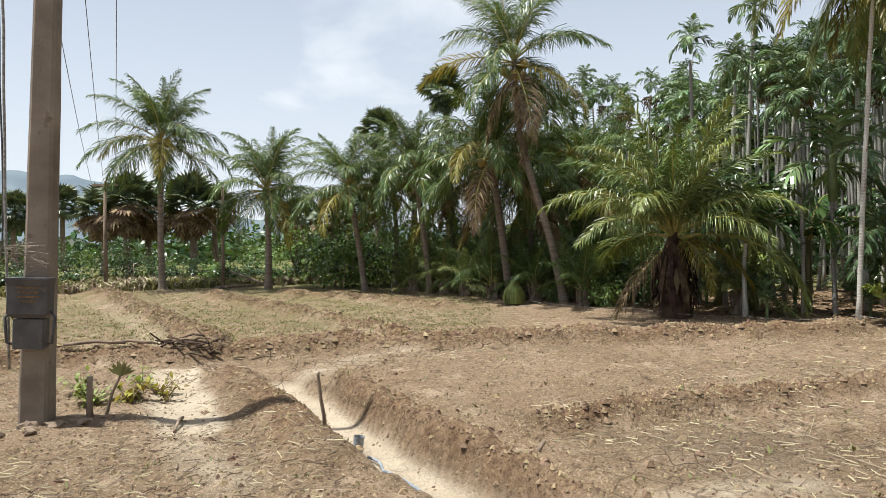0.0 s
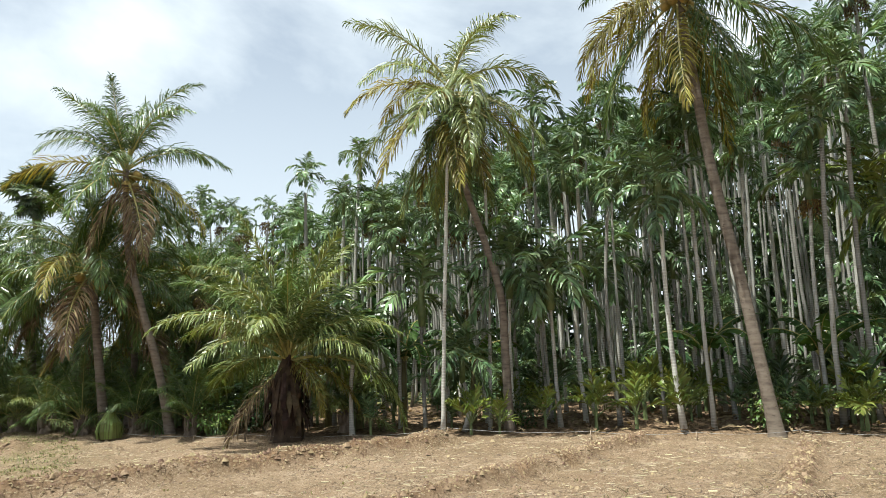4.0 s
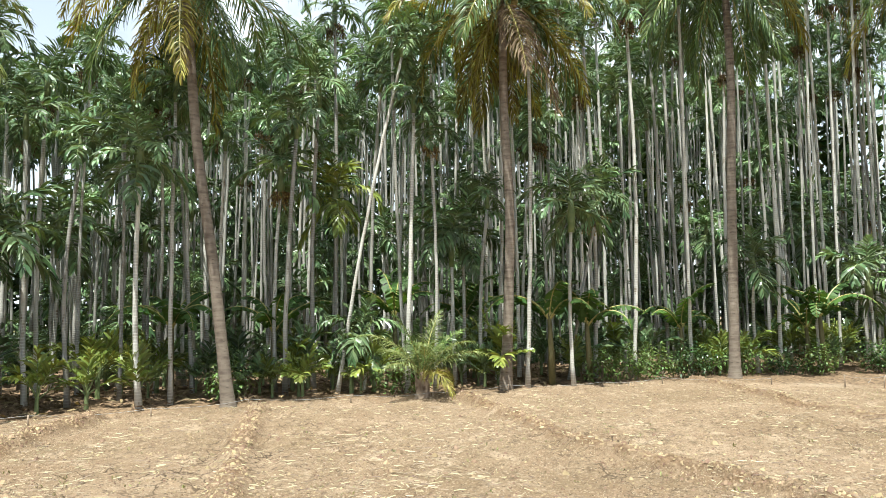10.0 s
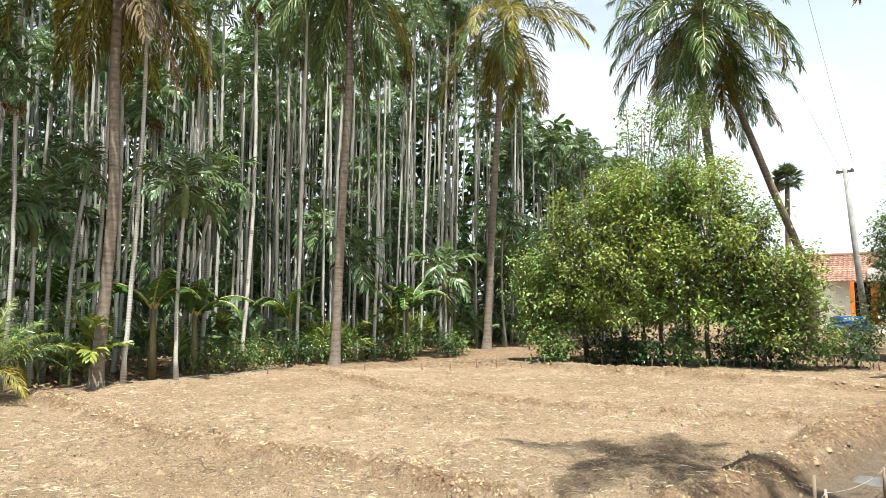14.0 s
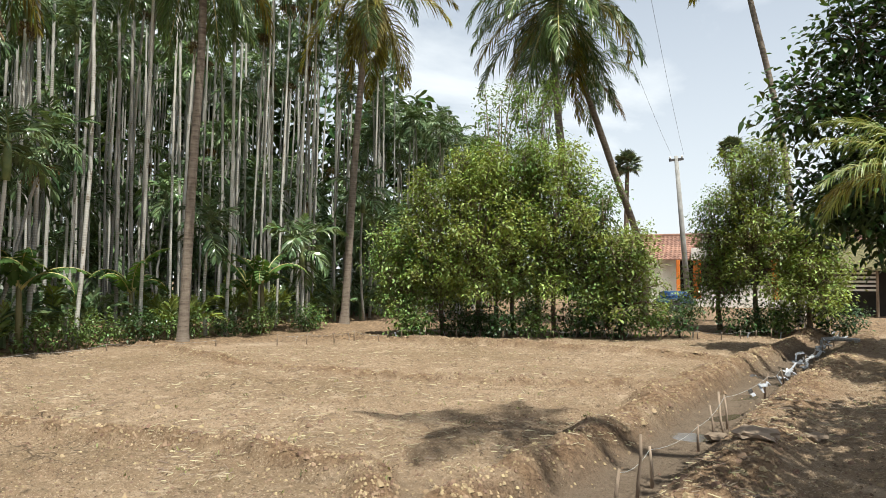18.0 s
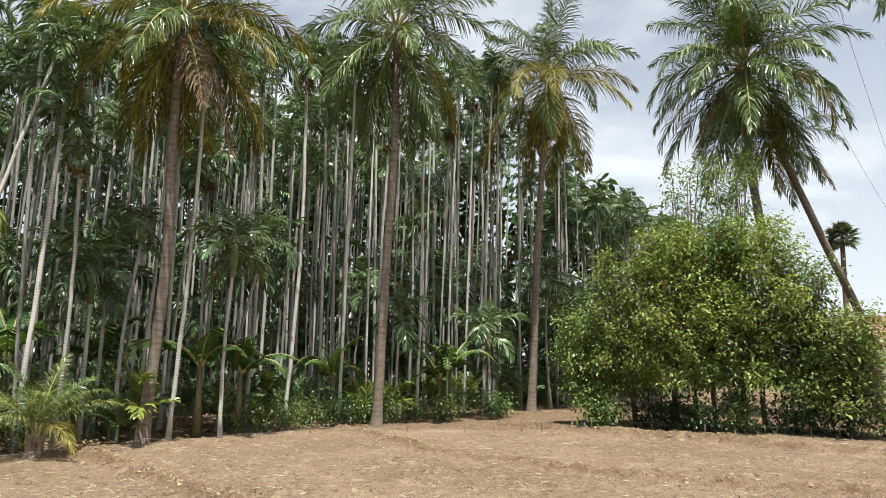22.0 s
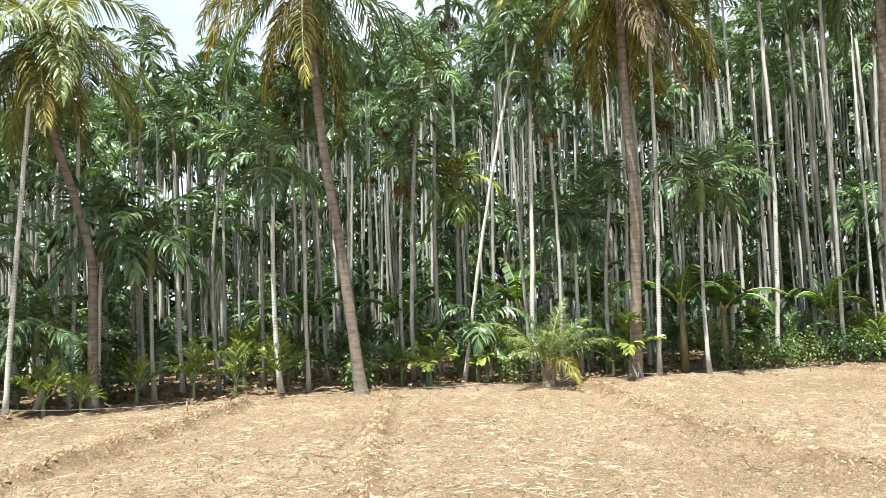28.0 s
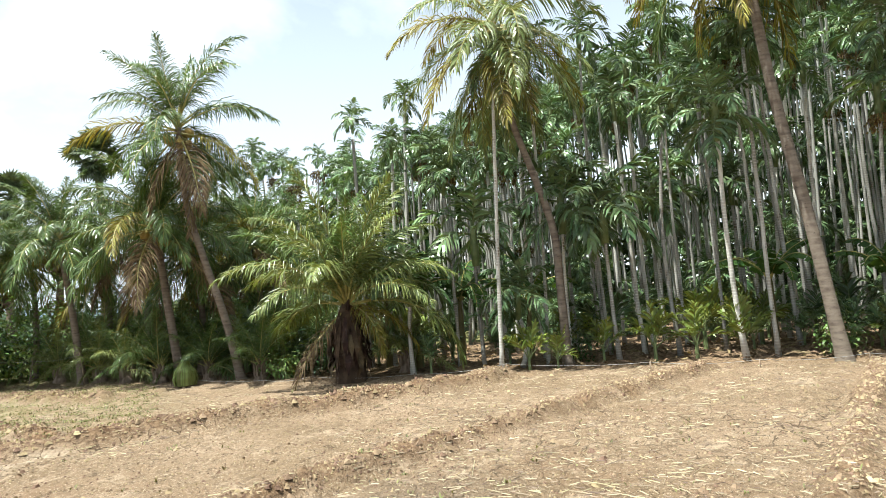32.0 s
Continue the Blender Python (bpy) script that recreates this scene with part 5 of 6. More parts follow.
woods = Shape()
for i in range(300):
    az = radians(rh.uniform(-40, 14)) if i < 190 else radians(rh.uniform(112, 160))
    d = rh.uniform(58, 85)
    x, y, h = d * math.sin(az), d * math.cos(az), rh.uniform(1.6, 3.4)
    for _ in range(48):
        p = Vector((x + rh.gauss(0, 1.3), y + rh.gauss(0, 1.3), abs(rh.gauss(0.45, 0.3)) * h))
        o = Vector((rh.gauss(0, 1), rh.gauss(0, 1), rh.gauss(0.2, 0.6))).normalized()
        weed = o.cross(Vector((rh.gauss(0, 1), rh.gauss(0, 1), 1))).normalized()
        woods.blade(p, p + o * 0.35, p + o * 0.7, weed * 0.2)
single("far_woods", woods.mesh("far_woods", [M_BUSH_DARK]), Matrix(), "far line of low trees and scrub", "woods", kind="stuff")

# inside the grove: joined undergrowth that closes the view between the trunks
under = []
for i in range(230):
    q = rh.uniform(-1, lens[-1] + 4)
    ax, ay = np.interp(q, lens, [p[0] for p in ROW]), np.interp(q, lens, [p[1] for p in ROW])
    d = rh.uniform(5, 24)
    x, y = ax + 0.8 * d, ay + 0.6 * d
    az = math.degrees(math.atan2(x, y))
    if az < 12 or az > 118:
        continue
    h = rh.uniform(0.2, 1.0) if i % 3 or az < 45 else rh.uniform(1.2, 3.4)
    m = lean(x, y, 0, 0, 0, 1, rh.uniform(0, 360), rh.uniform(0.8, 1.25))
    under.append((BACK_SHAPES[i % 7], m @ Matrix.Translation((0, 0, h)), 0))
    under.append((TRUNK_SHAPES[2, i % 3], m @ Matrix.Diagonal((0.8, 0.8, h / 2, 1)), 2))
for i in range(330):
    az, d = radians(rh.uniform(13, 117)), rh.uniform(27, 41)
    h = rh.uniform(0.4, 4.5 if az < 0.9 else 6.5) * (d / 34)
    if az < 0.8 and h > 2.5:
        continue
    m = lean(d * math.sin(az), d * math.cos(az), 0, 0, 0, 1, rh.uniform(0, 360), rh.uniform(1.2, 1.7))
    under.append((BACK_SHAPES[i % 7], m @ Matrix.Translation((0, 0, h / 1.4)), 0))
single("grove_undergrowth", merged(under, "grove_undergrowth", [M_ARECA, M_SHAFT, M_ARECA_TRUNK]), Matrix(), "dark young palms filling the grove's interior", "undergrowth", kind="stuff")

# added backdrop of dark leaves beyond the grove, standing in for its shaded depth
wall = Shape()
for i in range(21000):
    az, d = radians(rh.uniform(10, 119)), rh.uniform(41, 46)
    p = Vector((d * math.sin(az), d * math.cos(az), (13.5 if az > 0.9 else 8.4) * rh.random() ** 0.95))
    o = Vector((rh.gauss(0, 1), rh.gauss(0, 1), rh.gauss(-0.2, 0.6))).normalized()
    wd = o.cross(Vector((rh.gauss(0, 0.6), rh.gauss(0, 0.6), 1))).normalized()
    wall.oval(p, o, wd, rh.uniform(0.6, 1.1), 0.2, 0.3)
single("back_woods", wall.mesh("back_woods", [M_BUSH_DARK]), Matrix(), "dark green leaf backdrop added behind the grove for its shaded depth", "woods", kind="stuff")

# hills, with the distance haze carried by their colour alone
hill = Shape()
prof = [(-60, 0.03), (-52, 0.055), (-45, 0.085), (-40, 0.1), (-36, 0.108), (-33.5, 0.103), (-31, 0.094), (-29, 0.096), (-27, 0.09), (-25, 0.07), (-22, 0.052), (-18, 0.042),
        (-13, 0.036), (-8, 0.028), (0, 0.018), (8, 0.012)]
R0, rn = 2600.0, random.Random(3)
cols = []
for i in range(121):
    a = -60 + 68 * i / 120
    e = float(np.interp(a, [p[0] for p in prof], [p[1] for p in prof])) + 0.0025 * math.sin(a * 2.1) + rn.uniform(-0.0012, 0.0012)
    cols.append([(math.sin(radians(a)) * rr, math.cos(radians(a)) * rr, z) for rr, z in
                 ((R0 - 900, -5), (R0 - 500, e * R0 * 0.35 + rn.uniform(-9, 9)), (R0 - 200, e * R0 * 0.72 + rn.uniform(-12, 12)), (R0, e * R0), (R0 + 500, -5))])
hill.v = [p for c in cols for p in c]
for i in range(120):
    for j in range(4):
        q = i * 5 + j
        hill.f.append((q, q + 5, q + 6, q + 1))
        hill.k.append(0)
single("hills", hill.mesh("hills", [M_HILL], True), Matrix(), "hills on the horizon, distance haze put into their blue-grey colour", "hills", kind="structure")


# ---- pole with switch box, wires ----
px, py = -3.72, 6.05
pz = gz(px, py)
pole = thing("electric_pole", lean(px, py, pz - 0.1, 0.32, 0.05, 6.9, 8), "square weathered concrete electric pole at the field corner", "electric pole")
sh = Shape()
for z0, z1, w0, w1 in ((0, 6.9, 0.25, 0.15),):
    o = len(sh.v)
    for k in range(15):
        u = k / 14
        w = w0 + (w1 - w0) * u
        e = 0.025
        for a, b in ((-w / 2 + e, -w / 2), (w / 2 - e, -w / 2), (w / 2, -w / 2 + e), (w / 2, w / 2 - e), (w / 2 - e, w / 2), (-w / 2 + e, w / 2), (-w / 2, w / 2 - e), (-w / 2, -w / 2 + e)):
            sh.v.append((a + rn.uniform(-0.003, 0.003), b * 0.85, z0 + (z1 - z0) * u))
    for k in range(14):
        for j in range(8):
            q, r2 = o + k * 8 + j, o + k * 8 + (j + 1) % 8
            sh.f.append((q, r2, r2 + 8, q + 8))
            sh.k.append(0)
    sh.f.append(tuple(range(o + 112, o + 120)))
    sh.k.append(0)
part("shaft", sh.mesh("shaft", [M_CONCRETE]), pole)
sh = Shape()
sh.box((0, 0, 6.6), (1.3, 0.08, 0.09), 0, 0, 0.01)
part("crossarm", sh.mesh("crossarm", [M_STEEL]), pole, None, "steel crossarm")
for k in (-0.55, 0.0, 0.55):
    sh = Shape()
    sh.tube([(k, 0, 6.64), (k, 0, 6.7), (k, 0, 6.74), (k, 0, 6.79), (k, 0, 6.82)], [0.02, 0.045, 0.025, 0.04, 0.015], 9)
    part("insulator", sh.mesh("insulator", [M_WHITE], True), pole, None, "white porcelain insulator")
box = thing("switch_box", lean(px, py, pz - 0.1, 0.32, 0.05, 6.9, 8), "rusty dark steel switch box strapped to the concrete pole", "switch box")
sh = Shape()
o = len(sh.v)
for z, w, d, y0 in ((1.06, 0.27, 0.1, -0.17), (1.1, 0.33, 0.14, -0.185), (1.34, 0.33, 0.14, -0.185), (1.4, 0.35, 0.17, -0.195), (1.415, 0.35, 0.17, -0.195)):
    for a, b in ((-1, -1), (1, -1), (1, 1), (-1, 1)):
        sh.v.append((a * w / 2, y0 + b * d / 2, z))
for k in range(4):
    for j in range(4):
        q, r2 = o + k * 4 + j, o + k * 4 + (j + 1) % 4
        sh.f.append((q, r2, r2 + 4, q + 4))
        sh.k.append(0)
sh.f += [(o + 3, o + 2, o + 1, o), (o + 16, o + 17, o + 18, o + 19)]
sh.k += [0, 0]
part("upper_case", sh.mesh("upper_case", [M_STEEL]), box)
M_RUST = material("faded_yellow_print", (0.075, 0.055, 0.04), (0.2, 0.12, 0.045), 60, 0.8, 0.1)
sh = Shape()
for j, (w, z) in enumerate(((0.2, 1.33), (0.17, 1.29), (0.19, 1.25), (0.13, 1.21))):
    sh.box((0.01, -0.2585, z), (w, 0.004, 0.018), 0)
part("lettering", sh.mesh("lettering", [M_RUST]), box, None, "faded yellow lines of print")
sh = Shape()
sh.box((0.0, -0.165, 0.92), (0.26, 0.12, 0.26), 0, 0, 0.012)
part("lower_case", sh.mesh("lower_case", [M_STEEL]), box)
for s, x0 in ((-1, -0.16), (1, 0.17)):
    sh = Shape()
    sh.tube([(x0, -0.17, 1.12), (x0 + s * 0.04, -0.2, 1.06), (x0 + s * 0.02, -0.2, 0.84), (x0 - s * 0.03, -0.19, 0.83)], [0.013] * 4, 6)
    part("handle", sh.mesh("handle", [M_STEEL], True), box, None, "bent iron handle")


def sag(a, b, drop, n=18):
    a, b = Vector(a), Vector(b)
    return [a.lerp(b, i / n) - Vector((0, 0, 4 * drop * (i / n) * (1 - i / n))) for i in range(n + 1)]


def line(name, a, b, drop, rad, mat, label, category, group=""):
    sh = Shape()
    sh.tube(sag(a, b, drop), [rad] * 19, 5)
    return single(name, sh.mesh(name, [mat], True), Matrix(), label, category, group)


for j, k in enumerate((-0.55, 0.0, 0.55)):
    line("power_line", (px + 0.31 + k, py + 0.05, 6.72), (-12.35 + k * 0.8, 24.4, 3.95 + 0.08 * j), 0.35, 0.007, M_WIRE, "thin dark overhead power line", "cable", "overhead wires")
for j, (dx, r0) in enumerate(((-0.17, 0.012), (-0.2, 0.008))):
    sh = Shape()
    rr = random.Random(j)
    pts = [(px + dx + 0.03 * z / 7 + rr.uniform(-0.012, 0.012), py - 0.12, pz + z * 0.5) for z in range(1 + 2 * j, 14)]
    sh.tube(pts, [r0] * len(pts), 6)
    single("service_cable", sh.mesh("service_cable", [(M_ROPE, M_WIRE)[j]], True), Matrix(), "grey cable running down the concrete pole", "cable")
sh = Shape()
rr = random.Random(8)
for k in range(5):
    pts = [(px + rr.uniform(-0.2, 0.26), py - 0.18 + rr.uniform(-0.06, 0.04), pz + 1.5 + rr.uniform(-0.12, 0.16)) for _ in range(9)]
    sh.tube(pts, [0.003] * 9, 4)
single("wire_tangle", sh.mesh("wire_tangle", [M_CONCRETE]), Matrix(), "tangle of thin brown wires round the pole", "cable")

# posts at the far edge
for x, y, h, cross in ((-12.35, 24.4, 4.0, True), (-7.9, 23.9, 3.6, False)):
    t = thing("line_post", Matrix.Translation((x, y, gz(x, y) - 0.1)), "slim grey-green line post at the far field edge", "post", "line posts")
    sh = Shape()
    sh.tube([(0, 0, 0), (0.02, 0, h * 0.5), (0.06, 0, h + 0.1)], [0.075, 0.065, 0.05], 8)
    part("shaft", sh.mesh("shaft", [M_WOOD], True), t)
    if cross:
        sh = Shape()
        sh.box((0.06, 0, h - 0.05), (0.95, 0.06, 0.07), 0, 0, 0.01)
        part("crossarm", sh.mesh("crossarm", [M_WOOD]), t)

# utility pole by the house
ux, uy = 24.2, -28.8
t = thing("utility_pole", lean(ux, uy, -0.1, 0.42, 0.36, 8.3, 46), "tall concrete utility pole with a short crossarm near the house", "electric pole")
sh = Shape()
sh.tube([(0, 0, 0), (0, 0, 4), (0, 0, 8.3)], [0.16, 0.135, 0.105], 8)
part("shaft", sh.mesh("shaft", [M_POLE], True), t)
sh = Shape()
sh.box((0, 0, 8.1), (0.75, 0.12, 0.12), 0, 0, 0.02)
part("crossarm", sh.mesh("crossarm", [M_STEEL]), t)
for k in (-0.3, 0.3):
    sh = Shape()
    sh.tube([(k, 0, 8.15), (k, 0, 8.24), (k, 0, 8.3)], [0.03, 0.06, 0.03], 8)
    part("insulator", sh.mesh("insulator", [M_WHITE], True), t)
line("power_line", (24.5, -28.9, 8.3), (10.5, -9.5, 15.5), 0.6, 0.006, M_WIRE, "thin dark overhead power line", "cable", "overhead wires")
line("power_line", (24.9, -28.4, 8.3), (12.0, -8.6, 14.6), 0.6, 0.006, M_WIRE, "thin dark overhead power line", "cable", "overhead wires")


# ---- house ----
def house():
    ax, ay, bx, by = 30.1, -29.3, 19.0, -37.9
    wid = math.hypot(bx - ax, by - ay)
    ang = math.degrees(math.atan2(by - ay, bx - ax))
    h = thing("house", Matrix.Translation((ax, ay, 0)) @ pose(0, 0, 0, 0, 0, ang), "low white farmhouse with a red clay tile roof and orange trim", "house")

    def put(name, sh, mats, label="", parent=None):
        return part(name, sh.mesh(name, mats), parent or h, None, label)
    # local x runs along the front, which faces the field at y = 0
    d = 6.0
    sh = Shape()
    sh.box((wid / 2, d / 2, 0.2), (wid + 0.4, abs(d) + 0.6, 0.5), 0, 0, 0.03)
    put("plinth", sh, [M_WHITE])
    for name, c, s in (("front_wall", (1.75, 1.52, 1.6), (3.5, 0.24, 2.3)), ("front_wall", (11.4, 1.52, 1.6), (4.9, 0.24, 2.3)), ("back_wall", (wid / 2, d - 0.12, 1.6), (wid, 0.24, 2.3)),
                       ("side_wall", (0.12, d / 2 + 0.7, 1.6), (0.24, d - 1.9, 2.3)), ("side_wall", (wid - 0.12, d / 2 + 0.7, 1.6), (0.24, d - 1.9, 2.3))):
        sh = Shape()
        sh.box(c, s, 0)
        put(name, sh, [M_WHITE])
    # porch shade is put into this wall's near-black colour
    sh = Shape()
    sh.box((6.2, 2.4, 1.6), (5.4, 0.2, 2.3), 0)
    put("recess_wall", sh, [M_INSIDE_SHADE], "recessed porch wall coloured near-black for the porch shade")
    for x, w in ((3.6, 0.2), (4.65, 0.42), (8.8, 0.42)):
        sh = Shape()
        sh.box((x, 0.35, 1.6), (w, 0.3, 2.3), 0, 0, 0.02)
        put("porch_column", sh, [M_ORANGE], "orange painted porch column")
    sh = Shape()
    sh.box((6.7, 0.25, 0.85), (3.7, 0.18, 0.8), 0)
    put("parapet", sh, [M_WHITE], "low white porch parapet")
    sh = Shape()
    sh.box((6.8, 0.9, 3.08), (4.9, 2.4, 0.68), 0, 0, 0.02)
    put("porch_slab", sh, [M_WHITE], "flat white concrete porch roof")
    sh = Shape()
    sh.box((11.5, 1.36, 1.75), (1.2, 0.06, 1.0), 0)
    w = put("window", sh, [M_INSIDE_SHADE], "dark barred window")
    for k in range(5):
        sh = Shape()
        sh.tube([(11.0 + 0.25 * k, 1.3, 1.25), (11.0 + 0.25 * k, 1.3, 2.25)], [0.015, 0.015], 6)
        put("bar", sh, [M_WIRE], "", w)
    # gabled roof in tile courses
    ridge, eave, y0, y1, ym = 4.35, 2.75, 0.6, d + 0.6, d / 2 + 0.5
    for side, (ya, yb) in enumerate(((y0, ym), (y1, ym))):
        for c in range(12):
            u0, u1 = c / 12, (c + 1) / 12 + 0.015
            sh = Shape()
            z0, z1 = eave + (ridge - eave) * u0, eave + (ridge - eave) * u1
            p0, p1 = ya + (yb - ya) * u0, ya + (yb - ya) * u1
            n = 60
            x_end = wid + 0.3
            for k in range(n):
                xa, xb = -0.4 + (x_end + 0.4) * k / n, -0.4 + (x_end + 0.4) * (k + 1) / n
                xm = (xa + xb) / 2
                sh.face([(xa, p0, z0 + 0.05), (xm, p0, z0 + 0.11), (xm, p1, z1 + 0.06), (xa, p1, z1)])
                sh.face([(xm, p0, z0 + 0.11), (xb, p0, z0 + 0.05), (xb, p1, z1), (xm, p1, z1 + 0.06)])
                sh.face([(xa, p0, z0 - 0.02), (xb, p0, z0 - 0.02), (xb, p0, z0 + 0.05), (xm, p0, z0 + 0.11), (xa, p0, z0 + 0.05)])
            put("tile_course", sh, [M_TILE])
    sh = Shape()
    sh.tube([(-0.4, ym, ridge + 0.05), (wid + 0.3, ym, ridge + 0.05)], [0.12, 0.12], 8)
    put("ridge_tiles", sh, [M_TILE])
    for x in (0.0, wid):
        sh = Shape()
        sh.face([(x, y0 + 0.8, 2.75), (x, y1 - 0.5, 2.75), (x, ym, ridge - 0.1)])
        sh.face([(x + 0.2, y1 - 0.5, 2.75), (x + 0.2, y0 + 0.8, 2.75), (x + 0.2, ym, ridge - 0.1)])
        put("gable", sh, [M_WHITE])
    sh = Shape()
    sh.box((5.5, 2.4, 3.6), (1.2, 1.6, 1.3), 0, 0, 0.03)
    put("water_tank_room", sh, [M_WHITE], "white block rising above the roof")


house()

# white yard and covered cart by the house
sh = Shape()
sh.box((0, 0, 0), (1.7, 0.9, 0.5), 0, 0, 0.1)
t = thing("covered_cart", Matrix.Translation((22.9, -26.2, 0.0)) @ pose(0, 0, 0, 0, 0, 30), "small cart under a blue tarpaulin in front of the house", "cart")
sh = Shape()
o = 0
rc = random.Random(4)
for k in range(6):
    u = k / 5
    z = 0.45 + 0.55 * u
    w = 1.0 - 0.35 * u
    for j in range(14):
        a = 2 * math.pi * j / 14
        sh.v.append((math.cos(a) * 0.95 * w + rc.uniform(-0.05, 0.05), math.sin(a) * 0.6 * w + rc.uniform(-0.05, 0.05), z + rc.uniform(-0.04, 0.04)))
for k in range(5):
    for j in range(14):
        q, r2 = k * 14 + j, k * 14 + (j + 1) % 14
        sh.f.append((q, r2, r2 + 14, q + 14))
        sh.k.append(0)
sh.f.append(tuple(range(70, 84)))
sh.k.append(0)
part("tarpaulin", sh.mesh("tarpaulin", [M_BLUE]), t)
for s in (-1, 1):
    sh = Shape()
    sh.tube([(-0.1, s * 0.55, 0.32), (-0.1, s * 0.62, 0.32)], [0.32, 0.32], 16)
    part("wheel", sh.mesh("wheel", [M_STEEL]), t)
sh = Shape()
sh.box((0, 0, 0.4), (1.6, 0.9, 0.12), 0)
part("bed", sh.mesh("bed", [M_WOOD]), t)

# slatted shed and low wall by the house
t = thing("slatted_shed", Matrix.Translation((16.4, -29.9, 0)) @ pose(0, 0, 0, 0, 0, -152), "open shed with pale horizontal slats, dark inside, under a thatched roof", "shed")
# shade inside the shed is painted as a near-black back wall
sh = Shape()
sh.box((0, 0.9, 1.0), (4.4, 0.1, 2.0), 0)
part("back_wall", sh.mesh("back_wall", [M_INSIDE_SHADE]), t)
sh = Shape()
for k in range(26):
    x0, x1 = -2.4 + 4.8 * k / 26, -2.4 + 4.8 * (k + 1) / 26
    e = 0.06 * math.sin(k * 2.1)
    sh.face([(x0, -0.7, 2.05 + e), (x1, -0.7, 2.08 + e), (x1, 1.5, 3.35), (x0, 1.5, 3.33)])
    sh.face([(x0, -0.7, 1.95), (x1, -0.7, 1.95), (x1, -0.7, 2.08 + e), (x0, -0.7, 2.05 + e)])
    sh.face([(x0, 1.5, 3.2), (x1, 1.5, 3.2), (x1, -0.7, 1.95), (x0, -0.7, 1.95)])
part("roof", sh.mesh("roof", [M_THATCH]), t, None, "olive-brown thatched roof")
for k in range(5):
    sh = Shape()
    sh.box((0.0, -0.4, 1.14 + 0.18 * k), (1.75, 0.04, 0.09), 0)
    part("slat", sh.mesh("slat", [M_WHITE]), t)
for x in (-2.0, -0.9, 0.9, 2.0):
    sh = Shape()
    sh.tube([(x, -0.4, 0), (x, -0.4, 2.0)], [0.06, 0.05], 7)
    part("post", sh.mesh("post", [M_WOOD]), t)
t = thing("yard_wall", Matrix.Translation((18.0, -28.6, 0)) @ pose(0, 0, 0, 0, 0, -142), "low whitewashed yard wall", "wall")
sh = Shape()
sh.box((0, 0, 0.6), (1.5, 0.2, 1.2), 0, 0, 0.02)
part("wall", sh.mesh("wall", [M_WHITE]), t)
sh = Shape()
sh.box((0, 0, 1.235), (1.6, 0.28, 0.07), 0, 0, 0.02)
part("coping", sh.mesh("coping", [M_WHITE]), t)


# ---- fence lines along the edge ----
def fence(name, pts, step, h, label, seed, strips=0.5):
    """Short sticks with one rope and pale strips tied to it."""
    r = random.Random(seed)
    t = thing(name, Matrix.Translation((pts[0][0], pts[0][1], 0)), label, "fence")
    o = Vector((pts[0][0], pts[0][1], 0))
    tops = []
    for (ax, ay), (bx, by) in zip(pts[:-1], pts[1:]):
        n = max(1, int(math.hypot(bx - ax, by - ay) / step))
        for i in range(n):
            u = (i + r.uniform(0.1, 0.5)) / n
            x, y = ax + (bx - ax) * u, ay + (by - ay) * u
            z = gz(x, y)
            k = h * r.uniform(0.8, 1.2)
            dx, dy = r.gauss(0, 0.12) * k, r.gauss(0, 0.12) * k
            sh = Shape()
            sh.tube([Vector((x, y, z - 0.1)) - o, Vector((x + dx * 0.5 + r.uniform(-0.02, 0.02), y + dy * 0.5, z + k * 0.5)) - o, Vector((x + dx, y + dy, z + k)) - o], [0.015, 0.013, 0.01], 6)
            part("stick", sh.mesh("stick", [M_WOOD], True), t)
            tops.append(Vector((x + dx, y + dy, z + k * 0.92)))
    sh = Shape()
    for a, b in zip(tops[:-1], tops[1:]):
        sh.tube([p - o for p in sag(a, b, 0.05, 6)], [0.003] * 7, 4, 0, False)
    part("rope", sh.mesh("rope", [M_ROPE]), t, None, "thin pale rope")
    for a, b in zip(tops[:-1], tops[1:]):
        if r.random() < strips:
            p = a.lerp(b, r.uniform(0.2, 0.8)) - o - Vector((0, 0, 0.04))
            sh = Shape()
            w, q = r.uniform(0.01, 0.022), Vector((r.gauss(0, 0.05), r.gauss(0, 0.05), -r.uniform(0.1, 0.2)))
            s2 = Vector((r.gauss(0, 1), r.gauss(0, 1), 0)).normalized() * w
            sh.face([p - s2, p + s2, p + q * 0.5 + s2 * 1.2, p + q * 0.5 - s2 * 1.1])
            sh.face([p + q * 0.5 - s2 * 1.1, p + q * 0.5 + s2 * 1.2, p + q + s2 * 0.5, p + q - s2 * 0.8])
            part("strip", sh.mesh("strip", [M_TAPE]), t, None, "crumpled pale plastic strip")
    return t


fence("edge_fence", [(1.4, 17.2), (3.6, 13.4), (6.5, 11.0), (10.9, 7.0), (13.9, 2.5), (16.2, -1.9), (15.7, -4.4)], 1.5, 0.15, "low rope fence on short sticks along the grove", 71, 0.25)
fence("strip_fence", [(15.7, -4.4), (15.3, -7.4), (13.4, -11.3), (11.8, -15.0), (11.1, -19.3)], 0.55, 0.25, "low stick fence hung with pale plastic strips", 72, 0.6)
fence("channel_rope", [(3.7, -3.5), (3.85, -3.95), (4.95, -6.3), (6.3, -9.4), (8.2, -13.4), (10.9, -19.3)], 1.15, 0.34, "rope on crooked sticks beside the irrigation channel", 73, 0.4)
fence("far_fence", [(-14.5, 26.2), (-10.3, 24.2), (-5.9, 22.6), (-0.6, 20.3), (1.2, 17.8)], 1.6, 0.8, "old stick fence with wire at the far field edge", 74, 0.0)

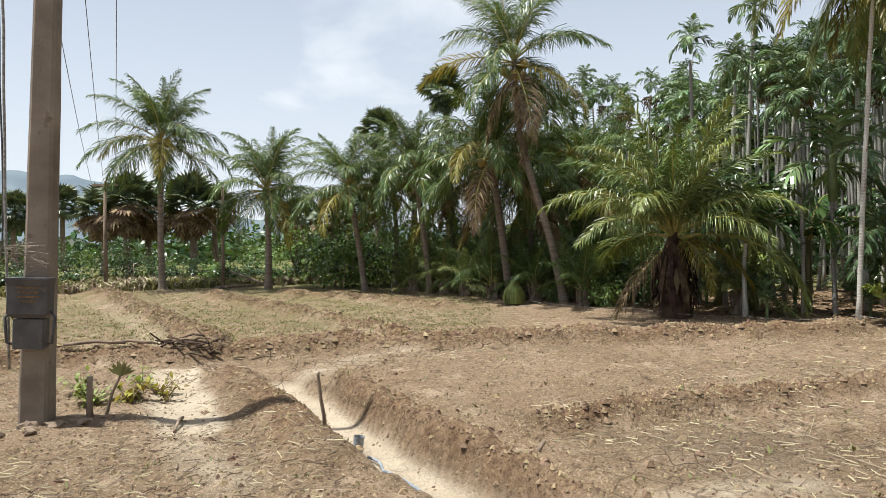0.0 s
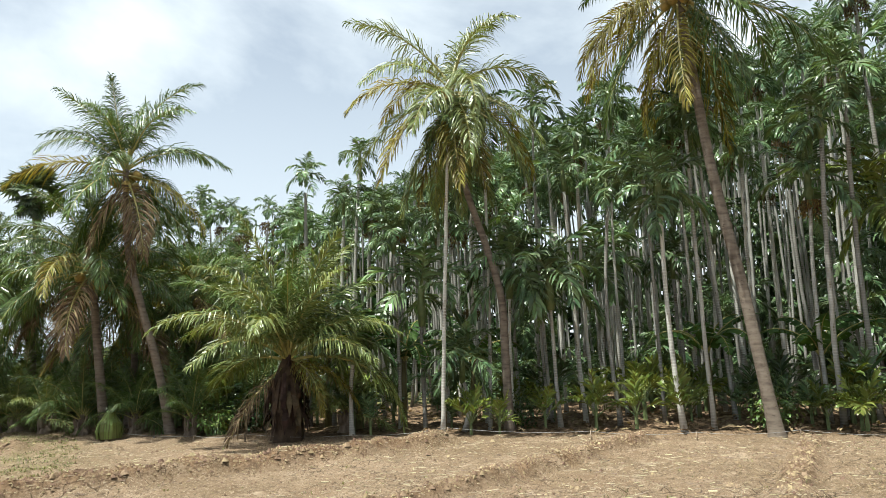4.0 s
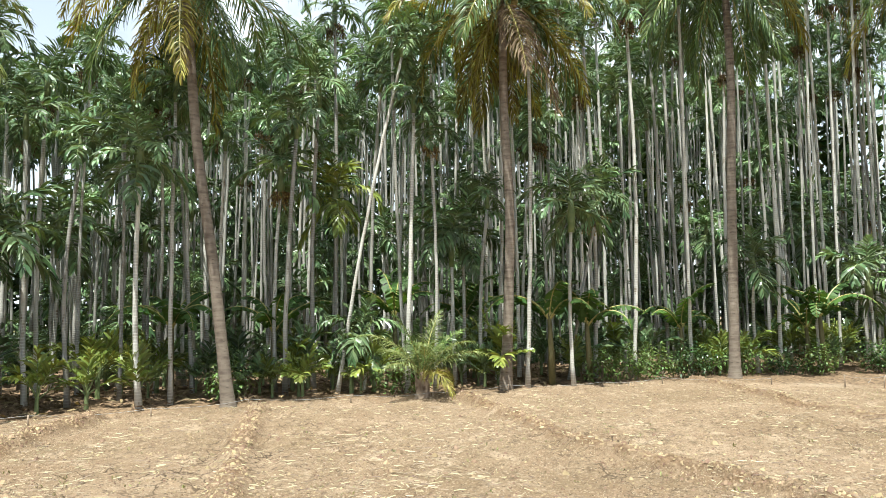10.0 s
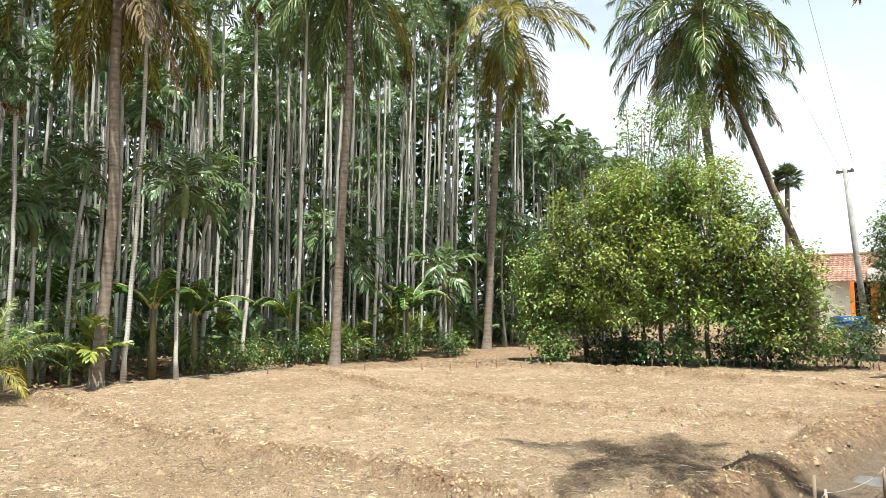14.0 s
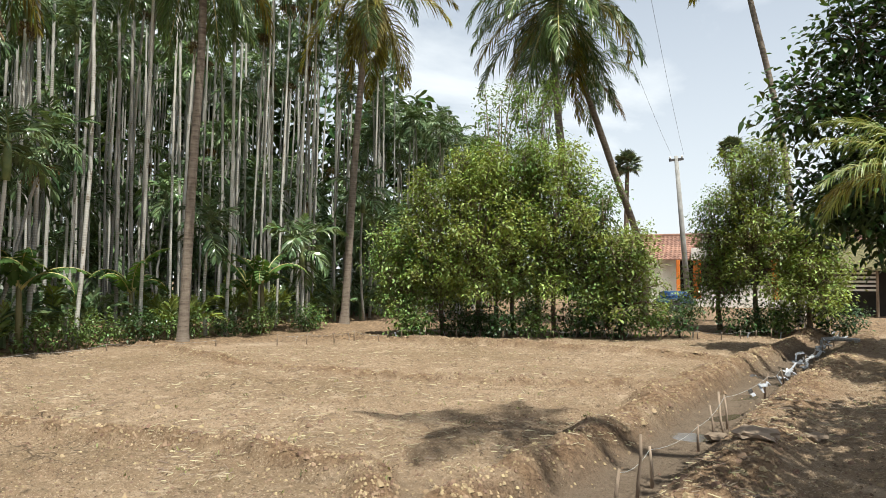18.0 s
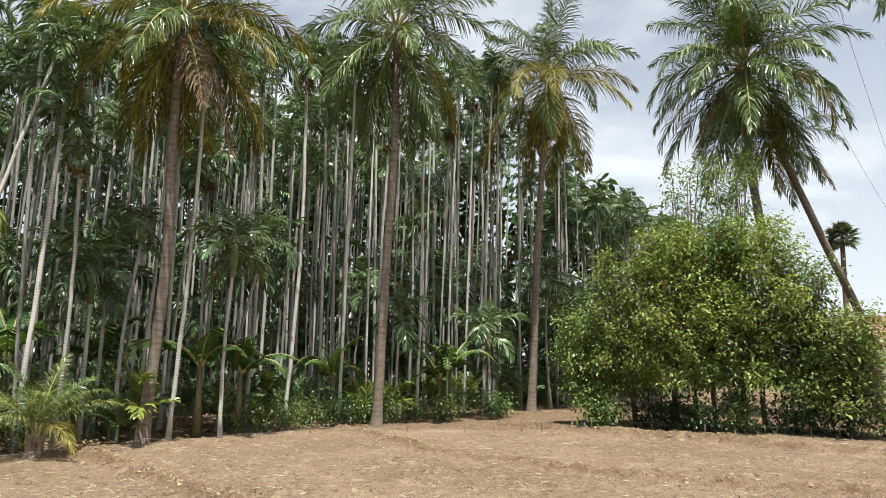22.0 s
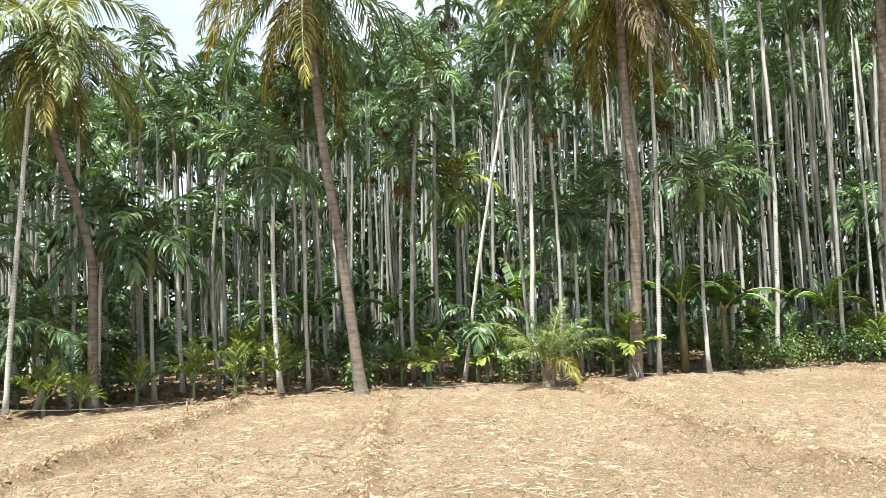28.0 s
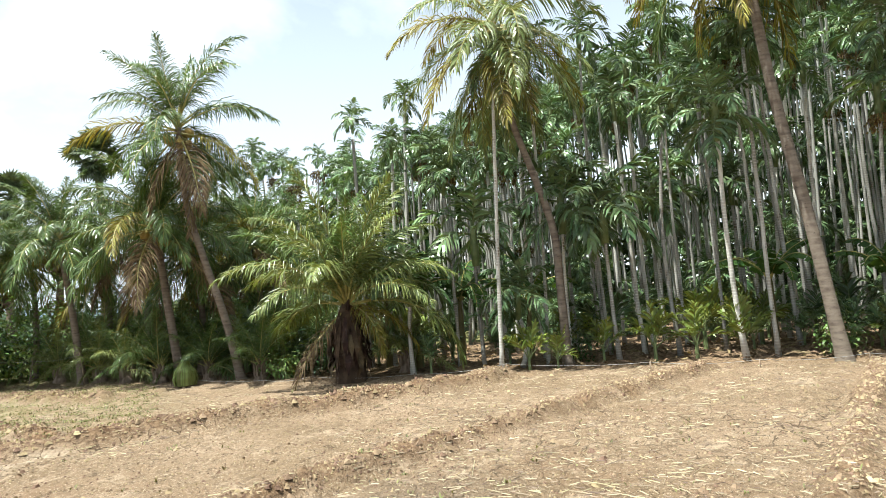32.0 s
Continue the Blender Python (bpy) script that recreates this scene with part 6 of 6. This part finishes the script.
# crumpled plastic along the channel rope
rp = random.Random(31)
for i in range(14):
    u = rp.uniform(0, 1)
    x, y = 5.3 + 5.5 * u, -7.2 - 11.8 * u + rp.uniform(-0.2, 0.2)
    sh = Shape()
    p = Vector((0, 0, 0.1 + 0.3 * rp.random()))
    for k in range(5):
        q = p + Vector((rp.gauss(0, 0.05) + 0.03, rp.gauss(0, 0.05) - 0.07, rp.gauss(-0.01, 0.035)))
        w = Vector((0.012, 0.004, rp.uniform(0.008, 0.02)))
        sh.face([p - w, p + w, q + w, q - w])
        p = q
    single("plastic_strip", sh.mesh("plastic_strip", [M_TAPE]), Matrix.Translation((x, y, gz(x, y))), "crumpled silver plastic strip lying by the channel", "plastic strip", "plastic strips")
M_HOSE = material('grey_blue_hose', (0.12, 0.14, 0.17), (0.32, 0.34, 0.37), 20, 0.45, 0.1)
# drip pipe in the channel near the camera
sh = Shape()
pts = []
for i in range(24):
    u = i / 23
    x, y = -0.62 + 0.72 * u + 0.03 * math.sin(u * 17), 5.25 - 1.2 * u
    pts.append((x, y, gz(x, y) + 0.025 + 0.01 * math.sin(u * 23)))
sh.tube(pts, [0.012] * 24, 7)
single("drip_pipe", sh.mesh("drip_pipe", [M_HOSE], True), Matrix(), "silvery plastic drip hose lying in the channel", "hose")


# crumpled silver hose and its outlet pipe at the head of the channel
rp = random.Random(44)
sh = Shape()
pts, rad = [], []
for i in range(60):
    u = i / 59
    x, y = 6.25 + 3.2 * u + 0.05 * math.sin(u * 31) + rp.uniform(-0.02, 0.02), -9.6 - 6.3 * u + 0.04 * math.sin(u * 23)
    pts.append((x, y, gz(x, y) + 0.1 + 0.09 * abs(math.sin(u * 9)) + rp.uniform(-0.015, 0.02)))
    rad.append(0.022 + rp.uniform(-0.008, 0.016))
sh.tube(pts, rad, 7)
single("irrigation_hose", sh.mesh("irrigation_hose", [M_TAPE]), Matrix(), "crumpled silver plastic hose along the channel", "hose")
t = thing("outlet_pipe", Matrix.Translation((9.6, -16.1, gz(9.6, -16.1) - 0.03)) @ pose(0, 0, 0, 0, 0, 212), "pale grey water outlet pipe on short legs at the channel head", "pipe")
for nm, run in (("crossbar", [(0, 0, 0.34), (0.4, 0, 0.35), (0.8, 0, 0.34)]), ("leg", [(0.0, 0, 0.0), (0.0, 0, 0.17), (0, 0, 0.31)]), ("leg", [(0.72, 0, 0.0), (0.72, 0, 0.17), (0.72, 0, 0.31)])):
    sh = Shape()
    sh.tube(run, [0.045 if nm == "crossbar" else 0.036] * 3, 10)
    part(nm, sh.mesh(nm, [M_ROPE], True), t)


# ---- small things near the camera ----
def stick(x, y, pts, rad, label, name="stick", mat=None):
    sh = Shape()
    sh.tube(pts, [rad * (1.1 - 0.4 * i / len(pts)) for i in range(len(pts))], 7)
    return single(name, sh.mesh(name, [mat or M_WOOD], True), Matrix.Translation((x, y, gz(x, y) - 0.05)), label, name.replace("_", " "))


stick(-1.02, 5.62, [(0, 0, 0), (-0.01, 0, 0.15), (-0.035, 0, 0.3), (-0.05, 0.01, 0.45), (-0.055, 0, 0.5), (-0.04, 0, 0.52)], 0.016, "dark crooked stick standing in the channel bank")
stick(3.85, -3.95, [(0, 0, 0), (0.0, -0.02, 0.2), (-0.05, 0.0, 0.4), (-0.06, 0.01, 0.58)], 0.014, "forked stick holding the channel rope")
stick(4.9, -6.2, [(0, 0, 0), (0.03, -0.02, 0.2), (0.05, 0.01, 0.42)], 0.014, "short stick standing in the channel")
stick(5.0, -6.5, [(0, 0, 0), (0.1, -0.06, 0.2), (0.13, -0.07, 0.5)], 0.015, "crooked stick leaning in the channel")
stick(0.67, 4.94, [(0, 0, 0), (0.02, 0, 0.08), (0.06, 0.02, 0.13)], 0.02, "broken stub sticking out of the soil", "stub")
stick(-2.45, 5.9, [(0, 0.3, 0.06), (0.05, 0.1, 0.1), (0.12, -0.2, 0.07)], 0.014, "thin stick lying across the dry furrow")
sh = Shape()
sh.tube([(0, 0, 0), (0, 0, 0.08), (0.01, 0, 0.15)], [0.04, 0.042, 0.045], 10, 0, False)
sh.tube([(0, 0, 0.0), (0, 0, 0.08), (0.01, 0, 0.15)], [0.034, 0.036, 0.039], 10, 0, False)
single("plastic_cup", sh.mesh("plastic_cup", [M_TAPE], True), Matrix.Translation((-0.69, 5.2, gz(-0.69, 5.2) - 0.02)), "pale cut plastic bottle stuck in the channel bank", "plastic cup")


def stone(x, y, s, squash, label, seed, group=""):
    bm = bmesh.new()
    bmesh.ops.create_icosphere(bm, subdivisions=2, radius=s)
    for v in bm.verts:
        v.co *= 0.8 + 0.45 * noise.noise(v.co * (1.3 / s) + Vector((seed, 0, 0)))
        v.co.z *= squash
    me = bpy.data.meshes.new("stone")
    bm.to_mesh(me)
    bm.free()
    me.materials.append(M_STONE)
    return single("stone", me, Matrix.Translation((x, y, gz(x, y) + s * squash * 0.3)) @ pose(0, 0, 0, 0, 0, seed * 50), label, "stone", group)


for i, (x, y, s) in enumerate([(-3.62, 5.75, 0.1), (-3.42, 5.82, 0.09), (-3.2, 5.9, 0.08), (-3.75, 5.5, 0.1), (-3.5, 5.6, 0.07)]):
    stone(x, y, s, 0.6, "grey stone at the foot of the pole", i + 1, "stones at the pole")
stone(4.1, -5.76, 0.27, 0.26, "flat brown stone slab on the channel bank", 7)
stone(4.75, -6.1, 0.16, 0.4, "grey stone on the channel bank", 8)
stone(4.0, -6.6, 0.13, 0.4, "grey stone on the channel bank", 9)

# round pale leaf tuft at the grove edge
sh = Shape()
rq = random.Random(17)
for i in range(120):
    a = i * 2.4
    d = Vector((math.cos(a), math.sin(a), 0))
    u = (i % 12) / 12
    p = Vector((0, 0, 0.36)) + d * 0.05 * u
    o = len(sh.v)
    ring = [(0.0, 0.36), (0.12, 0.4), (0.2, 0.3), (0.22, 0.16), (0.2, 0.02)]
    w = Vector((-d.y, d.x, 0)) * 0.014
    k = 1 - 0.5 * u
    for q, z in ring:
        c = d * q * k + Vector((rq.uniform(-0.008, 0.008), rq.uniform(-0.008, 0.008), z * (0.8 + 0.3 * u)))
        sh.v += [tuple(c - w), tuple(c + w)]
    for q in range(4):
        e = o + 2 * q
        sh.f.append((e, e + 1, e + 3, e + 2))
        sh.k.append(0)
single("leaf_bundle", sh.mesh("leaf_bundle", [M_CORN]), Matrix.Translation((1.7, 16.2, gz(1.7, 16.2))) @ Matrix.Diagonal((1.3, 1.3, 1.3, 1)), "round pale green tuft of palm leaf at the grove edge", "leaf tuft")

# dry debris on the bund, planks, weeds at the pole
deb = Shape()
rd = random.Random(12)
for i in range(34):
    c = Vector((-3.5 + rd.gauss(0, 0.28), 9.15 + rd.gauss(0, 0.12), 0))
    c.z = gz(c.x, c.y) + rd.uniform(0.0, 0.1)
    d = Vector((rd.gauss(0, 1), rd.gauss(0, 0.4), rd.gauss(0, 0.2))).normalized() * rd.uniform(0.07, 0.24)
    deb.tube([c - d, c + Vector((0, 0, 0.03)), c + d], [0.012, 0.015, 0.006], 4, 0, False)
single("dry_debris", deb.mesh("dry_debris", [M_SHAG]), Matrix(), "heap of dry brown stalks and roots on the bund", "debris", kind="stuff")
for i, (x, y, ln, a) in enumerate([(-4.75, 9.05, 0.8, 6), (-4.3, 9.1, 0.6, -4), (-7.4, 24.0, 1.6, 40), (-6.9, 23.9, 1.9, 150), (-7.8, 24.6, 1.4, 10)]):
    c, s = math.cos(radians(a)) * ln / 2, math.sin(radians(a)) * ln / 2
    lift = 0.5 if i == 3 else 0.0
    stick(x, y, [(-c, -s, 0.1), (0, 0, 0.13 + lift * 0.5), (c, s, 0.1 + lift)], 0.022 if i < 2 else 0.045, "weathered branch lying at the field edge", "branch")


def weed_plant(x, y, s, n, mat, label, seed, name="weed"):
    r = random.Random(seed)
    t = thing(name, Matrix.Translation((x, y, gz(x, y) - 0.01)), label, "weed", "weeds")
    sh, st = Shape(), Shape()
    for i in range(n):
        a = r.uniform(0, 6.28)
        d = Vector((math.cos(a), math.sin(a), r.uniform(0.5, 1.8))).normalized()
        p = d * s * r.uniform(0.3, 1)
        st.tube([(0, 0, 0), p], [0.006, 0.003], 3, 0, False)
        for k in range(4):
            q = p * r.uniform(0.5, 1)
            o = Vector((r.gauss(0, 1), r.gauss(0, 1), r.gauss(0, 0.5))).normalized()
            sh.blade(q, q + o * s * 0.16, q + o * s * 0.34 - Vector((0, 0, 0.05 * s)), o.cross(Vector((0.1, 0.2, 1))).normalized() * s * 0.06)
    part("stems", st.mesh("stems", [M_WOOD]), t)
    part("leaves", sh.mesh("leaves", [mat]), t)


for i, (x, y, s, n) in enumerate([(-3.55, 6.7, 0.34, 26), (-3.2, 6.75, 0.34, 16), (-3.85, 7.1, 0.3, 14), (-3.1, 7.2, 0.3, 14), (-3.4, 7.5, 0.32, 14), (-4.3, 6.0, 0.28, 16), (-4.2, 5.6, 0.25, 14), (-2.9, 6.9, 0.26, 12)]):
    weed_plant(x, y, s, n, M_COCO_OLD if i % 2 else M_CORN, "half-dry yellow-green weed beside the pole", 800 + i)
stick(-3.26, 6.1, [(0, 0, 0), (0.0, 0, 0.2), (0.01, 0, 0.42)], 0.03, "cut brown stump of a young palm", "stump")
t = thing("palm_sprout", Matrix.Translation((-3.16, 6.2, gz(-3.16, 6.2))), "small fan-shaped palm sprout beside the pole", "seedling")
sh = Shape()
sh.tube([(0, 0, 0), (0.06, 0, 0.2), (0.14, 0, 0.36)], [0.018, 0.014, 0.01], 6)
part("stem", sh.mesh("stem", [M_WOOD]), t)
sh = Shape()
for k in range(10):
    a = radians(20 + 14 * k)
    c = Vector((0.14, 0, 0.36))
    d = Vector((math.cos(a), 0.1 * (-1) ** k, math.sin(a))) * 0.15
    sh.blade(c, c + d * 0.6, c + d, Vector((-math.sin(a), 0, math.cos(a))) * 0.015)
part("fan", sh.mesh("fan", [M_SPRIG]), t)


# ---- straw, clods and weeds on the field, joined ----
def scatter(seed, n, far, lo=-42, hi=160, start=2.2, power=1.35):
    """Places on the open field with their heights, denser near the camera."""
    g = np.random.default_rng(seed)
    az, d = np.radians(g.uniform(lo, hi, n)), start + far * g.random(n) ** power
    x, y = d * np.sin(az), d * np.cos(az)
    ok = (beyond(x, y) < -0.05) & (seg_dist(x, y, CHANNEL)[0] > 0.35)
    x, y = x[ok], y[ok]
    return list(zip(x.tolist(), y.tolist(), ground_z(x, y).tolist(), vnoise(x / 1.1, y / 1.1, 31).tolist()))


rw = random.Random(99)
straw = Shape()
for x, y, z, thick in scatter(1, 36000, 22, start=3.4):
    if thick < (0.6 if math.atan2(x, y) < 0.35 else 0.36):
        continue
    z += 0.012
    a, ln = rw.uniform(0, 6.28), rw.uniform(0.012, 0.055) * (2.6 if rw.random() < 0.035 else 1)
    d = Vector((math.cos(a), math.sin(a), rw.gauss(0, 0.12))) * ln
    w = Vector((-math.sin(a), math.cos(a), 0)) * rw.uniform(0.0015, 0.0035)
    c = Vector((x, y, z))
    up = Vector((0, 0, 0.006))
    o = len(straw.v)
    straw.v += [tuple(c - d - w), tuple(c - d + w), tuple(c + d + w), tuple(c + d - w), tuple(c - d + up), tuple(c + d + up)]
    straw.f += [(o, o + 4, o + 5, o + 3), (o + 4, o + 1, o + 2, o + 5)]
    straw.k += [0, 0]
single("straw_litter", straw.mesh("straw_litter", [M_STRAW]), Matrix(), "scattered pale straw and stalk bits on the field", "straw", kind="stuff")

M_CLOD = material("soil_clod", (0.17, 0.118, 0.072), (0.32, 0.235, 0.15), 3, 0.95, 0.5, 60, island=0.6, spec=0.1)
clods = Shape()
for x, y, z, thick in scatter(2, 40000, 18):
    s = rw.uniform(0.006, 0.02) * (2.4 if rw.random() < 0.03 else 1)
    o = len(clods.v)
    for k in range(5):
        a = k * 1.2566 + rw.uniform(-0.3, 0.3)
        clods.v.append((x + math.cos(a) * s * rw.uniform(0.7, 1.3), y + math.sin(a) * s * rw.uniform(0.7, 1.3), z - 0.005))
    for k in range(3):
        a = k * 2.094 + rw.uniform(-0.4, 0.4)
        clods.v.append((x + math.cos(a) * s * 0.5, y + math.sin(a) * s * 0.5, z + s * rw.uniform(0.4, 0.8)))
    clods.f += [(o, o + 1, o + 5), (o + 1, o + 6, o + 5), (o + 1, o + 2, o + 6), (o + 2, o + 3, o + 6), (o + 3, o + 7, o + 6), (o + 3, o + 4, o + 7), (o + 4, o, o + 7), (o, o + 5, o + 7), (o + 5, o + 6, o + 7)]
    clods.k += [0] * 9
rb = np.random.default_rng(8)
for bi, (pts, w, h) in enumerate(BUNDS):
    for (ax, ay), (bx, by) in zip(pts[:-1], pts[1:]):
        run = math.hypot(bx - ax, by - ay)
        n = int(run * (300 if ay > 8.8 and ax < 5 else 260 if bi < 2 else 130))
        u, off = rb.random(n), rb.normal(0, w * 0.75, n)
        xs, ys = ax + (bx - ax) * u - (by - ay) / run * off, ay + (by - ay) * u + (bx - ax) / run * off
        for x, y, z in zip(xs.tolist(), ys.tolist(), ground_z(xs, ys).tolist()):
            s = rw.uniform(0.006, 0.022) * (2.2 if rw.random() < 0.06 else 1) * (1.3 if y > 8.8 and x < 5 else 1)
            o = len(clods.v)
            for k in range(5):
                a = k * 1.2566 + rw.uniform(-0.3, 0.3)
                clods.v.append((x + math.cos(a) * s * rw.uniform(0.7, 1.3), y + math.sin(a) * s * rw.uniform(0.7, 1.3), z - 0.005))
            for k in range(3):
                a = k * 2.094 + rw.uniform(-0.4, 0.4)
                clods.v.append((x + math.cos(a) * s * 0.5, y + math.sin(a) * s * 0.5, z + s * rw.uniform(0.4, 0.8)))
            clods.f += [(o, o + 1, o + 5), (o + 1, o + 6, o + 5), (o + 1, o + 2, o + 6), (o + 2, o + 3, o + 6), (o + 3, o + 7, o + 6), (o + 3, o + 4, o + 7), (o + 4, o, o + 7), (o, o + 5, o + 7), (o + 5, o + 6, o + 7)]
            clods.k += [0] * 9
single("soil_clods", clods.mesh("soil_clods", [M_CLOD]), Matrix(), "loose clods of dry brown soil on the field", "soil", kind="stuff")

sprigs = Shape()
for x, y, z, thick in scatter(3, 9000, 14.5, -36, 4, 10.2, 1.0) + scatter(4, 900, 18):
    if math.hypot(x, y) > 10.5 and y < 10.8 and thick < 0.5:
        continue
    for k in range(rw.choice((3, 4, 5))):
        a = rw.uniform(0, 6.28)
        p = Vector((x + rw.gauss(0, 0.03), y + rw.gauss(0, 0.03), z))
        d = Vector((math.cos(a) * 0.6, math.sin(a) * 0.6, rw.uniform(0.3, 0.9))) * rw.uniform(0.025, 0.06)
        sprigs.blade(p, p + d * 0.6, p + d, Vector((-math.sin(a), math.cos(a), 0)) * 0.008)
single("weed_sprigs", sprigs.mesh("weed_sprigs", [M_SPRIG]), Matrix(), "tiny green weed sprigs on the tilled soil", "weeds", kind="stuff")

# fallen fronds and leaf litter under the palms, joined
lit = Shape()
for i in range(2600):
    q = rw.uniform(0, lens[-1])
    ax, ay = np.interp(q, lens, [p[0] for p in ROW]), np.interp(q, lens, [p[1] for p in ROW])
    d = rw.uniform(-0.5, 5)
    x, y = ax + 0.8 * d, ay + 0.6 * d
    a, ln = rw.uniform(0, 6.28), rw.uniform(0.08, 0.4)
    c = Vector((x, y, 0.04))
    v = Vector((math.cos(a), math.sin(a), rw.gauss(0, 0.12))) * ln
    lit.blade(c, c + v * 0.5 + Vector((0, 0, 0.04)), c + v, Vector((-math.sin(a), math.cos(a), 0.3)) * 0.03)
single("leaf_litter", lit.mesh("leaf_litter", [M_COCO_DRY]), Matrix(), "dry brown fallen leaves under the palms", "leaf litter", kind="stuff")

# shallow water left standing in the lower channel
M_WATER = material("muddy_water", (0.055, 0.042, 0.03), (0.1, 0.08, 0.058), 1.5, 0.12, 0.05, 12, spec=0.5)
sh = Shape()
run = [(4.3, -4.4), (5.5, -6.9), (8.0, -12.5), (11.3, -19.8)]
for (ax, ay), (bx, by) in zip(run[:-1], run[1:]):
    q = math.hypot(bx - ax, by - ay)
    wx, wy = -(by - ay) / q * 0.26, (bx - ax) / q * 0.26
    o = len(sh.v)
    for u in np.linspace(0, 1, 13):
        x, y = ax + (bx - ax) * u, ay + (by - ay) * u
        sh.v += [(x - wx, y - wy, -0.185), (x + wx, y + wy, -0.185)]
    for k in range(12):
        e = o + 2 * k
        sh.f.append((e, e + 1, e + 3, e + 2) if wx * (by - ay) - wy * (bx - ax) < 0 else (e, e + 2, e + 3, e + 1))
        sh.k.append(0)
single("water", sh.mesh("water", [M_WATER], True), Matrix(), "shallow muddy puddles standing in the irrigation channel", "water", kind="structure")
